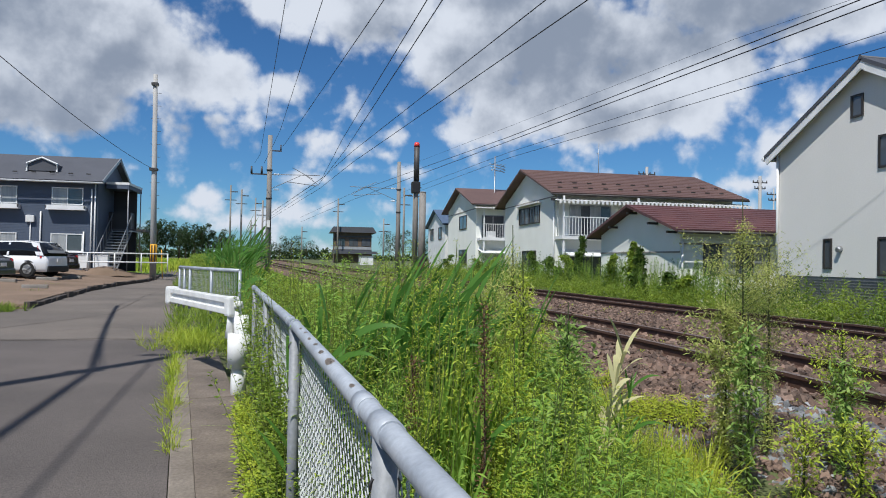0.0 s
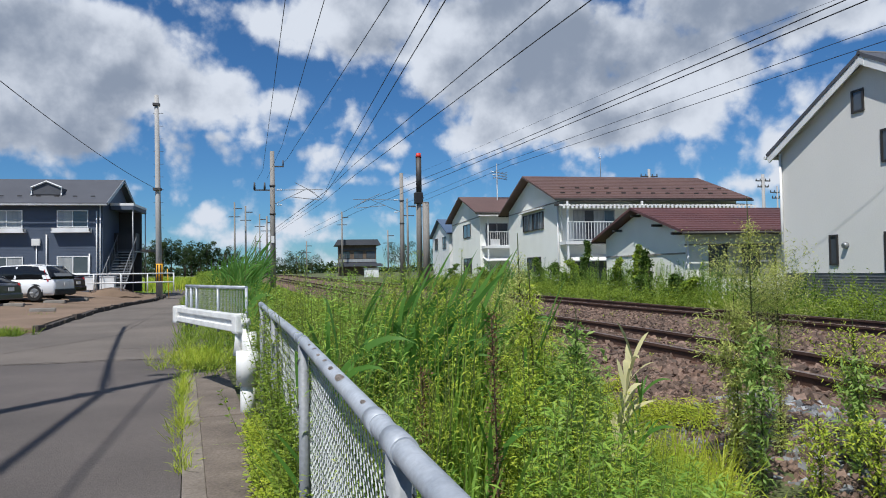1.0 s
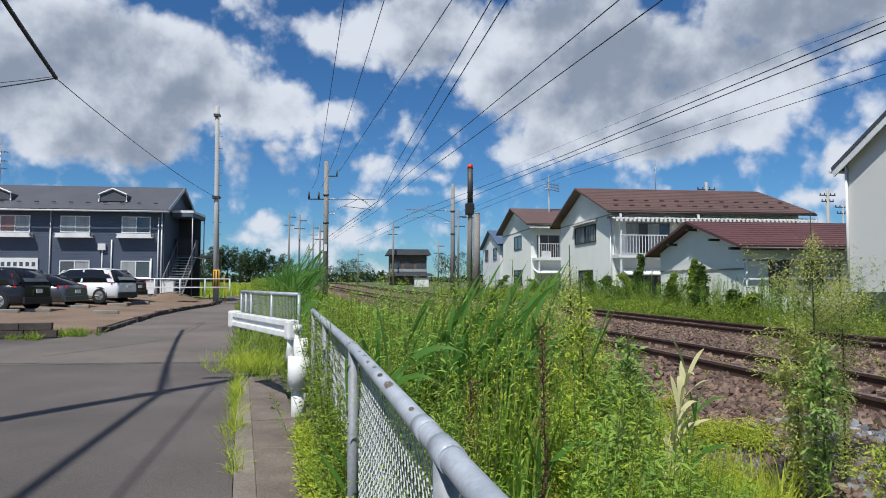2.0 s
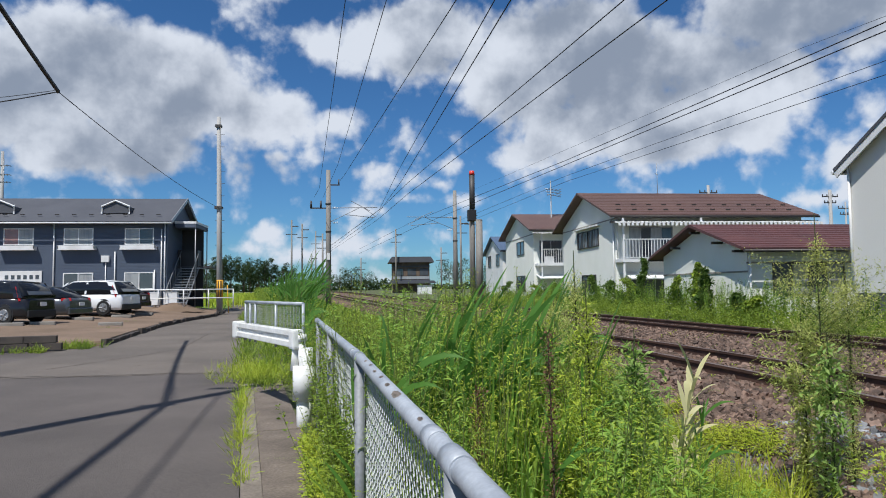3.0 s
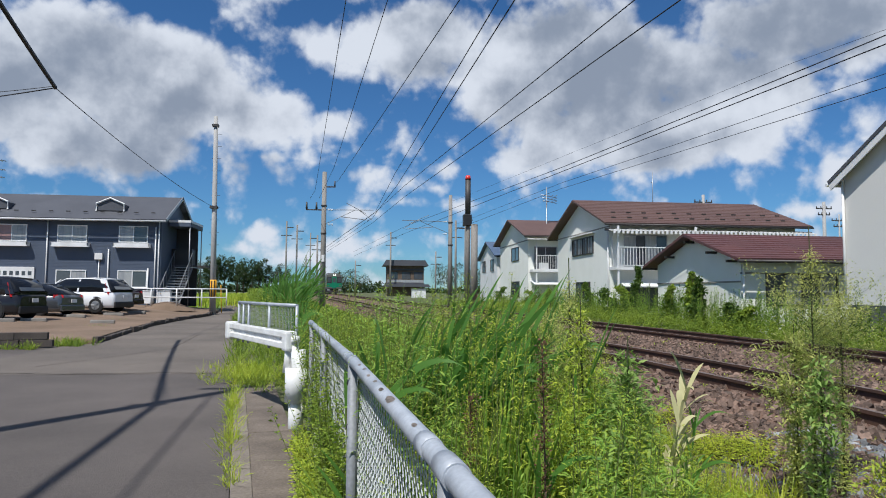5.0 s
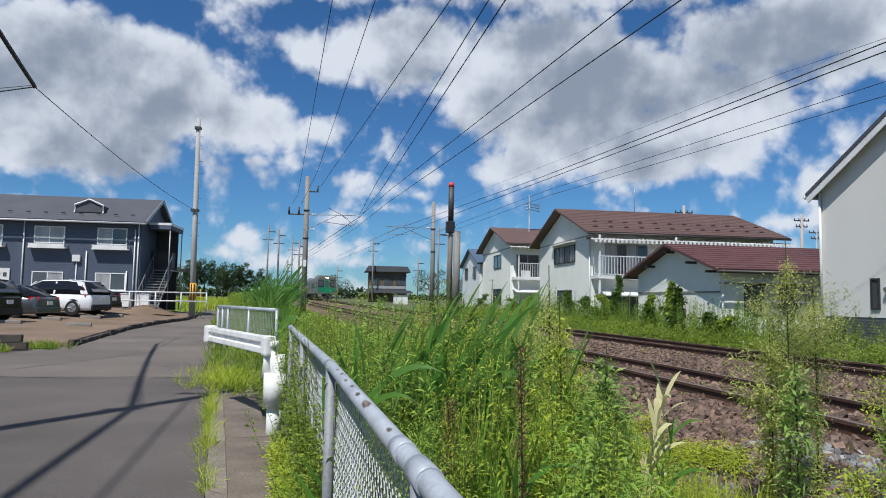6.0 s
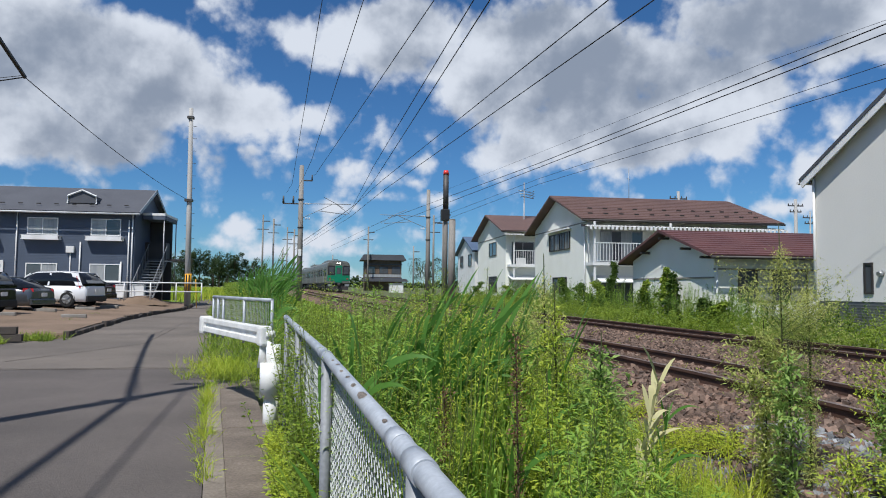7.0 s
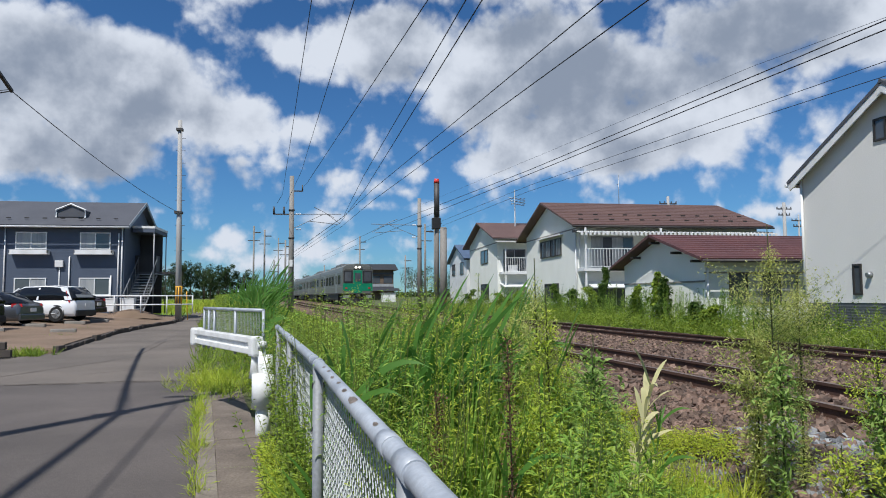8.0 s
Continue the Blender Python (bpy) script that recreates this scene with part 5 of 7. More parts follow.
def build_car(m, paint, label, kind):
    """A parked car, front towards +x."""
    c = thing("parked_car", m, label, "car", "cars in the dirt lot")
    suv = kind == "suv"
    L, W, H = (4.55, 0.9, 1.68) if suv else (4.6, 0.88, 1.42)
    belt = 1.02 if suv else 0.9
    lo = 0.24 if suv else 0.18
    xs = [(-L / 2, 0.8, belt - 0.12), (-L / 2 + 0.1, 0.97, belt), (-L / 4, 1, belt), (0.2, 1, belt), (L * 0.22, 1, belt - 0.03), (L * 0.4, 0.97, belt - 0.14), (L / 2 - 0.08, 0.88, belt - 0.28), (L / 2, 0.78, belt - 0.38)]
    body = part("body", loft(bmesh.new(), [ring(x, W * k, lo, z) for x, k, z in xs]), paint, c)
    if suv:
        cab = [(-L / 2 + 0.06, belt - 0.05, belt + 0.05), (-L / 2 + 0.22, belt - 0.1, belt + 0.35), (-L / 2 + 0.48, belt - 0.1, H - 0.08), (-0.9, belt - 0.1, H), (0.35, belt - 0.1, H - 0.03), (0.75, belt - 0.1, H - 0.2), (1.35, belt - 0.1, belt)]
    else:
        cab = [(-L / 2 + 0.25, belt - 0.1, belt + 0.02), (-1.1, belt - 0.1, H - 0.06), (-0.4, belt - 0.1, H), (0.25, belt - 0.1, H - 0.03), (0.6, belt - 0.1, H - 0.16), (1.3, belt - 0.1, belt - 0.02)]
    part("cabin", loft(bmesh.new(), [ring(x, W * 0.93, z0, z1, 0.8) for x, z0, z1 in cab]), M_CARGLASS, c, "dark tinted car windows")
    top = [q for q in cab if q[2] > H - 0.25]
    roof = bmesh.new()
    loft(roof, [[(x, W * 0.93 * k, z + d) for k, d in ((0.89, -0.1), (0.82, -0.02), (0.5, 0.015), (-0.5, 0.015), (-0.82, -0.02), (-0.89, -0.1))] for x, z0, z in top])
    part("roof", roof, paint, c)
    for s in (1, -1):
        xa, xb = (-L / 2 + 0.45, 1.05) if suv else (-1.35, 0.95)
        zt = H - 0.1
        for x0, x1, w in ((xa - 0.28, xa + (0.02 if suv else 0.3), 0.34 if suv else 0.1), ((xa + xb) / 2 - 0.05, (xa + xb) / 2 - 0.1, 0.09), (xb + 0.22, xb - 0.5, 0.07)):
            part("pillar", slab(bmesh.new(), [(x0, s * W * 0.965, belt - 0.02), (x0 + w, s * W * 0.965, belt - 0.02), (x1 + w, s * W * 0.85, zt), (x1, s * W * 0.85, zt)], 0.03), paint, c)
        part("tail_lamp", slab(bmesh.new(), [(-L / 2 + (0.03 if suv else -0.02), s * W * 0.7, belt - 0.13), (-L / 2 + 0.3, s * W * 0.985, belt - 0.13), (-L / 2 + (0.52 if suv else 0.3), s * W * (0.9 if suv else 0.97), belt + (0.42 if suv else 0.0)), (-L / 2 + (0.27 if suv else 0.02), s * W * 0.68, belt + (0.36 if suv else 0.0))], 0.06), M_TAIL, c, "red tail lamp")
        part("head_lamp", boxes((L / 2 - 0.3, L / 2 - 0.06, min(s * 0.5, s * 0.78), max(s * 0.5, s * 0.78), belt - 0.4, belt - 0.27), bevel=0.03), M_WHITE, c)
        part("mirror", boxes((0.75, 0.9, min(s * W, s * (W + 0.17)), max(s * W, s * (W + 0.17)), belt, belt + 0.13), bevel=0.03), paint, c)
        for x in (-L * 0.3, L * 0.3):
            r = 0.35 if suv else 0.33
            y = s * (W - 0.1)
            w = part("wheel", tube(bmesh.new(), [(x, y - s * 0.1, r), (x, y + s * 0.08, r), (x, y + s * 0.105, r)], r, r * 0.97, 24), M_TYRE, c)
            part("rim", tube(bmesh.new(), [(x, y + s * 0.09, r), (x, y + s * 0.115, r)], r * 0.66, r * 0.6, 16), M_STEEL, w)
            sp = bmesh.new()
            for k in range(5):
                a = k * math.tau / 5
                tube(sp, [(x, y + s * 0.118, r), (x + math.cos(a) * r * 0.6, y + s * 0.118, r + math.sin(a) * r * 0.6)], 0.035, 0.03, 5)
            part("spokes", sp, M_STEEL, w)
            part("arch", tube(bmesh.new(), [(x, y + s * 0.05, r + 0.02), (x, y + s * 0.085, r + 0.02)], r * 1.14, r * 1.14, 24), M_BLACK, c)
    bm = bmesh.new()
    if suv:
        slab(bm, [(-L / 2 + 0.04, -W * 0.72, belt + 0.1), (-L / 2 + 0.03, W * 0.72, belt + 0.1), (-L / 2 + 0.40, W * 0.66, H - 0.16), (-L / 2 + 0.40, -W * 0.66, H - 0.16)], 0.03)
    else:
        slab(bm, [(-L / 2 + 0.45, -W * 0.72, belt + 0.06), (-L / 2 + 0.45, W * 0.72, belt + 0.06), (-1.15, W * 0.62, H - 0.1), (-1.15, -W * 0.62, H - 0.1)], 0.03)
    part("rear_window", bm, M_GLASS, c)
    bm = bmesh.new()
    slab(bm, [(1.36, -W * 0.72, belt + 0.02), (1.36, W * 0.72, belt + 0.02), (0.72, W * 0.62, H - 0.16), (0.72, -W * 0.62, H - 0.16)], 0.03)
    part("windscreen", bm, M_GLASS, c)
    part("bumper", boxes((-L / 2 - 0.06, -L / 2 + 0.2, -W * 0.85, W * 0.85, lo, lo + 0.28), bevel=0.05), M_BLACK if suv else paint, c)
    part("number_plate", boxes((-L / 2 - 0.075, -L / 2 - 0.05, -0.165, 0.165, belt - 0.35, belt - 0.19)), M_WHITE, c)


build_car(pose(-13.7, 35.5, lot_z(35.5) - 0.02, 0, 0, 166), M_CAR_WHITE, "white sport utility car parked on the dirt lot", "suv")
build_car(pose(-14.9, 32.6, lot_z(32.6) - 0.02, 0, 0, 164), M_CAR_GREY, "dark grey coupe parked on the dirt lot", "sedan")
build_car(pose(-14.95, 29.0, lot_z(29.0) - 0.02, 0, 0, 166), M_CAR_BLACK, "black sport utility car parked on the dirt lot", "suv")
build_car(pose(-14.1, 38.4, lot_z(38.4) - 0.02, 0, 0, 166), M_CAR_MAROON, "dark maroon saloon parked beyond the white car", "sedan")


# ---- the train ----
def build_train():
    """Four-car electric train; local +y is backwards, the front face at y = 0."""
    t = thing("train", pose(0, 0, 0), "stainless steel commuter train with green front", "train")
    W, H0, H1, CAR = 1.46, 1.0, 3.92, 19.6

    def section(y, k=1.0, top=0.0):
        half = [(0.0, H0), (W * k, H0), (W * k, 3.2 - top), (W * k * 0.95, 3.55 - top), (W * k * 0.72, 3.8 - top), (0.0, H1 - top)]
        return [(x, y, z) for x, z in half] + [(-x, y, z) for x, z in half[::-1][1:-1]]

    for c in range(4):
        y0 = c * (CAR + 0.4)
        secs = [section(y0 + 0.22, 0.985, 0.03), section(y0 + 0.35), section(y0 + CAR)] if c == 0 else [section(y0), section(y0 + CAR)]
        car = part("car", loft(bmesh.new(), secs), M_STEEL_TRAIN, t, "stainless steel car body")
        for f in car.data.polygons:
            f.use_smooth = False
        part("roof_gear", boxes((-0.9, 0.9, y0 + 5, y0 + 9.5, 3.8, 4.1), (-0.7, 0.7, y0 + 12, y0 + 15, 3.8, 4.05), bevel=0.06), M_SKIRT, car)
        part("underframe", boxes((-1.3, 1.3, y0 + 4.4, y0 + 15.0, 0.42, 0.99), bevel=0.04), M_BLACK, car)
        for s in (1, -1):
            for z0, z1, m, n in ((1.02, 1.12, M_DARKSTEEL, "sill"), (3.1, 3.16, M_STEEL, "rain_strip"), (1.7, 1.74, M_STEEL, "rain_strip")):
                part(n, boxes((min(s * (W + 0.004), s * (W - 0.03)), max(s * (W + 0.004), s * (W - 0.03)), y0 + 0.4, y0 + CAR - 0.05, z0, z1)), m, car)
            for k in range(7):
                yy = y0 + 1.5 + k * 2.5
                if k in (1, 5):
                    part("door", boxes((min(s * (W + 0.008), s * (W - 0.03)), max(s * (W + 0.008), s * (W - 0.03)), yy, yy + 1.25, 1.12, 3.1)), M_STEEL, car)
                    part("door_window", boxes((min(s * (W + 0.014), s * (W - 0.03)), max(s * (W + 0.014), s * (W - 0.03)), yy + 0.2, yy + 1.05, 2.0, 2.85)), M_GLASS, car)
                else:
                    part("window", boxes((min(s * (W + 0.012), s * (W - 0.03)), max(s * (W + 0.012), s * (W - 0.03)), yy, yy + 1.9, 1.95, 2.85)), M_GLASS, car)
        for yy in (y0 + 2.8, y0 + CAR - 2.8):
            b = part("bogie", boxes((-1.15, 1.15, yy - 1.3, yy + 1.3, 0.35, 0.75), bevel=0.05), M_DARKSTEEL, car)
            for d in (-1.05, 1.05):
                for s in (-1, 1):
                    part("wheel", tube(bmesh.new(), [(s * 0.5, yy + d, 0.43), (s * 0.63, yy + d, 0.43)], 0.43, 0.43, 16), M_DARKSTEEL, b)
    # front
    front = part("front", boxes((-W + 0.03, W - 0.03, 0.06, 0.24, H0, 3.3), (-W + 0.22, W - 0.22, 0.08, 0.24, 3.3, 3.68), bevel=0.05), M_STEEL_TRAIN, t)
    part("green_panel", boxes((-W + 0.04, W - 0.04, 0.035, 0.058, 1.3, 2.0)), M_GREEN, front, "green front panel")
    part("green_door", boxes((-0.42, 0.42, 0.02, 0.055, 1.1, 3.25), bevel=0.01), M_GREEN, front, "green gangway door")
    part("door_window", boxes((-0.27, 0.27, 0.0, 0.018, 2.2, 3.0)), M_GLASS, front)
    for s in (1, -1):
        xa, xb = sorted((s * 0.5, s * (W - 0.1)))
        part("front_window", boxes((xa, xb, 0.03, 0.058, 2.05, 3.25)), M_BLACK, front, "dark cab window")
        part("window_trim", boxes((xa + 0.12, xb - 0.12, 0.02, 0.029, 2.2, 3.1)), M_GLASS, front)
        part("tail_light", boxes((s * 1.1 - 0.1, s * 1.1 + 0.1, 0.015, 0.034, 1.5, 1.62)), M_TAIL, front)
        lamp = bmesh.new()
        tube(lamp, [(s * 0.17, 0.0, 3.55), (s * 0.17, 0.07, 3.55)], 0.09, 0.09, 14)
        part("headlamp", lamp, M_HEADLAMP, front, "lit headlamp")
    part("lamp_case", boxes((-0.42, 0.42, 0.03, 0.09, 3.38, 3.7), bevel=0.02), M_STEEL_TRAIN, front)
    part("coupler", boxes((-0.18, 0.18, -0.45, 0.3, 0.72, 1.0), bevel=0.04), M_DARKSTEEL, t)
    part("snow_plough", boxes((-1.2, 1.2, 0.05, 0.15, 0.18, 0.62), bevel=0.02), M_DARKSTEEL, t)
    part("step", boxes((-1.35, -0.8, 0.0, 0.2, 0.62, 0.9), (0.8, 1.35, 0.0, 0.2, 0.62, 0.9)), M_STEEL, t)
    for x in (-0.5, 0.45):
        part("hose", tube(bmesh.new(), [(x, -0.02, 0.95), (x + 0.05, -0.1, 0.6), (x + 0.1, 0.0, 0.4)], 0.03), M_BLACK, t)
    return t


TRAIN = build_train()


# ---- far things ----
def build_extras():
    # white pipe rail by the apartment block
    g = thing("pipe_rail", pose(-13.4, 40.9, lot_z(41), 0, 0, 3), "white pipe rail along the edge of the lot", "rail")
    for z in (0.45, 0.95):
        part("pipe", tube(bmesh.new(), [(0, 0, z), (5.6, 0, z)], 0.035), M_WHITE, g)
    for i in range(5):
        part("post", tube(bmesh.new(), [(i * 1.4, 0, -0.1), (i * 1.4, 0, 0.97)], 0.035), M_WHITE, g)
    for x, w in ((-13.0, 0.5), (-12.2, 0.5), (-11.75, 0.35)):
        t = thing("storage_bin", pose(x, 42.7, lot_z(42.7)), "small white bin against the apartment wall", "bin", "bins by the wall")
        part("body", boxes((0, w, 0, 0.4, 0, 0.75), bevel=0.03), M_WHITE, t)
        part("lid", boxes((-0.02, w + 0.02, -0.02, 0.42, 0.751, 0.8), bevel=0.01), M_WHITE, t)
    # aerials over the roofs
    a = thing("aerial_pole", pose(16.3, 58, 0.4), "thin pole with a television aerial", "aerial")
    part("pole", tube(bmesh.new(), [(0, 0, 0), (0, 0, 10.6)], 0.07, 0.05), M_STEEL, a)
    bm = bmesh.new()
    for k in range(3):
        tube(bm, [(-0.55 + 0.1 * k, 0, 9.9 - 0.25 * k), (1.0, 0.3, 9.7 - 0.25 * k)], 0.03)
        for j in range(4):
            tube(bm, [(-0.2 + 0.35 * j, -0.35, 9.82 - 0.25 * k), (-0.2 + 0.35 * j, 0.45, 9.82 - 0.25 * k)], 0.025)
    part("aerial", bm, M_STEEL, a)
    a = thing("aerial_pole", pose(18.95, 42, 6.9), "thin roof aerial on the brown roof", "aerial")
    part("pole", tube(bmesh.new(), [(0, 0, 0), (0, 0, 2.7)], 0.025, 0.02), M_STEEL, a)
    part("aerial", tube(bmesh.new(), [(-0.1, 0, 2.0), (0.12, 0.2, 2.0)], 0.03), M_STEEL, a)
    for x, y, top, r in ((29.4, 55, 9.9, 0.16), (44.4, 60, 10.3, 0.2), (-35.3, 70, 15.2, 0.18), (47.5, 62, 9.4, 0.1)):
        p = thing("utility_pole", pose(x, y, 0.3), "distant utility pole with crossarms and insulators", "pole", "poles behind the houses")
        part("shaft", tube(bmesh.new(), [(0, 0, -0.2), (0, 0, top)], r, r * 0.75, 10), M_POLE, p)
        for k, w in ((0.3, 0.8), (0.9, 0.6)) if x > 0 else ():
            part("crossarm", boxes((-w, w, -0.06, 0.06, top - k - 0.4, top - k - 0.3)), M_DARKSTEEL, p)
            for i in (-1, -0.4, 0.4, 1):
                part("insulator", tube(bmesh.new(), [(i * w * 0.95, 0, top - k - 0.3), (i * w * 0.95, 0, top - k - 0.12)], 0.06, 0.04, 6), M_DARKSTEEL, p)
    a = thing("aerial_pole", pose(-23.6, 47.0, 7.1), "roof aerial on the apartment block", "aerial")
    part("pole", tube(bmesh.new(), [(0, 0, -0.4), (0, 0, 3.3)], 0.03, 0.02), M_STEEL, a)
    bm = bmesh.new()
    for z in (2.9, 2.3, 1.8):
        for j in range(4):
            tube(bm, [(-0.3 + 0.2 * j, -0.3, z), (-0.3 + 0.2 * j, 0.3, z)], 0.02)
        tube(bm, [(-0.4, 0, z), (0.4, 0, z)], 0.02)
    part("aerial", bm, M_STEEL, a)
    # far houses up the line, low on the horizon
    for x, y, w, d, h, wm, rm in ((28, 135, 14, 9, 5.5, M_WOOD, M_ROOF_BROWN), (40, 62, 14, 9, 5.4, M_WHITEWALL, M_ROOF_GREY)):
        gable_house("far_house", pose(x, y, 0.3), w, d, h, h + 2, 0.4, wm, rm, "small distant house with a pitched roof")


build_extras()


def build_mound():
    """Heap of earth on the dirt lot."""
    bm = bmesh.new()
    n, m = 24, 7
    rings = []
    for i in range(m + 1):
        f = i / m
        rings.append([bm.verts.new((math.cos(k * math.tau / n) * 1.7 * (1 - f) * (1 + 0.08 * math.sin(k * 3 + i)), math.sin(k * math.tau / n) * 1.0 * (1 - f), 0.5 * math.sin(f * math.pi / 2) ** 1.2 + 0.03 * math.sin(k * 2.3 + i * 1.7))) for k in range(n)])
    for a, b in zip(rings, rings[1:]):
        for k in range(n):
            bm.faces.new((a[k], a[(k + 1) % n], b[(k + 1) % n], b[k])).smooth = True
    ob = tagged(part("earth_mound", bm, M_DIRT), "low heap of brown earth on the lot", "mound")
    ob.matrix_basis = pose(-11.2, 41.4, lot_z(41.4, -11.2) - 0.05, 0, 0, 6)
    rnd = random.Random(3)
    for x, y in ((-12.4, 31.5), (-12.6, 28.2), (-11.7, 34.2), (-10.2, 28.6), (-13.4, 27.4), (-11.4, 36.6)):
        b = thing("wheel_stop", pose(x, y, lot_z(y, x), 0, 0, rnd.uniform(-10, 25)), "broken concrete wheel stop on the dirt", "wheel stop", "wheel stops on the lot")
        part("block", boxes((-0.45, 0.45, -0.09, 0.09, -0.02, 0.13), bevel=0.03), M_CONCRETE, b)


build_mound()


# ---- plants ----
def unit(v):
    return v / np.maximum(np.linalg.norm(v, axis=-1, keepdims=True), 1e-9)


def leaves_mesh(name, base, way, length, width, droop, material, up=None):
    """Leaves: each a folded blade of two quads, from base along way, bending down by droop."""
    n = len(base)
    rng = np.random.default_rng(n)
    way = unit(way)
    side = unit(np.cross(way, np.array([0, 0, 1.0]) + rng.normal(0, 0.35, (n, 3))))
    mid = base + way * length[:, None] * 0.5
    tip = base + way * length[:, None]
    tip[:, 2] -= droop * length
    mid[:, 2] -= droop * length * 0.15
    w = side * width[:, None] * 0.5
    v = np.stack([base, mid - w, mid + w, tip], 1).reshape(-1, 3)
    i = 4 * np.arange(n)[:, None]
    f = np.stack([i + [0, 1, 2], i + [2, 1, 3]], 1).reshape(-1, 3)
    return fast_mesh(name, v, f, material)


def strips_mesh(base, way, length, width, droop, seg=4, rng=None):
    """Long arching blades, given as arrays."""
    n = len(base)
    rng = rng or np.random.default_rng(1)
    way = unit(way)
    side = unit(np.cross(way, rng.normal(0, 1, (n, 3)) * 0.4 + np.array([0, 0, 1.0])))
    rows = []
    for k in range(seg + 1):
        s = k / seg
        c = base + way * (length * s)[:, None]
        c[:, 2] -= droop * length * s ** 2.2
        w = width * (0.55 + 0.9 * s) * (1 - s ** 2.5) * 0.5 + 0.0008
        rows += [c - side * w[:, None], c + side * w[:, None]]
    v = np.stack(rows, 1).reshape(-1, 3)
    i = (2 * (seg + 1)) * np.arange(n)[:, None]
    f = np.concatenate([np.stack([i + [2 * k, 2 * k + 1, 2 * k + 3, 2 * k + 2]], 1) for k in range(seg)], 1).reshape(-1, 4)
    return v, f


def stems(name, base, top, r, material):
    """Thin three-sided stems."""
    n = len(base)
    ang = np.array([0, 2.094, 4.189])
    ringv = np.stack([np.cos(ang), np.sin(ang), np.zeros(3)], -1)
    lo = base[:, None] + ringv[None] * r[:, None, None]
    hi = top[:, None] + ringv[None] * r[:, None, None] * 0.4
    v = np.concatenate([lo, hi], 1).reshape(-1, 3)
    i = 6 * np.arange(n)[:, None]
    f = np.stack([i + [0, 1, 4, 3], i + [1, 2, 5, 4], i + [2, 0, 3, 5]], 1).reshape(-1, 4)
    return fast_mesh(name, v, f, material)


def weed_bed(name, x, y, height, per, leaf, material, label, seed, spread=0.10, elev=(0.1, 0.9), lean=0.12, start=0.1):
    """Upright leafy weeds at many spots, as one body of stuff."""
    rng = np.random.default_rng(seed)
    n = len(x)
    base = np.stack([x, y, land(x, y)], -1)
    top = base + np.stack([rng.normal(0.03, lean, n) * height, rng.normal(0, lean, n) * height, height], -1)
    st = stems(name + "_stems", base, top, np.full(n, 0.002) + 0.0016 * height, M_BARK)
    tagged(st, "thin green stems of the wild weeds", "weeds", kind="stuff")
    u = start + (1 - start) * rng.random((n, per)) ** 0.8
    az = rng.uniform(0, math.tau, (n, per))
    el = rng.uniform(*elev, (n, per))
    way = np.stack([np.cos(az) * np.cos(el), np.sin(az) * np.cos(el), np.sin(el)], -1)
    pos = base[:, None] + (top - base)[:, None] * u[..., None] + way * (rng.random((n, per, 1)) * spread * (1.15 - u[..., None]))
    size = rng.uniform(0.6, 1.3, (n, per)) * leaf[0] * (1.2 - 0.55 * u)
    ob = leaves_mesh(name, pos.reshape(-1, 3), way.reshape(-1, 3), size.ravel(), size.ravel() * leaf[1], 0.25, material)
    return tagged(ob, label, "weeds", kind="stuff")


def scatter(n, ylo, yhi, left, right, seed, power=1.0):
    rng = np.random.default_rng(seed)
    y = ylo + (yhi - ylo) * rng.random(n) ** power
    a, b = left(y), right(y)
    x = a + (b - a) * rng.random(n)
    return x, y, rng


def cap(x, y):
    """How tall the growth stands: high by the fence, low towards the stones."""
    u = x - np.interp(y, [0, 3.5, 5.5, 9], [0, 0.0, 0.45, 0.8])
    return np.interp(u, [0.2, 0.8, 1.25, 1.7, 2.3, 3.4], [1.28, 1.25, 1.0, 0.58, 0.26, 0.10]) * np.interp(y, [0.7, 2.0, 3.2, 4.6, 8], [0.5, 0.72, 0.98, 1.18, 1.18])


def clearing(x, y):
    """Lower growth round the stand of narrow blades."""
    b = x / np.maximum(y, 0.1)
    d = ((b - 0.23) / 0.07) ** 2
    return 1 - 0.72 * np.exp(-d) * (y < 4.8)


VERGE_TOP = lambda y: np.interp(y, [7.5, 12, 18, 24, 30], [1.15, 0.98, 0.68, 0.4, 0.3])


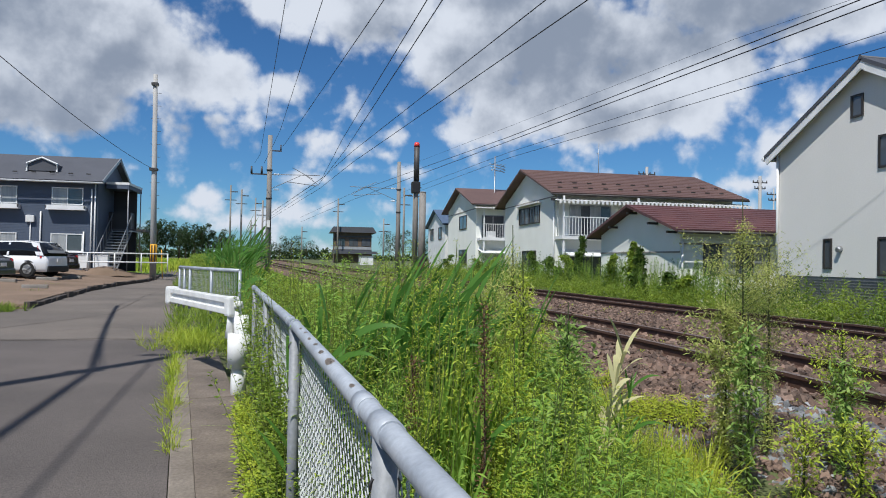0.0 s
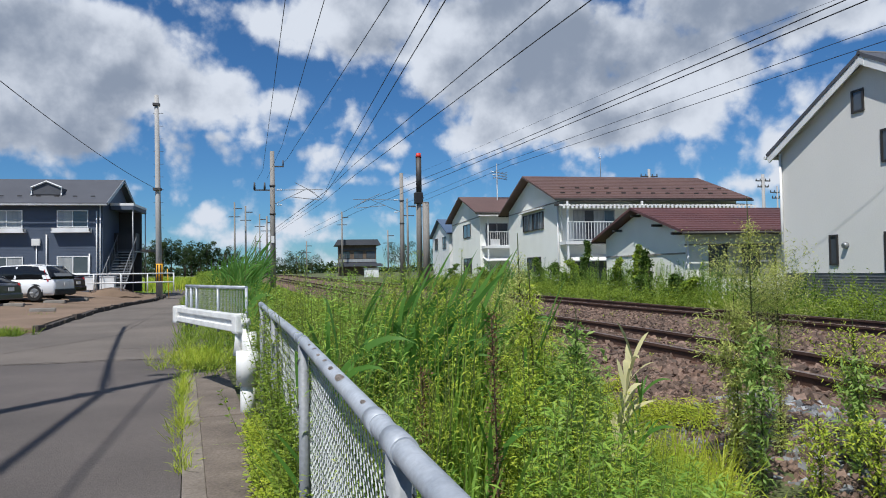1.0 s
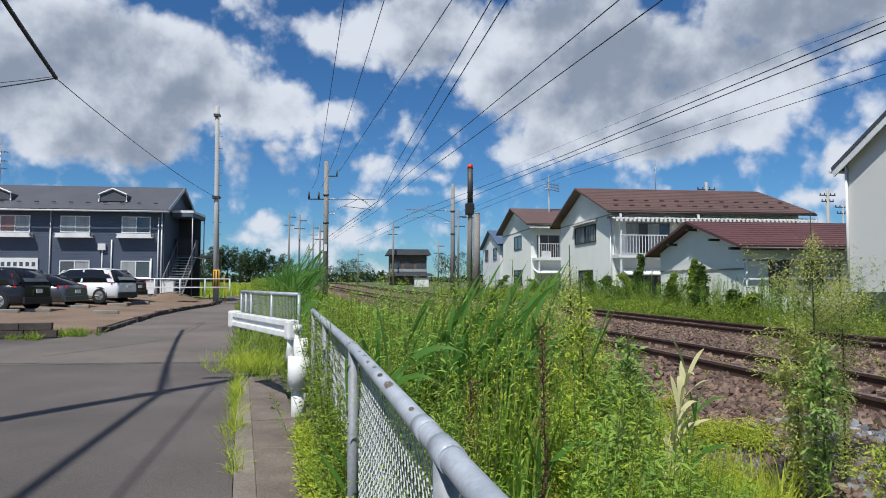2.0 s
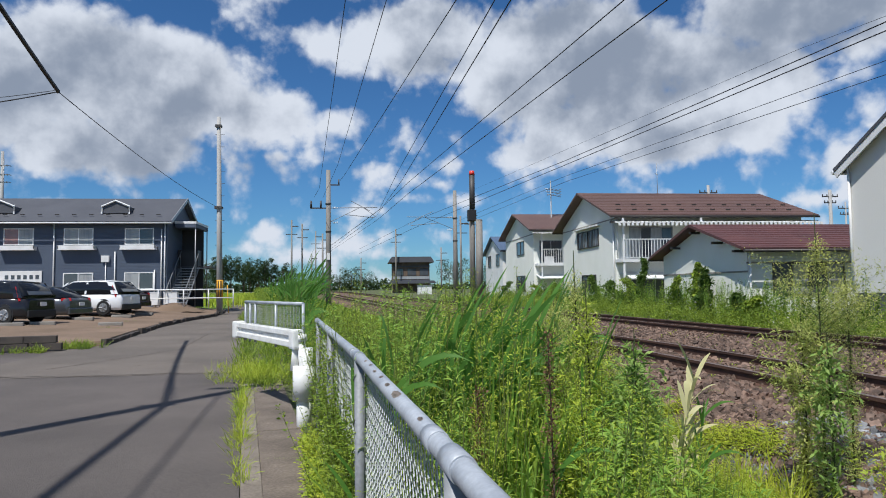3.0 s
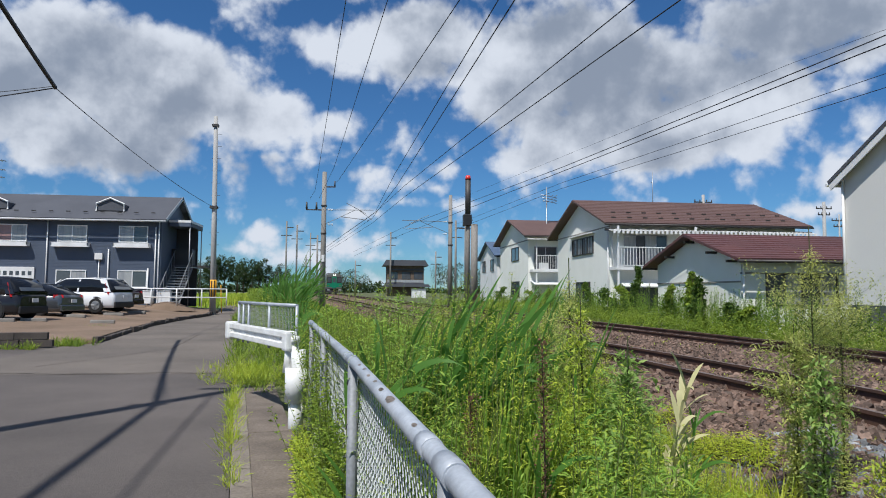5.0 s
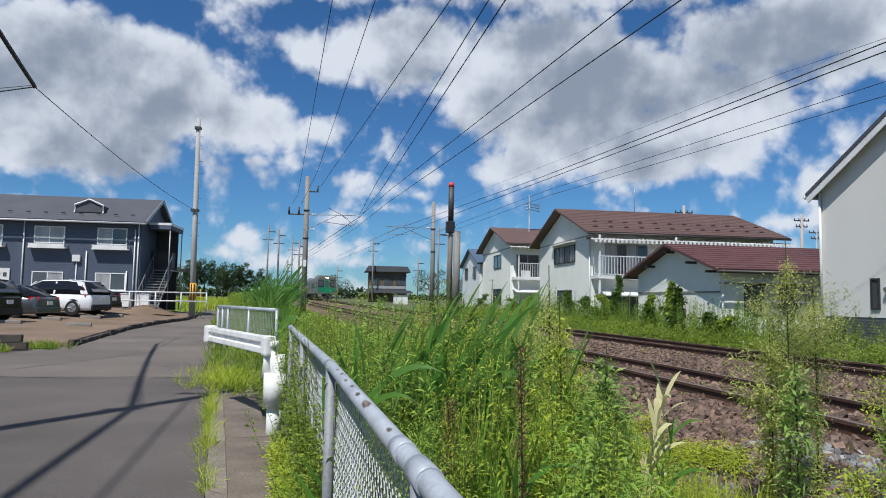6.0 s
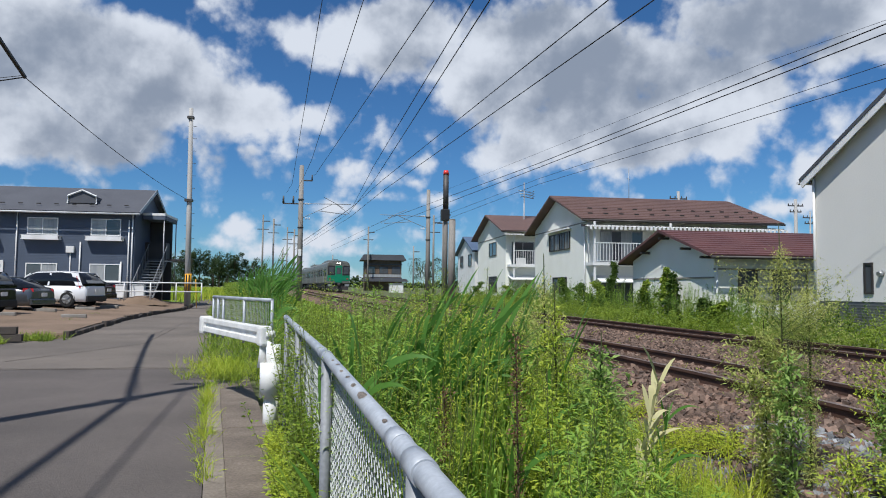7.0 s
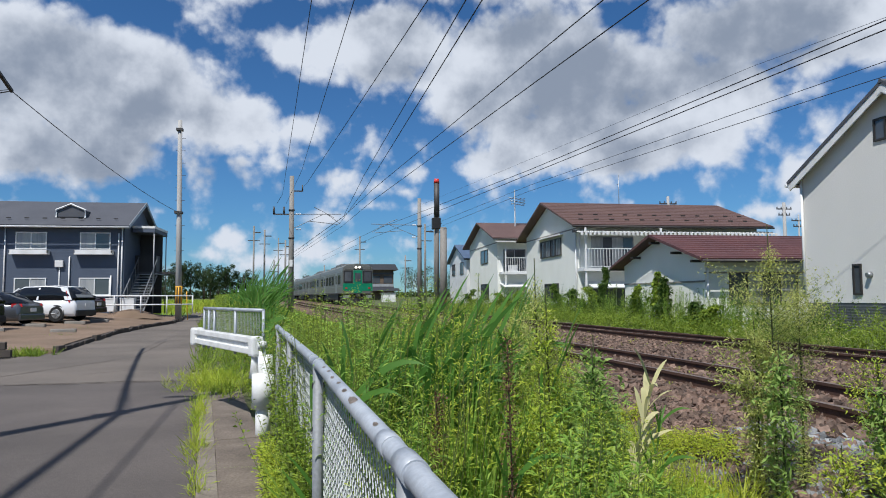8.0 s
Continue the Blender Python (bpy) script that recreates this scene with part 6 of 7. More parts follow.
def plant_verge():
    # by the fence, near: yellow-green fine-leaved weeds
    x, y, rng = scatter(1900, 0.7, 8.0, lambda y: FENCE_X(y) + 0.10, lambda y: np.full_like(y, 2.4), 11)
    h = cap(x, y) * (0.5 + 0.6 * rng.random(len(x)))
    h = h * clearing(x, y)
    # two tones in clumps, darker in the middle of the stand
    k = noise_at(x, y, 2.2) + 0.12 * rng.normal(0, 1, len(x)) - 0.22 * np.exp(-((x / y - 0.12) / 0.1) ** 2)
    for name, pick, m, seed in (("fine_weeds", k > 0.0, L_YELLOW, 12), ("dark_fine_weeds", k <= 0.0, L_WEED, 112)):
        hh = h[pick] * (1.05 if m is L_YELLOW else 0.93)
        weed_bed(name, x[pick], y[pick], hh, 205, (0.037, 0.2), m, "dense fine-leaved weeds by the fence", seed, 0.15, (-0.1, 0.95))
    x, y, rng = scatter(700, 1.2, 8.0, lambda y: FENCE_X(y) + 0.12, lambda y: np.full_like(y, 2.0), 13)
    h = cap(x, y) * (0.6 + 0.5 * rng.random(len(x)))
    h = h * clearing(x, y)
    weed_bed("leafy_weeds", x, y, h, 110, (0.085, 0.17), L_REED, "green leafy weeds between fence and track", 14, 0.12, (-0.1, 0.9))
    x, y, rng = scatter(900, -9.0, 0.9, lambda y: 0.75 - 0.02 * y, lambda y: np.full_like(y, 3.0), 65)
    h = np.interp(x, [0.7, 1.8, 3.0], [0.75, 0.5, 0.15]) * (0.5 + 0.6 * rng.random(len(x))) * np.interp(y, [-2, 0.9], [1.0, 0.6])
    weed_bed("rear_weeds", x, y, h, 50, (0.07, 0.25), L_YELLOW, "green weeds between fence and track", 66, 0.15, (-0.2, 0.8))
    # slender tall weeds that stand out of the rest
    x, y, rng = scatter(110, 3.2, 6.8, lambda y: 0.13 * y, lambda y: np.minimum(0.33 * y, 1.75), 61)
    h = (1.05 + 0.5 * rng.random(len(x))) * np.interp(x, [0.4, 1.3, 1.75], [1.0, 0.95, 0.75])
    weed_bed("tall_weeds", x, y, h, 150, (0.04, 0.22), L_YELLOW, "slender tall weeds with fine pale leaves", 62, 0.16, (0.2, 1.1), 0.07, 0.3)
    x, y, rng = scatter(130, 2.6, 6.5, lambda y: FENCE_X(y) + 0.1, lambda y: 0.2 * y, 63)
    h = (0.9 + 0.35 * rng.random(len(x)))
    weed_bed("feathery_weeds", x, y, h, 170, (0.034, 0.16), L_YELLOW, "feathery yellow-green weeds behind the fence", 64, 0.15, (0.3, 1.2), 0.08, 0.25)
    # low creeping growth towards the ballast
    x, y, rng = scatter(4200, 1.0, 9.5, lambda y: np.full_like(y, 1.2), lambda y: np.full_like(y, 3.5), 15)
    k = noise_at(x, y, 1.3)
    lim = np.interp(x, [1.2, 2.2, 2.7, 3.5], [-0.6, -0.3, -0.05, 0.2]) + np.where((y < 4.6) & (x > 2.2), 0.08, 0.0)
    keep = k > lim
    x, y = x[keep], y[keep]
    h = np.interp(x, [1.2, 2.2, 3.2], [0.4, 0.26, 0.13]) * (0.5 + 0.8 * rng.random(len(x)))
    weed_bed("low_weeds", x, y, h, 34, (0.045, 0.34), L_LIME, "low yellow-green weeds creeping over the stones", 16, 0.16, (-0.3, 0.4), 0.3)
    # further along the line
    x, y, rng = scatter(3400, 7.5, 30, lambda y: np.where(y < 11.5, -0.45 - 0.06 * (y - 8), ROAD_R(y) + 1.0), lambda y: 2.75 + bend(y), 17, 1.15)
    h = np.interp(y, [7.5, 12, 30], [1.0, 1.0, 1.15]) * (0.55 + 0.6 * rng.random(len(x)))
    h *= np.interp(x - bend(y), [-9, 1.4, 2.75], [1.0, 1.0, 0.35])
    h = np.maximum(h * (0.95 + 0.7 * noise_at(x, y, 0.6)), 0.15)
    h = np.minimum(h, np.where(x > -0.075 * y, VERGE_TOP(y), 9)) * (0.8 + 0.2 * rng.random(len(x)))
    weed_bed("verge_weeds", x, y, h, 36, (0.11, 0.26), L_WEED, "green weeds along the railway verge", 18, 0.2)
    x, y, rng = scatter(2300, 7.5, 30, lambda y: np.where(y < 11.5, -0.45 - 0.06 * (y - 8), ROAD_R(y) + 1.0), lambda y: 2.85 + bend(y), 19, 1.1)
    h = 1.25 * (0.5 + 0.6 * rng.random(len(x))) * np.interp(y, [7.5, 12, 30], [1.0, 0.9, 0.7]) * np.interp(x - bend(y), [-9, 1.4, 2.75], [1.0, 1.0, 0.4])
    h = h * (0.75 + 0.9 * noise_at(x, y, 0.8))
    h = np.minimum(np.maximum(h, 0.12), np.where(x > -0.075 * y, VERGE_TOP(y) * (0.75 + 0.25 * rng.random(len(x))), 9))
    weed_bed("pale_verge_weeds", x, y, h, 60, (0.062, 0.22), L_YELLOW, "mixed green weeds along the railway verge", 20, 0.2)
    x, y, rng = scatter(2600, 26, 92, lambda y: ROAD_R(y) + 1.2, lambda y: 2.6 + bend(y), 21, 1.0)
    h = 1.15 * (0.6 + 0.6 * rng.random(len(x)))
    h = np.where(x > -0.085 * y, 0.22 * h, h * 1.15)
    weed_bed("far_verge_weeds", x, y, h, 34, (0.26, 0.26), L_WEED, "tall green growth beside the line further off", 22, 0.4)
    # vines in the fence mesh
    r23 = np.random.default_rng(23)
    y = np.concatenate([r23.uniform(2.3, 3.6, 90), r23.uniform(3.5, 7.6, 620)])
    x = FENCE_X(y) + np.where(y > 3.5, -0.06, 0.08) + r23.normal(0, 0.06, len(y))
    x = np.maximum(x, 0.19 - 0.075 * y)
    h = np.interp(y, [2.3, 3.2, 3.9, 5.0, 7.6], [0.35, 0.6, 1.0, 1.3, 1.36]) * (0.35 + 0.68 * r23.random(len(y)))
    weed_bed("fence_vines", x, y, h, 85, (0.042, 0.5), L_WEED, "small-leaved vines climbing the fence mesh", 26, 0.08)
    y = np.random.default_rng(27).uniform(1.2, 3.4, 40)
    x = FENCE_X(y) - 0.03 + np.random.default_rng(28).normal(0, 0.03, len(y))
    weed_bed("fence_sprigs", x, y, 0.15 + 0.7 * np.random.default_rng(29).random(len(y)), 10, (0.035, 0.6), L_YELLOW, "sprigs poking through the fence mesh", 30, 0.06)
    # weeds on the strip between kerb and fence
    x, y, rng = scatter(330, 2.4, 7.2, lambda y: FENCE_X(y) - 0.16, lambda y: FENCE_X(y) + 0.0, 31)
    weed_bed("strip_weeds", x, y, 0.05 + 0.22 * rng.random(len(x)), 26, (0.045, 0.4), L_YELLOW, "small weeds on the bare strip by the fence", 32, 0.1)
    # far side of the tracks, before the houses
    x, y, rng = scatter(2700, 9, 62, lambda y: 11.5 + bend(y) * 0.75, lambda y: 13.3 + 0 * y, 33)
    h = (0.35 + 0.75 * rng.random(len(x))) * np.interp(x, [8, 11.4, 12.8], [0.35, 0.6, 1.15])
    weed_bed("house_weeds", x, y, h, 40, (0.13, 0.24), L_WEED, "green weeds before the houses", 34, 0.2, (0.2, 1.2))
    x, y, rng = scatter(260, 15, 50, lambda y: np.full_like(y, 11.9), lambda y: np.full_like(y, 13.1), 35)
    weed_bed("tall_house_weeds", x, y, 0.7 + 1.1 * rng.random(len(x)), 70, (0.13, 0.24), L_DARK, "taller dark green weeds by the house walls", 36, 0.16, (0.4, 1.3), 0.05)
    x, y, rng = scatter(330, 17, 46, lambda y: np.full_like(y, 12.0), lambda y: np.full_like(y, 12.95), 135)
    weed_bed("upright_house_weeds", x, y, 0.9 + 0.65 * rng.random(len(x)), 100, (0.1, 0.2), L_REED, "upright leafy weeds in a row before the houses", 136, 0.12, (0.5, 1.3), 0.04)
    # weeds between the rails and on the near shoulder
    x, y, rng = scatter(420, 4, 40, lambda y: 3.3 + bend(y), lambda y: 11.6 + bend(y), 37)
    weed_bed("track_weeds", x, y, 0.06 + 0.16 * rng.random(len(x)) ** 2, 16, (0.05, 0.3), L_YELLOW, "sparse small weeds in the track bed", 38, 0.1, (0, 1.2), 0.2)


def noise_at(x, y, s):
    return np.array([noise.noise((a * s, b * s, 3.7)) for a, b in zip(x, y)])


def grass_patch(name, x, y, hmin, hmax, per, width, material, label, seed, lean=0.5):
    """Tufts of grass blades as one body of stuff."""
    rng = np.random.default_rng(seed)
    n = len(x) * per
    bx, by = np.repeat(x, per) + rng.normal(0, 0.03, n), np.repeat(y, per) + rng.normal(0, 0.03, n)
    base = np.stack([bx, by, land(bx, by) - 0.02], -1)
    way = np.stack([rng.normal(0, lean, n), rng.normal(0, lean, n), np.ones(n)], -1)
    v, f = strips_mesh(base, way, rng.uniform(hmin, hmax, n), np.full(n, width) * rng.uniform(0.6, 1.3, n), rng.uniform(0.05, 0.5, n), 3, rng)
    return tagged(fast_mesh(name, v, f, material), label, "grass", kind="stuff")


def plant_grass():
    r = np.random.default_rng(41)
    y = np.concatenate([r.normal(6.2, 0.3, 14), r.normal(7.6, 0.5, 34), r.normal(10.0, 0.9, 80)])
    x = ROAD_R(y) + r.normal(0.0, 0.04, len(y))
    grass_patch("kerb_grass", x, y, 0.08, 0.3, 9, 0.006, L_YELLOW, "dry yellow-green grass tufts along the kerb", 42)
    y = r.normal(13.2, 1.0, 260)
    x = ROAD_R(y) + 0.3 + r.normal(0, 0.32, 260)
    grass_patch("roadside_grass", x, y, 0.12, 0.38, 9, 0.008, L_YELLOW, "green grass spilling on the asphalt edge", 43)
    y = r.uniform(14.5, 44, 700)
    x = ROAD_R(y) + r.uniform(-0.2, 1.3, 700)
    grass_patch("lane_grass", x, y, 0.15, 0.5, 8, 0.014, L_WEED, "grass along the lane", 44)
    y = r.uniform(1.0, 7.5, 600)
    x = r.uniform(0.5, 1.9, 600)
    grass_patch("verge_grass", x, y, 0.25, 0.7, 9, 0.008, L_WEED, "long green grass among the weeds", 45, 0.4)
    y = r.uniform(6.8, 16, 620)
    x = r.uniform(-0.06, 0.24, 620) * y
    keep = x < 2.5 + bend(y)
    grass_patch("meadow_grass", x[keep], y[keep], 0.35, 0.95, 8, 0.011, L_WEED, "long green grass beside the track", 52, 0.3)
    # dense stand of narrow upright blades
    y = r.normal(4.0, 0.42, 120)
    x = y * r.uniform(0.165, 0.262, 120)
    grass_patch("blade_stand", x, y, 0.7, 1.45, 9, 0.026, L_REED, "stand of tall narrow green blades", 49, 0.14)
    y = r.normal(4.6, 0.5, 26)
    x = 0.12 + r.normal(0, 0.15, 26)
    grass_patch("blade_tuft", x, y, 0.8, 1.4, 5, 0.02, L_REED, "tall green blades by the fence", 51, 0.2)
    x = np.concatenate([r.normal(-8.1, 0.28, 60), r.uniform(-12, -8.4, 60), r.normal(-10.6, 0.25, 22), r.normal(-9.6, 0.3, 14)])
    y = np.concatenate([r.normal(20.2, 0.25, 60), 19.0 + r.normal(0, 0.12, 60), r.normal(31.5, 0.3, 22), r.normal(27.0, 0.3, 14)])
    grass_patch("lot_grass", x, y, 0.15, 0.42, 12, 0.014, L_WEED, "grass tufts by the low block wall", 46)
    y = r.uniform(1.0, 6.0, 330)
    x = r.uniform(1.7, 2.7, 330)
    grass_patch("shoulder_grass", x, y, 0.1, 0.32, 7, 0.006, L_YELLOW, "fine yellowish grass on the stones", 47, 0.8)
    r2 = np.random.default_rng(48)
    x, y = r2.uniform(-60, -10.5, 3500), r2.uniform(52, 130, 3500)
    b = np.stack([x, y, land(x, y)], -1)
    n = 3500 * 5
    base = np.repeat(b, 5, 0) + np.concatenate([r2.normal(0, 0.5, (n, 2)), np.zeros((n, 1))], 1)
    v, f = strips_mesh(base, np.stack([r2.normal(0, .3, n), r2.normal(0, .3, n), np.ones(n)], -1), r2.uniform(0.5, 0.9, n), np.full(n, 0.12), r2.uniform(0, .3, n), 2, r2)
    tagged(fast_mesh("field_crop", v, f, L_YELLOW), "bright green crop in the field beyond the lane", "crop", kind="stuff")
    y = r.uniform(2.0, 4.4, 620)
    x = y * r.uniform(0.30, 0.66, 620)
    grass_patch("arching_grass", x, y, 0.25, 0.62, 7, 0.008, L_LIME, "pale arching grass among the weeds", 53, 0.4)


plant_verge()
plant_grass()
sheet = strip("field", lambda y: -140.0, lambda y: -10.0 - 0.16 * (y - 50), [50, 60, 80, 100, 120, 140], 0.03, M_FIELD, 8)
tagged(sheet, "bright green crop field beyond the apartment block", "field", kind="structure")


def build_reed(seed, height, label, blades, lean, material=None, length=(0.42, 0.72), width=0.036, steep=(0.95, 1.35)):
    """One reed: a cane and long arching blades."""
    rng = np.random.default_rng(seed)
    r = thing("reed", pose(0, 0, 0), label, "reed", "reeds by the fence")
    top = Vector((lean[0], lean[1], height))
    mid = Vector((lean[0] * 0.35, lean[1] * 0.35, height * 0.55))
    part("cane", tube(bmesh.new(), [(0, 0, -0.05), mid, top], 0.008, 0.003, 6), M_BARK if material is None else material, r)
    for k in range(blades):
        s = 0.25 + 0.75 * (k + 0.5) / blades
        p = Vector((0, 0, 0)).lerp(mid, min(1, s / 0.55)) if s < 0.55 else mid.lerp(top, (s - 0.55) / 0.45)
        az = k * 2.6 + rng.uniform(-0.5, 0.5)
        el = rng.uniform(*steep)
        w = np.array([[math.cos(az) * math.cos(el) + lean[0] * 1.5, math.sin(az) * math.cos(el) + lean[1] * 0.5, math.sin(el)]])
        v, f = strips_mesh(np.array([list(p)]), w, np.array([rng.uniform(*length)]), np.array([width * rng.uniform(0.75, 1.2)]), np.array([rng.uniform(0.15, 0.6)]), 6, rng)
        b = fast_mesh("blade", v, f, material or L_CANE, True)
        b.parent = r
    return r


def plant_reeds():
    rng = random.Random(60)
    label = "tall green reed with long arching blades"
    kinds = [build_reed(s, h, label, n, ln) for s, h, n, ln in ((61, 1.2, 10, (0.25, 0.05)), (62, 1.1, 9, (0.10, -0.05)), (63, 1.12, 12, (0.5, 0.12)), (64, 1.0, 8, (-0.10, 0.08)))]
    first = {0: (0.28, 4.0), 1: (-0.02, 3.42), 2: (0.12, 4.2), 3: (0.95, 4.7)}
    for i, k in enumerate(kinds):
        x, y = first[i]
        k.matrix_basis = pose(x, y, float(land(x, y)), 0, 0, 0)
    spots = [(0.02, 3.5, 1, 1.1), (0.10, 4.35, 2, 1.05), (0.22, 4.3, 2, 0.95), (0.30, 4.1, 2, 0.8), (0.35, 4.6, 2, 1.0), (0.55, 4.9, 0, 1.05), (0.7, 5.3, 1, 1.1), (0.98, 4.4, 1, 1.0), (1.05, 4.9, 3, 1.1), (1.2, 5.2, 0, 1.0), (1.15, 4.5, 1, 1.05),
             (0.85, 5.6, 3, 1.15), (1.35, 5.0, 1, 1.0), (0.0, 5.0, 1, 1.0), (-0.1, 5.8, 2, 1.0), (1.65, 3.4, 1, 0.6), (0.75, 3.0, 1, 0.75), (1.05, 3.75, 0, 0.9), (2.3, 4.6, 1, 0.6)]
    spots += [(rng.uniform(0.06, 0.24) * y, y, rng.choice((0, 0, 1, 1, 3)), rng.uniform(0.9, 1.08)) for y in (rng.uniform(3.9, 6.0) for _ in range(16))]
    spots += [(rng.uniform(-0.02, 0.15) * y, y, rng.choice((0, 2, 2)), rng.uniform(0.88, 1.06)) for y in (rng.uniform(3.6, 4.8) for _ in range(18))]
    spots += [(rng.uniform(-0.10, -0.08) * y, y, rng.randrange(4), rng.uniform(0.9, 1.15)) for y in (rng.uniform(10, 17) for _ in range(18))]
    spots += [(float(ROAD_R(y)) + rng.uniform(1.2, 0.078 * y), y, rng.randrange(4), rng.uniform(1.3, 1.75)) for y in (rng.uniform(20, 36) for _ in range(80))]
    for x, y, k, s in spots:
        ob = copy_thing(kinds[k], pose(0, 0, 0))
        ob.matrix_basis = pose(x, y, float(land(x, y)), 0, 0, rng.uniform(-30, 30)) @ Matrix.Scale(s, 4)
    d = build_reed(71, 1.0, "bleached dry reed with straw-coloured blades", 24, (0.16, 0.02), L_DRY, (0.22, 0.4), 0.04)
    d.matrix_basis = pose(1.6, 3.5, 0.1)
    d = build_reed(72, 0.85, "short bleached dry reed", 14, (0.1, -0.05), L_DRY, (0.18, 0.32), 0.034)
    d.matrix_basis = pose(1.54, 3.42, 0.1)
    # clump that leans over to the track, dark long blades
    label = "tall dark green reed leaning towards the track"
    for k, (x, y, h, lx) in enumerate(((0.02, 3.75, 1.2, 0.42), (0.05, 3.85, 1.12, 0.36), (0.10, 3.7, 1.05, 0.4), (0.13, 3.95, 1.15, 0.48), (0.0, 4.1, 1.0, 0.3), (0.20, 3.6, 0.95, 0.35), (0.50, 3.6, 1.1, 0.06), (0.66, 3.7, 1.15, -0.05))):
        e = build_reed(200 + k, h, label, 13, (lx, 0.05), None, (0.35, 0.62), 0.03)
        e.matrix_basis = pose(x, y, 0.05)
    # broad blade before the fence joint
    e = build_reed(220, 1.0, "tall broad-bladed reed beside the fence joint", 4, (-0.03, 0.0), None, (0.45, 0.66), 0.05, (1.36, 1.54))
    e.matrix_basis = pose(-0.045, 3.6, 0.0)


plant_reeds()


def build_dock(x, y, h, seed):
    """A dead dock stalk with brown seed clusters."""
    t = thing("dead_stalk", pose(x, y, float(land(x, y))), "dead brown weed stalk with seed clusters", "weed")
    part("stalk", tube(bmesh.new(), [(0, 0, -0.05), (0.01, 0, h * 0.5), (0, 0.02, h)], 0.006, 0.003, 5), M_TRUNK, t)
    rng = np.random.default_rng(seed)
    n = 1500
    u = rng.uniform(0.2, 1.0, n)
    az, el = rng.uniform(0, math.tau, n), rng.uniform(-0.2, 1.3, n)
    way = np.stack([np.cos(az) * np.cos(el), np.sin(az) * np.cos(el), np.sin(el)], -1)
    base = np.stack([0 * u, 0 * u, u * h], -1) + way * rng.uniform(0, 0.045, (n, 1))
    ob = leaves_mesh("seed_head", base, way, rng.uniform(0.008, 0.02, n), rng.uniform(0.006, 0.012, n), 0.1, L_BROWN)
    ob.parent = t


build_dock(0.80, 2.95, 1.34, 81)
build_dock(0.50, 3.1, 1.1, 82)
build_dock(1.55, 9.0, 1.5, 83)
build_dock(1.9, 10.5, 1.5, 84)


def build_shrub(x, y, h, width, seed, label, nleaf, leaf, material, low=0.25, peak=0.68, span=0.22):
    """An airy shrub: main stem, many rising twigs, small leaves."""
    rng = np.random.default_rng(seed)
    s = thing("shrub", pose(x, y, float(land(x, y)) - 0.03), label, "shrub", "shrubs by the track")
    bm = bmesh.new()
    tube(bm, [(0, 0, 0), (0.02, 0.01, h * 0.5), (0.0, 0.0, h)], 0.009, 0.003, 6)
    part("main_stem", bm, M_GREENSTEM, s)
    B, W, tw0, tw1 = [], [], [], []
    for k in range(90):
        u = 0.05 + 0.92 * (k + rng.random()) / 90
        az = k * 2.4 + rng.normal(0, 0.4)
        reach = width * (0.35 + 0.9 * math.sin(math.pi * min(1, u * 1.05)) ** 0.8) * rng.uniform(0.5, 1.1) * (low + 1.0 * math.exp(-((u - peak) / span) ** 2))
        p0 = np.array([0, 0, u * h * 0.93])
        p1 = p0 + np.array([math.cos(az) * reach, math.sin(az) * reach, reach * rng.uniform(0.35, 0.95)])
        tw0.append(p0), tw1.append(p1)
        n = int(0.85 * nleaf * (0.35 + reach / width))
        f = rng.uniform(0.15, 1.08, n)[:, None]
        pos = p0 + (p1 - p0) * f + rng.normal(0, 0.028, (n, 3))
        d = unit(rng.normal(0, 1, (n, 3)) + np.array([math.cos(az), math.sin(az), 0.6]))
        B.append(pos), W.append(d)
    B, W = np.concatenate(B), np.concatenate(W)
    st = stems("twig_work", np.array(tw0), np.array(tw1), np.full(90, 0.0028), M_GREENSTEM)
    st.parent = s
    n = len(B)
    lv = leaves_mesh("leaves", B, W, rng.uniform(0.6, 1.3, n) * leaf, rng.uniform(0.7, 1.2, n) * leaf * 0.3, 0.2, material)
    lv.parent = s
    return s


build_shrub(2.98, 4.2, 1.93, 0.34, 91, "tall airy yellow-green shrub beside the ballast", 150, 0.024, L_SHRUB, 0.1, 0.72, 0.15)
build_shrub(3.3, 4.35, 1.55, 0.36, 92, "airy pale green shrub beside the ballast", 130, 0.024, L_SHRUB, 0.1, 0.76, 0.15)
build_shrub(2.92, 4.3, 1.3, 0.2, 93, "airy pale green shrub beside the ballast", 50, 0.045, L_SHRUB)
build_shrub(2.78, 3.85, 1.2, 0.10, 94, "slim dark green weed over the grey stones", 15, 0.062, L_SAGE)
build_shrub(2.9, 3.5, 0.6, 0.16, 105, "low airy weed over the grey stones", 14, 0.04, L_YELLOW)
build_shrub(3.25, 3.45, 0.5, 0.16, 106, "low airy weed over the grey stones", 14, 0.04, L_YELLOW)
build_shrub(3.52, 3.9, 1.0, 0.24, 95, "low airy weed over the grey stones", 24, 0.036, L_YELLOW)
build_shrub(3.4, 3.75, 0.85, 0.09, 107, "slim dark green weed over the grey stones", 12, 0.055, L_SAGE)
build_shrub(1.85, 6.6, 1.45, 0.2, 97, "slender green weed by the track", 40, 0.045, L_SHRUB)
build_shrub(2.05, 7.2, 1.5, 0.22, 98, "slender green weed by the track", 40, 0.045, L_SHRUB)
build_shrub(1.46, 3.62, 1.25, 0.13, 99, "slender grey-green weed among the grass", 17, 0.065, L_SAGE)
build_shrub(1.62, 4.0, 1.3, 0.13, 101, "slender grey-green weed among the grass", 17, 0.065, L_SAGE)
build_shrub(1.27, 3.85, 1.6, 0.14, 102, "slender yellow-green weed among the grass", 30, 0.036, L_YELLOW)
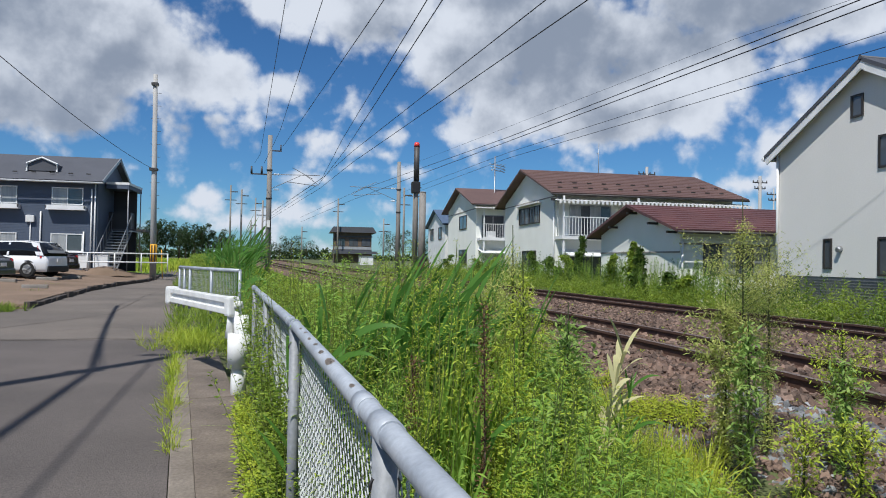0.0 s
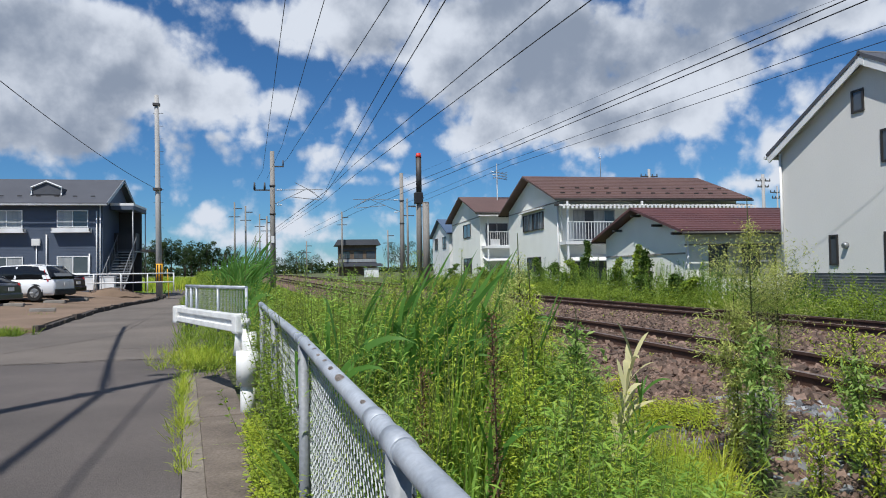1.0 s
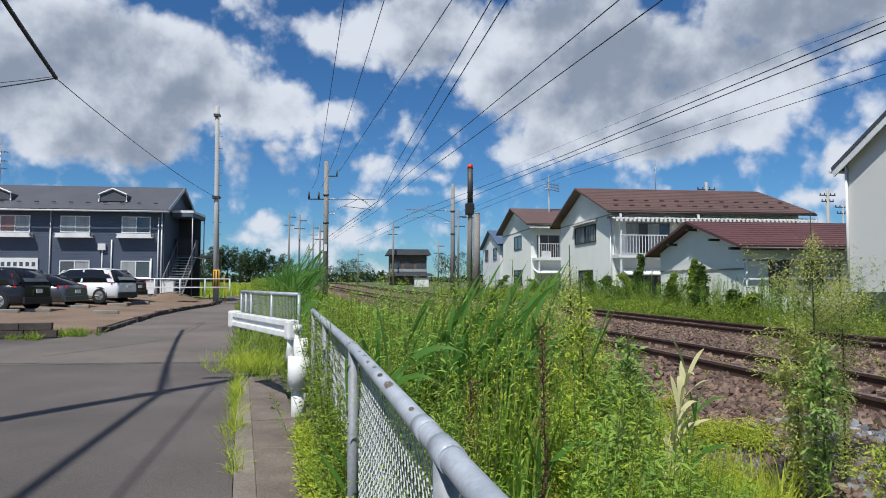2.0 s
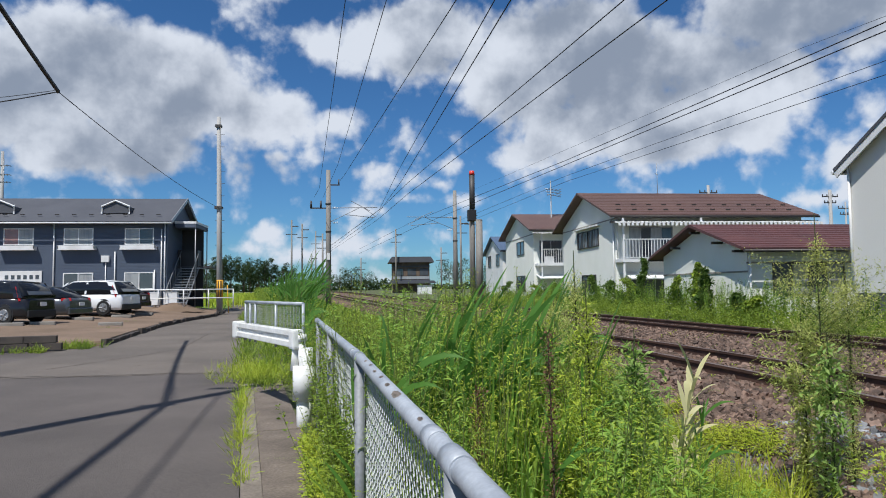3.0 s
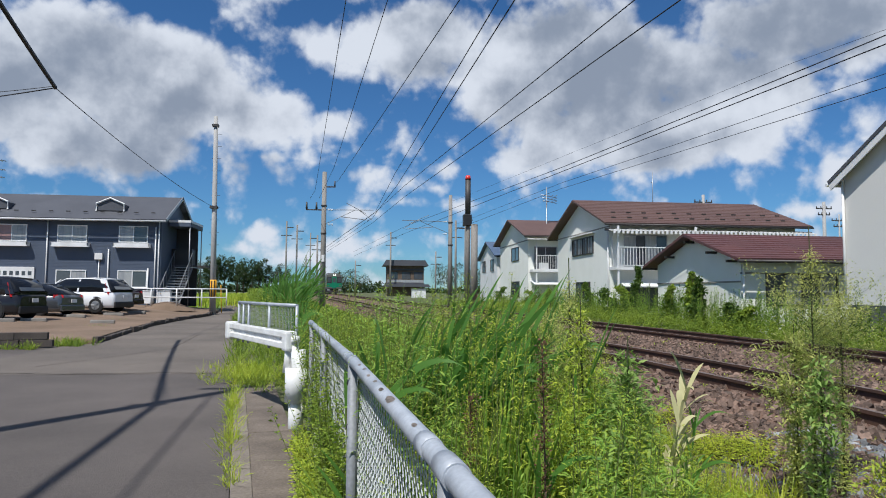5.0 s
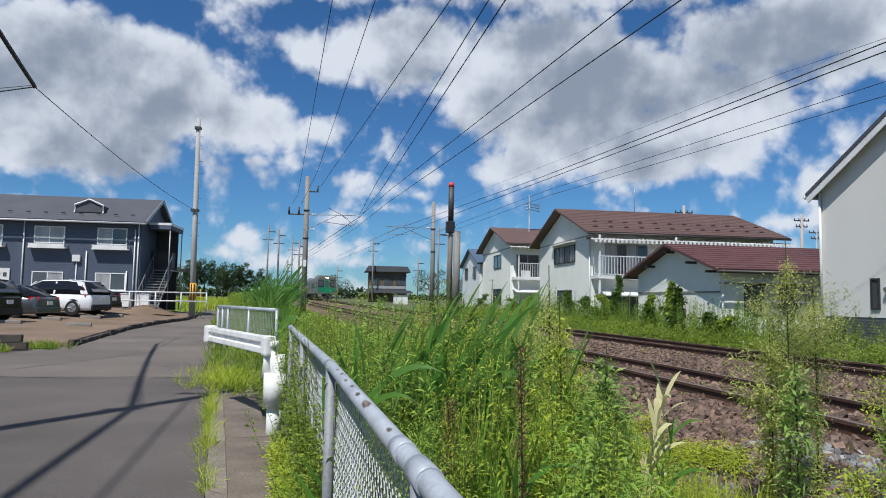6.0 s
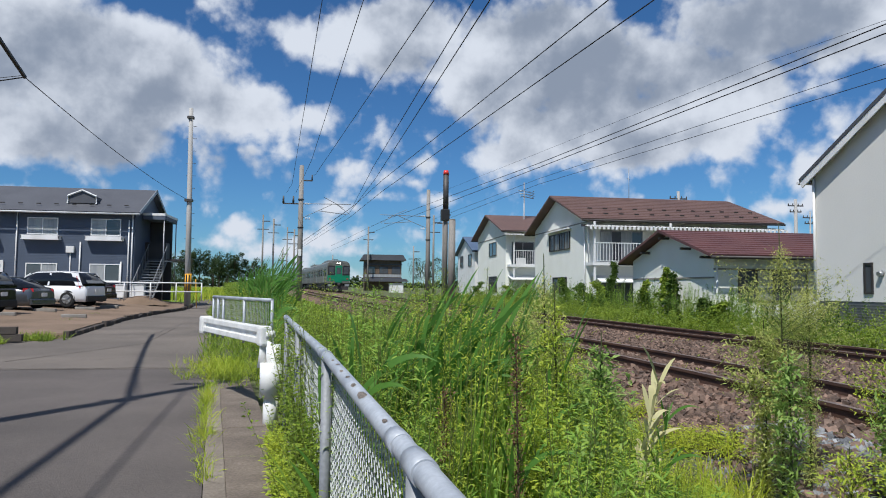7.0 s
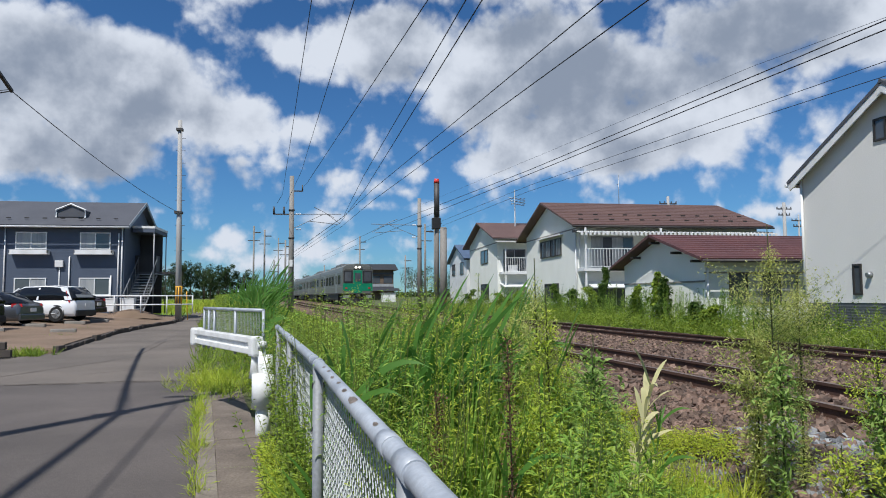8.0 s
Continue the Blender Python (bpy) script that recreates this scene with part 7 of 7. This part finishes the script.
build_shrub(1.36, 4.35, 1.8, 0.15, 103, "slender yellow-green weed among the grass", 40, 0.032, L_SHRUB)
build_shrub(1.05, 3.3, 1.15, 0.13, 104, "slender yellow-green weed among the grass", 30, 0.034, L_YELLOW)
build_shrub(1.2, 3.05, 0.95, 0.12, 100, "slender grey-green weed among the grass", 17, 0.065, L_SAGE)


def build_climber(x, y, h, w, seed):
    """A leafy upright clump before a house wall."""
    rng = np.random.default_rng(seed)
    t = thing("leafy_bush", pose(x, y, 0.25 + float(rise(y))), "dark green leafy bush growing before the house", "bush", "bushes by the houses")
    part("stem", tube(bmesh.new(), [(0, 0, -0.1), (0.1, 0, h * 0.5), (0.05, 0, h * 0.9)], 0.03, 0.01, 6), M_TRUNK, t)
    n = 1500
    u = rng.random(n) ** 0.8
    r = w * (1.05 - u) ** 0.5 * rng.random(n) ** 0.5 * (0.55 + 0.45 * np.sin(u * 21 + seed) + 0.25 * np.sin(u * 47))
    az = rng.uniform(0, math.tau, n)
    pos = np.stack([np.cos(az) * r + 0.25 * w * np.sin(u * 9 + seed * 2), np.sin(az) * r + 0.5 * w * np.sin(u * 6 + seed), u * h], -1)
    d = unit(rng.normal(0, 1, (n, 3)) + np.stack([np.cos(az), np.sin(az), 0.3 + 0 * az], -1))
    lv = leaves_mesh("leaves", pos, d, rng.uniform(0.1, 0.2, n), rng.uniform(0.06, 0.1, n), 0.3, L_DARK if seed % 2 else L_WEED)
    lv.parent = t


for i, (x, y, h, w) in enumerate(((12.4, 24.2, 2.1, 0.36), (12.3, 23.4, 1.9, 0.42), (12.3, 25.8, 1.6, 0.26), (12.5, 29.6, 2.5, 0.32), (12.6, 31.5, 1.6, 0.6), (12.5, 33.2, 1.5, 0.7), (12.7, 45.0, 1.4, 0.6), (12.3, 21.3, 1.0, 0.5), (12.2, 20.2, 0.9, 0.5), (12.8, 61, 1.6, 0.9), (12.7, 50, 1.3, 0.7), (12.6, 36.5, 1.8, 0.45))):
    build_climber(x, y, h, w, 110 + i)


def build_tree(x, y, h, w, seed, nleaf=2600):
    """A broadleaf tree: tapered trunk, limbs, crown of leaf clumps with gaps."""
    rng = np.random.default_rng(seed)
    t = thing("tree", pose(x, y, float(rise(y))), "dark green broadleaf tree in the distant grove", "tree", "trees of the far grove")
    bm = bmesh.new()
    tube(bm, [(0, 0, -0.3), (0.1, 0, h * 0.4), (0, 0.1, h * 0.85)], 0.04 * h * 0.6, 0.05, 7)
    C = []
    for k in range(14):
        az, u = k * 2.4, 0.3 + 0.6 * k / 14
        r = w * (0.55 + 0.45 * math.sin(math.pi * (u - 0.15))) * rng.uniform(0.5, 1.0)
        c = np.array([math.cos(az) * r, math.sin(az) * r, h * (u + 0.1)])
        tube(bm, [(0, 0, h * u * 0.8), tuple(c * 0.9)], 0.07, 0.02, 5)
        C.append((c, w * rng.uniform(0.3, 0.55)))
    part("trunk", bm, M_TRUNK, t)
    pos = []
    for c, r in C:
        v = unit(rng.normal(0, 1, (nleaf // 14, 3))) * r * rng.uniform(0.5, 1.05, (nleaf // 14, 1))
        pos.append(c + v * np.array([1, 1, 0.75]))
    pos = np.concatenate(pos)
    n = len(pos)
    lv = leaves_mesh("crown", pos, unit(rng.normal(0, 1, (n, 3)) + np.array([0, 0, 0.3])), rng.uniform(0.5, 1.0, n) * 0.06 * h ** 0.9, rng.uniform(0.4, 0.8, n) * 0.05 * h ** 0.9, 0.2, L_WOODS)
    lv.parent = t


rt = random.Random(130)
for i in range(15):
    build_tree(-47 + i * 1.75 + rt.uniform(-1, 1), 196 + rt.uniform(-6, 10), rt.uniform(7.5, 11.5) * (1.0 - 0.02 * abs(i - 7)), rt.uniform(2.0, 3.2), 140 + i)
for x, y, h, w in ((-14, 230, 7, 3), (-9, 235, 6, 3), (-5, 230, 8, 3.4), (0, 240, 6.5, 3.2), (22, 170, 8, 3.5), (30, 175, 7, 3.5), (-30, 120, 4.0, 1.6), (-27, 118, 3.6, 1.6)):
    build_tree(x, y, h, w, 160 + int(x))


def far_woods():
    rng = np.random.default_rng(170)
    n = 26000
    x = rng.uniform(-420, 420, n)
    top = 5.0 + 3.5 * np.array([noise.noise((a * 0.03, 1.3, 0)) for a in x])
    z = rng.random(n) * np.maximum(top, 2.0)
    pos = np.stack([x, 420 + rng.normal(0, 6, n), z], -1)
    ob = leaves_mesh("far_woods", pos, unit(rng.normal(0, 1, (n, 3))), rng.uniform(1.2, 2.6, n), rng.uniform(1.0, 2.0, n), 0.1, L_WOODS)
    tagged(ob, "low dark line of woods on the horizon", "woods", kind="stuff")


far_woods()


# ---- what moves ----
def train_pose(y):
    """The train's front at y on the far track, heading down the line towards the camera."""
    return pose(9.85 + float(bend(y)), y, RAIL_Z + float(rise(min(y, 125))), 0, 0, math.degrees(math.atan(0.12)))


def motions():
    walk(TRAIN, [(t, train_pose(65.0 + 22.0 * (8.0 - t))) for t in (0.0, 2.0, 4.0, 6.0, 8.0)])


motions()
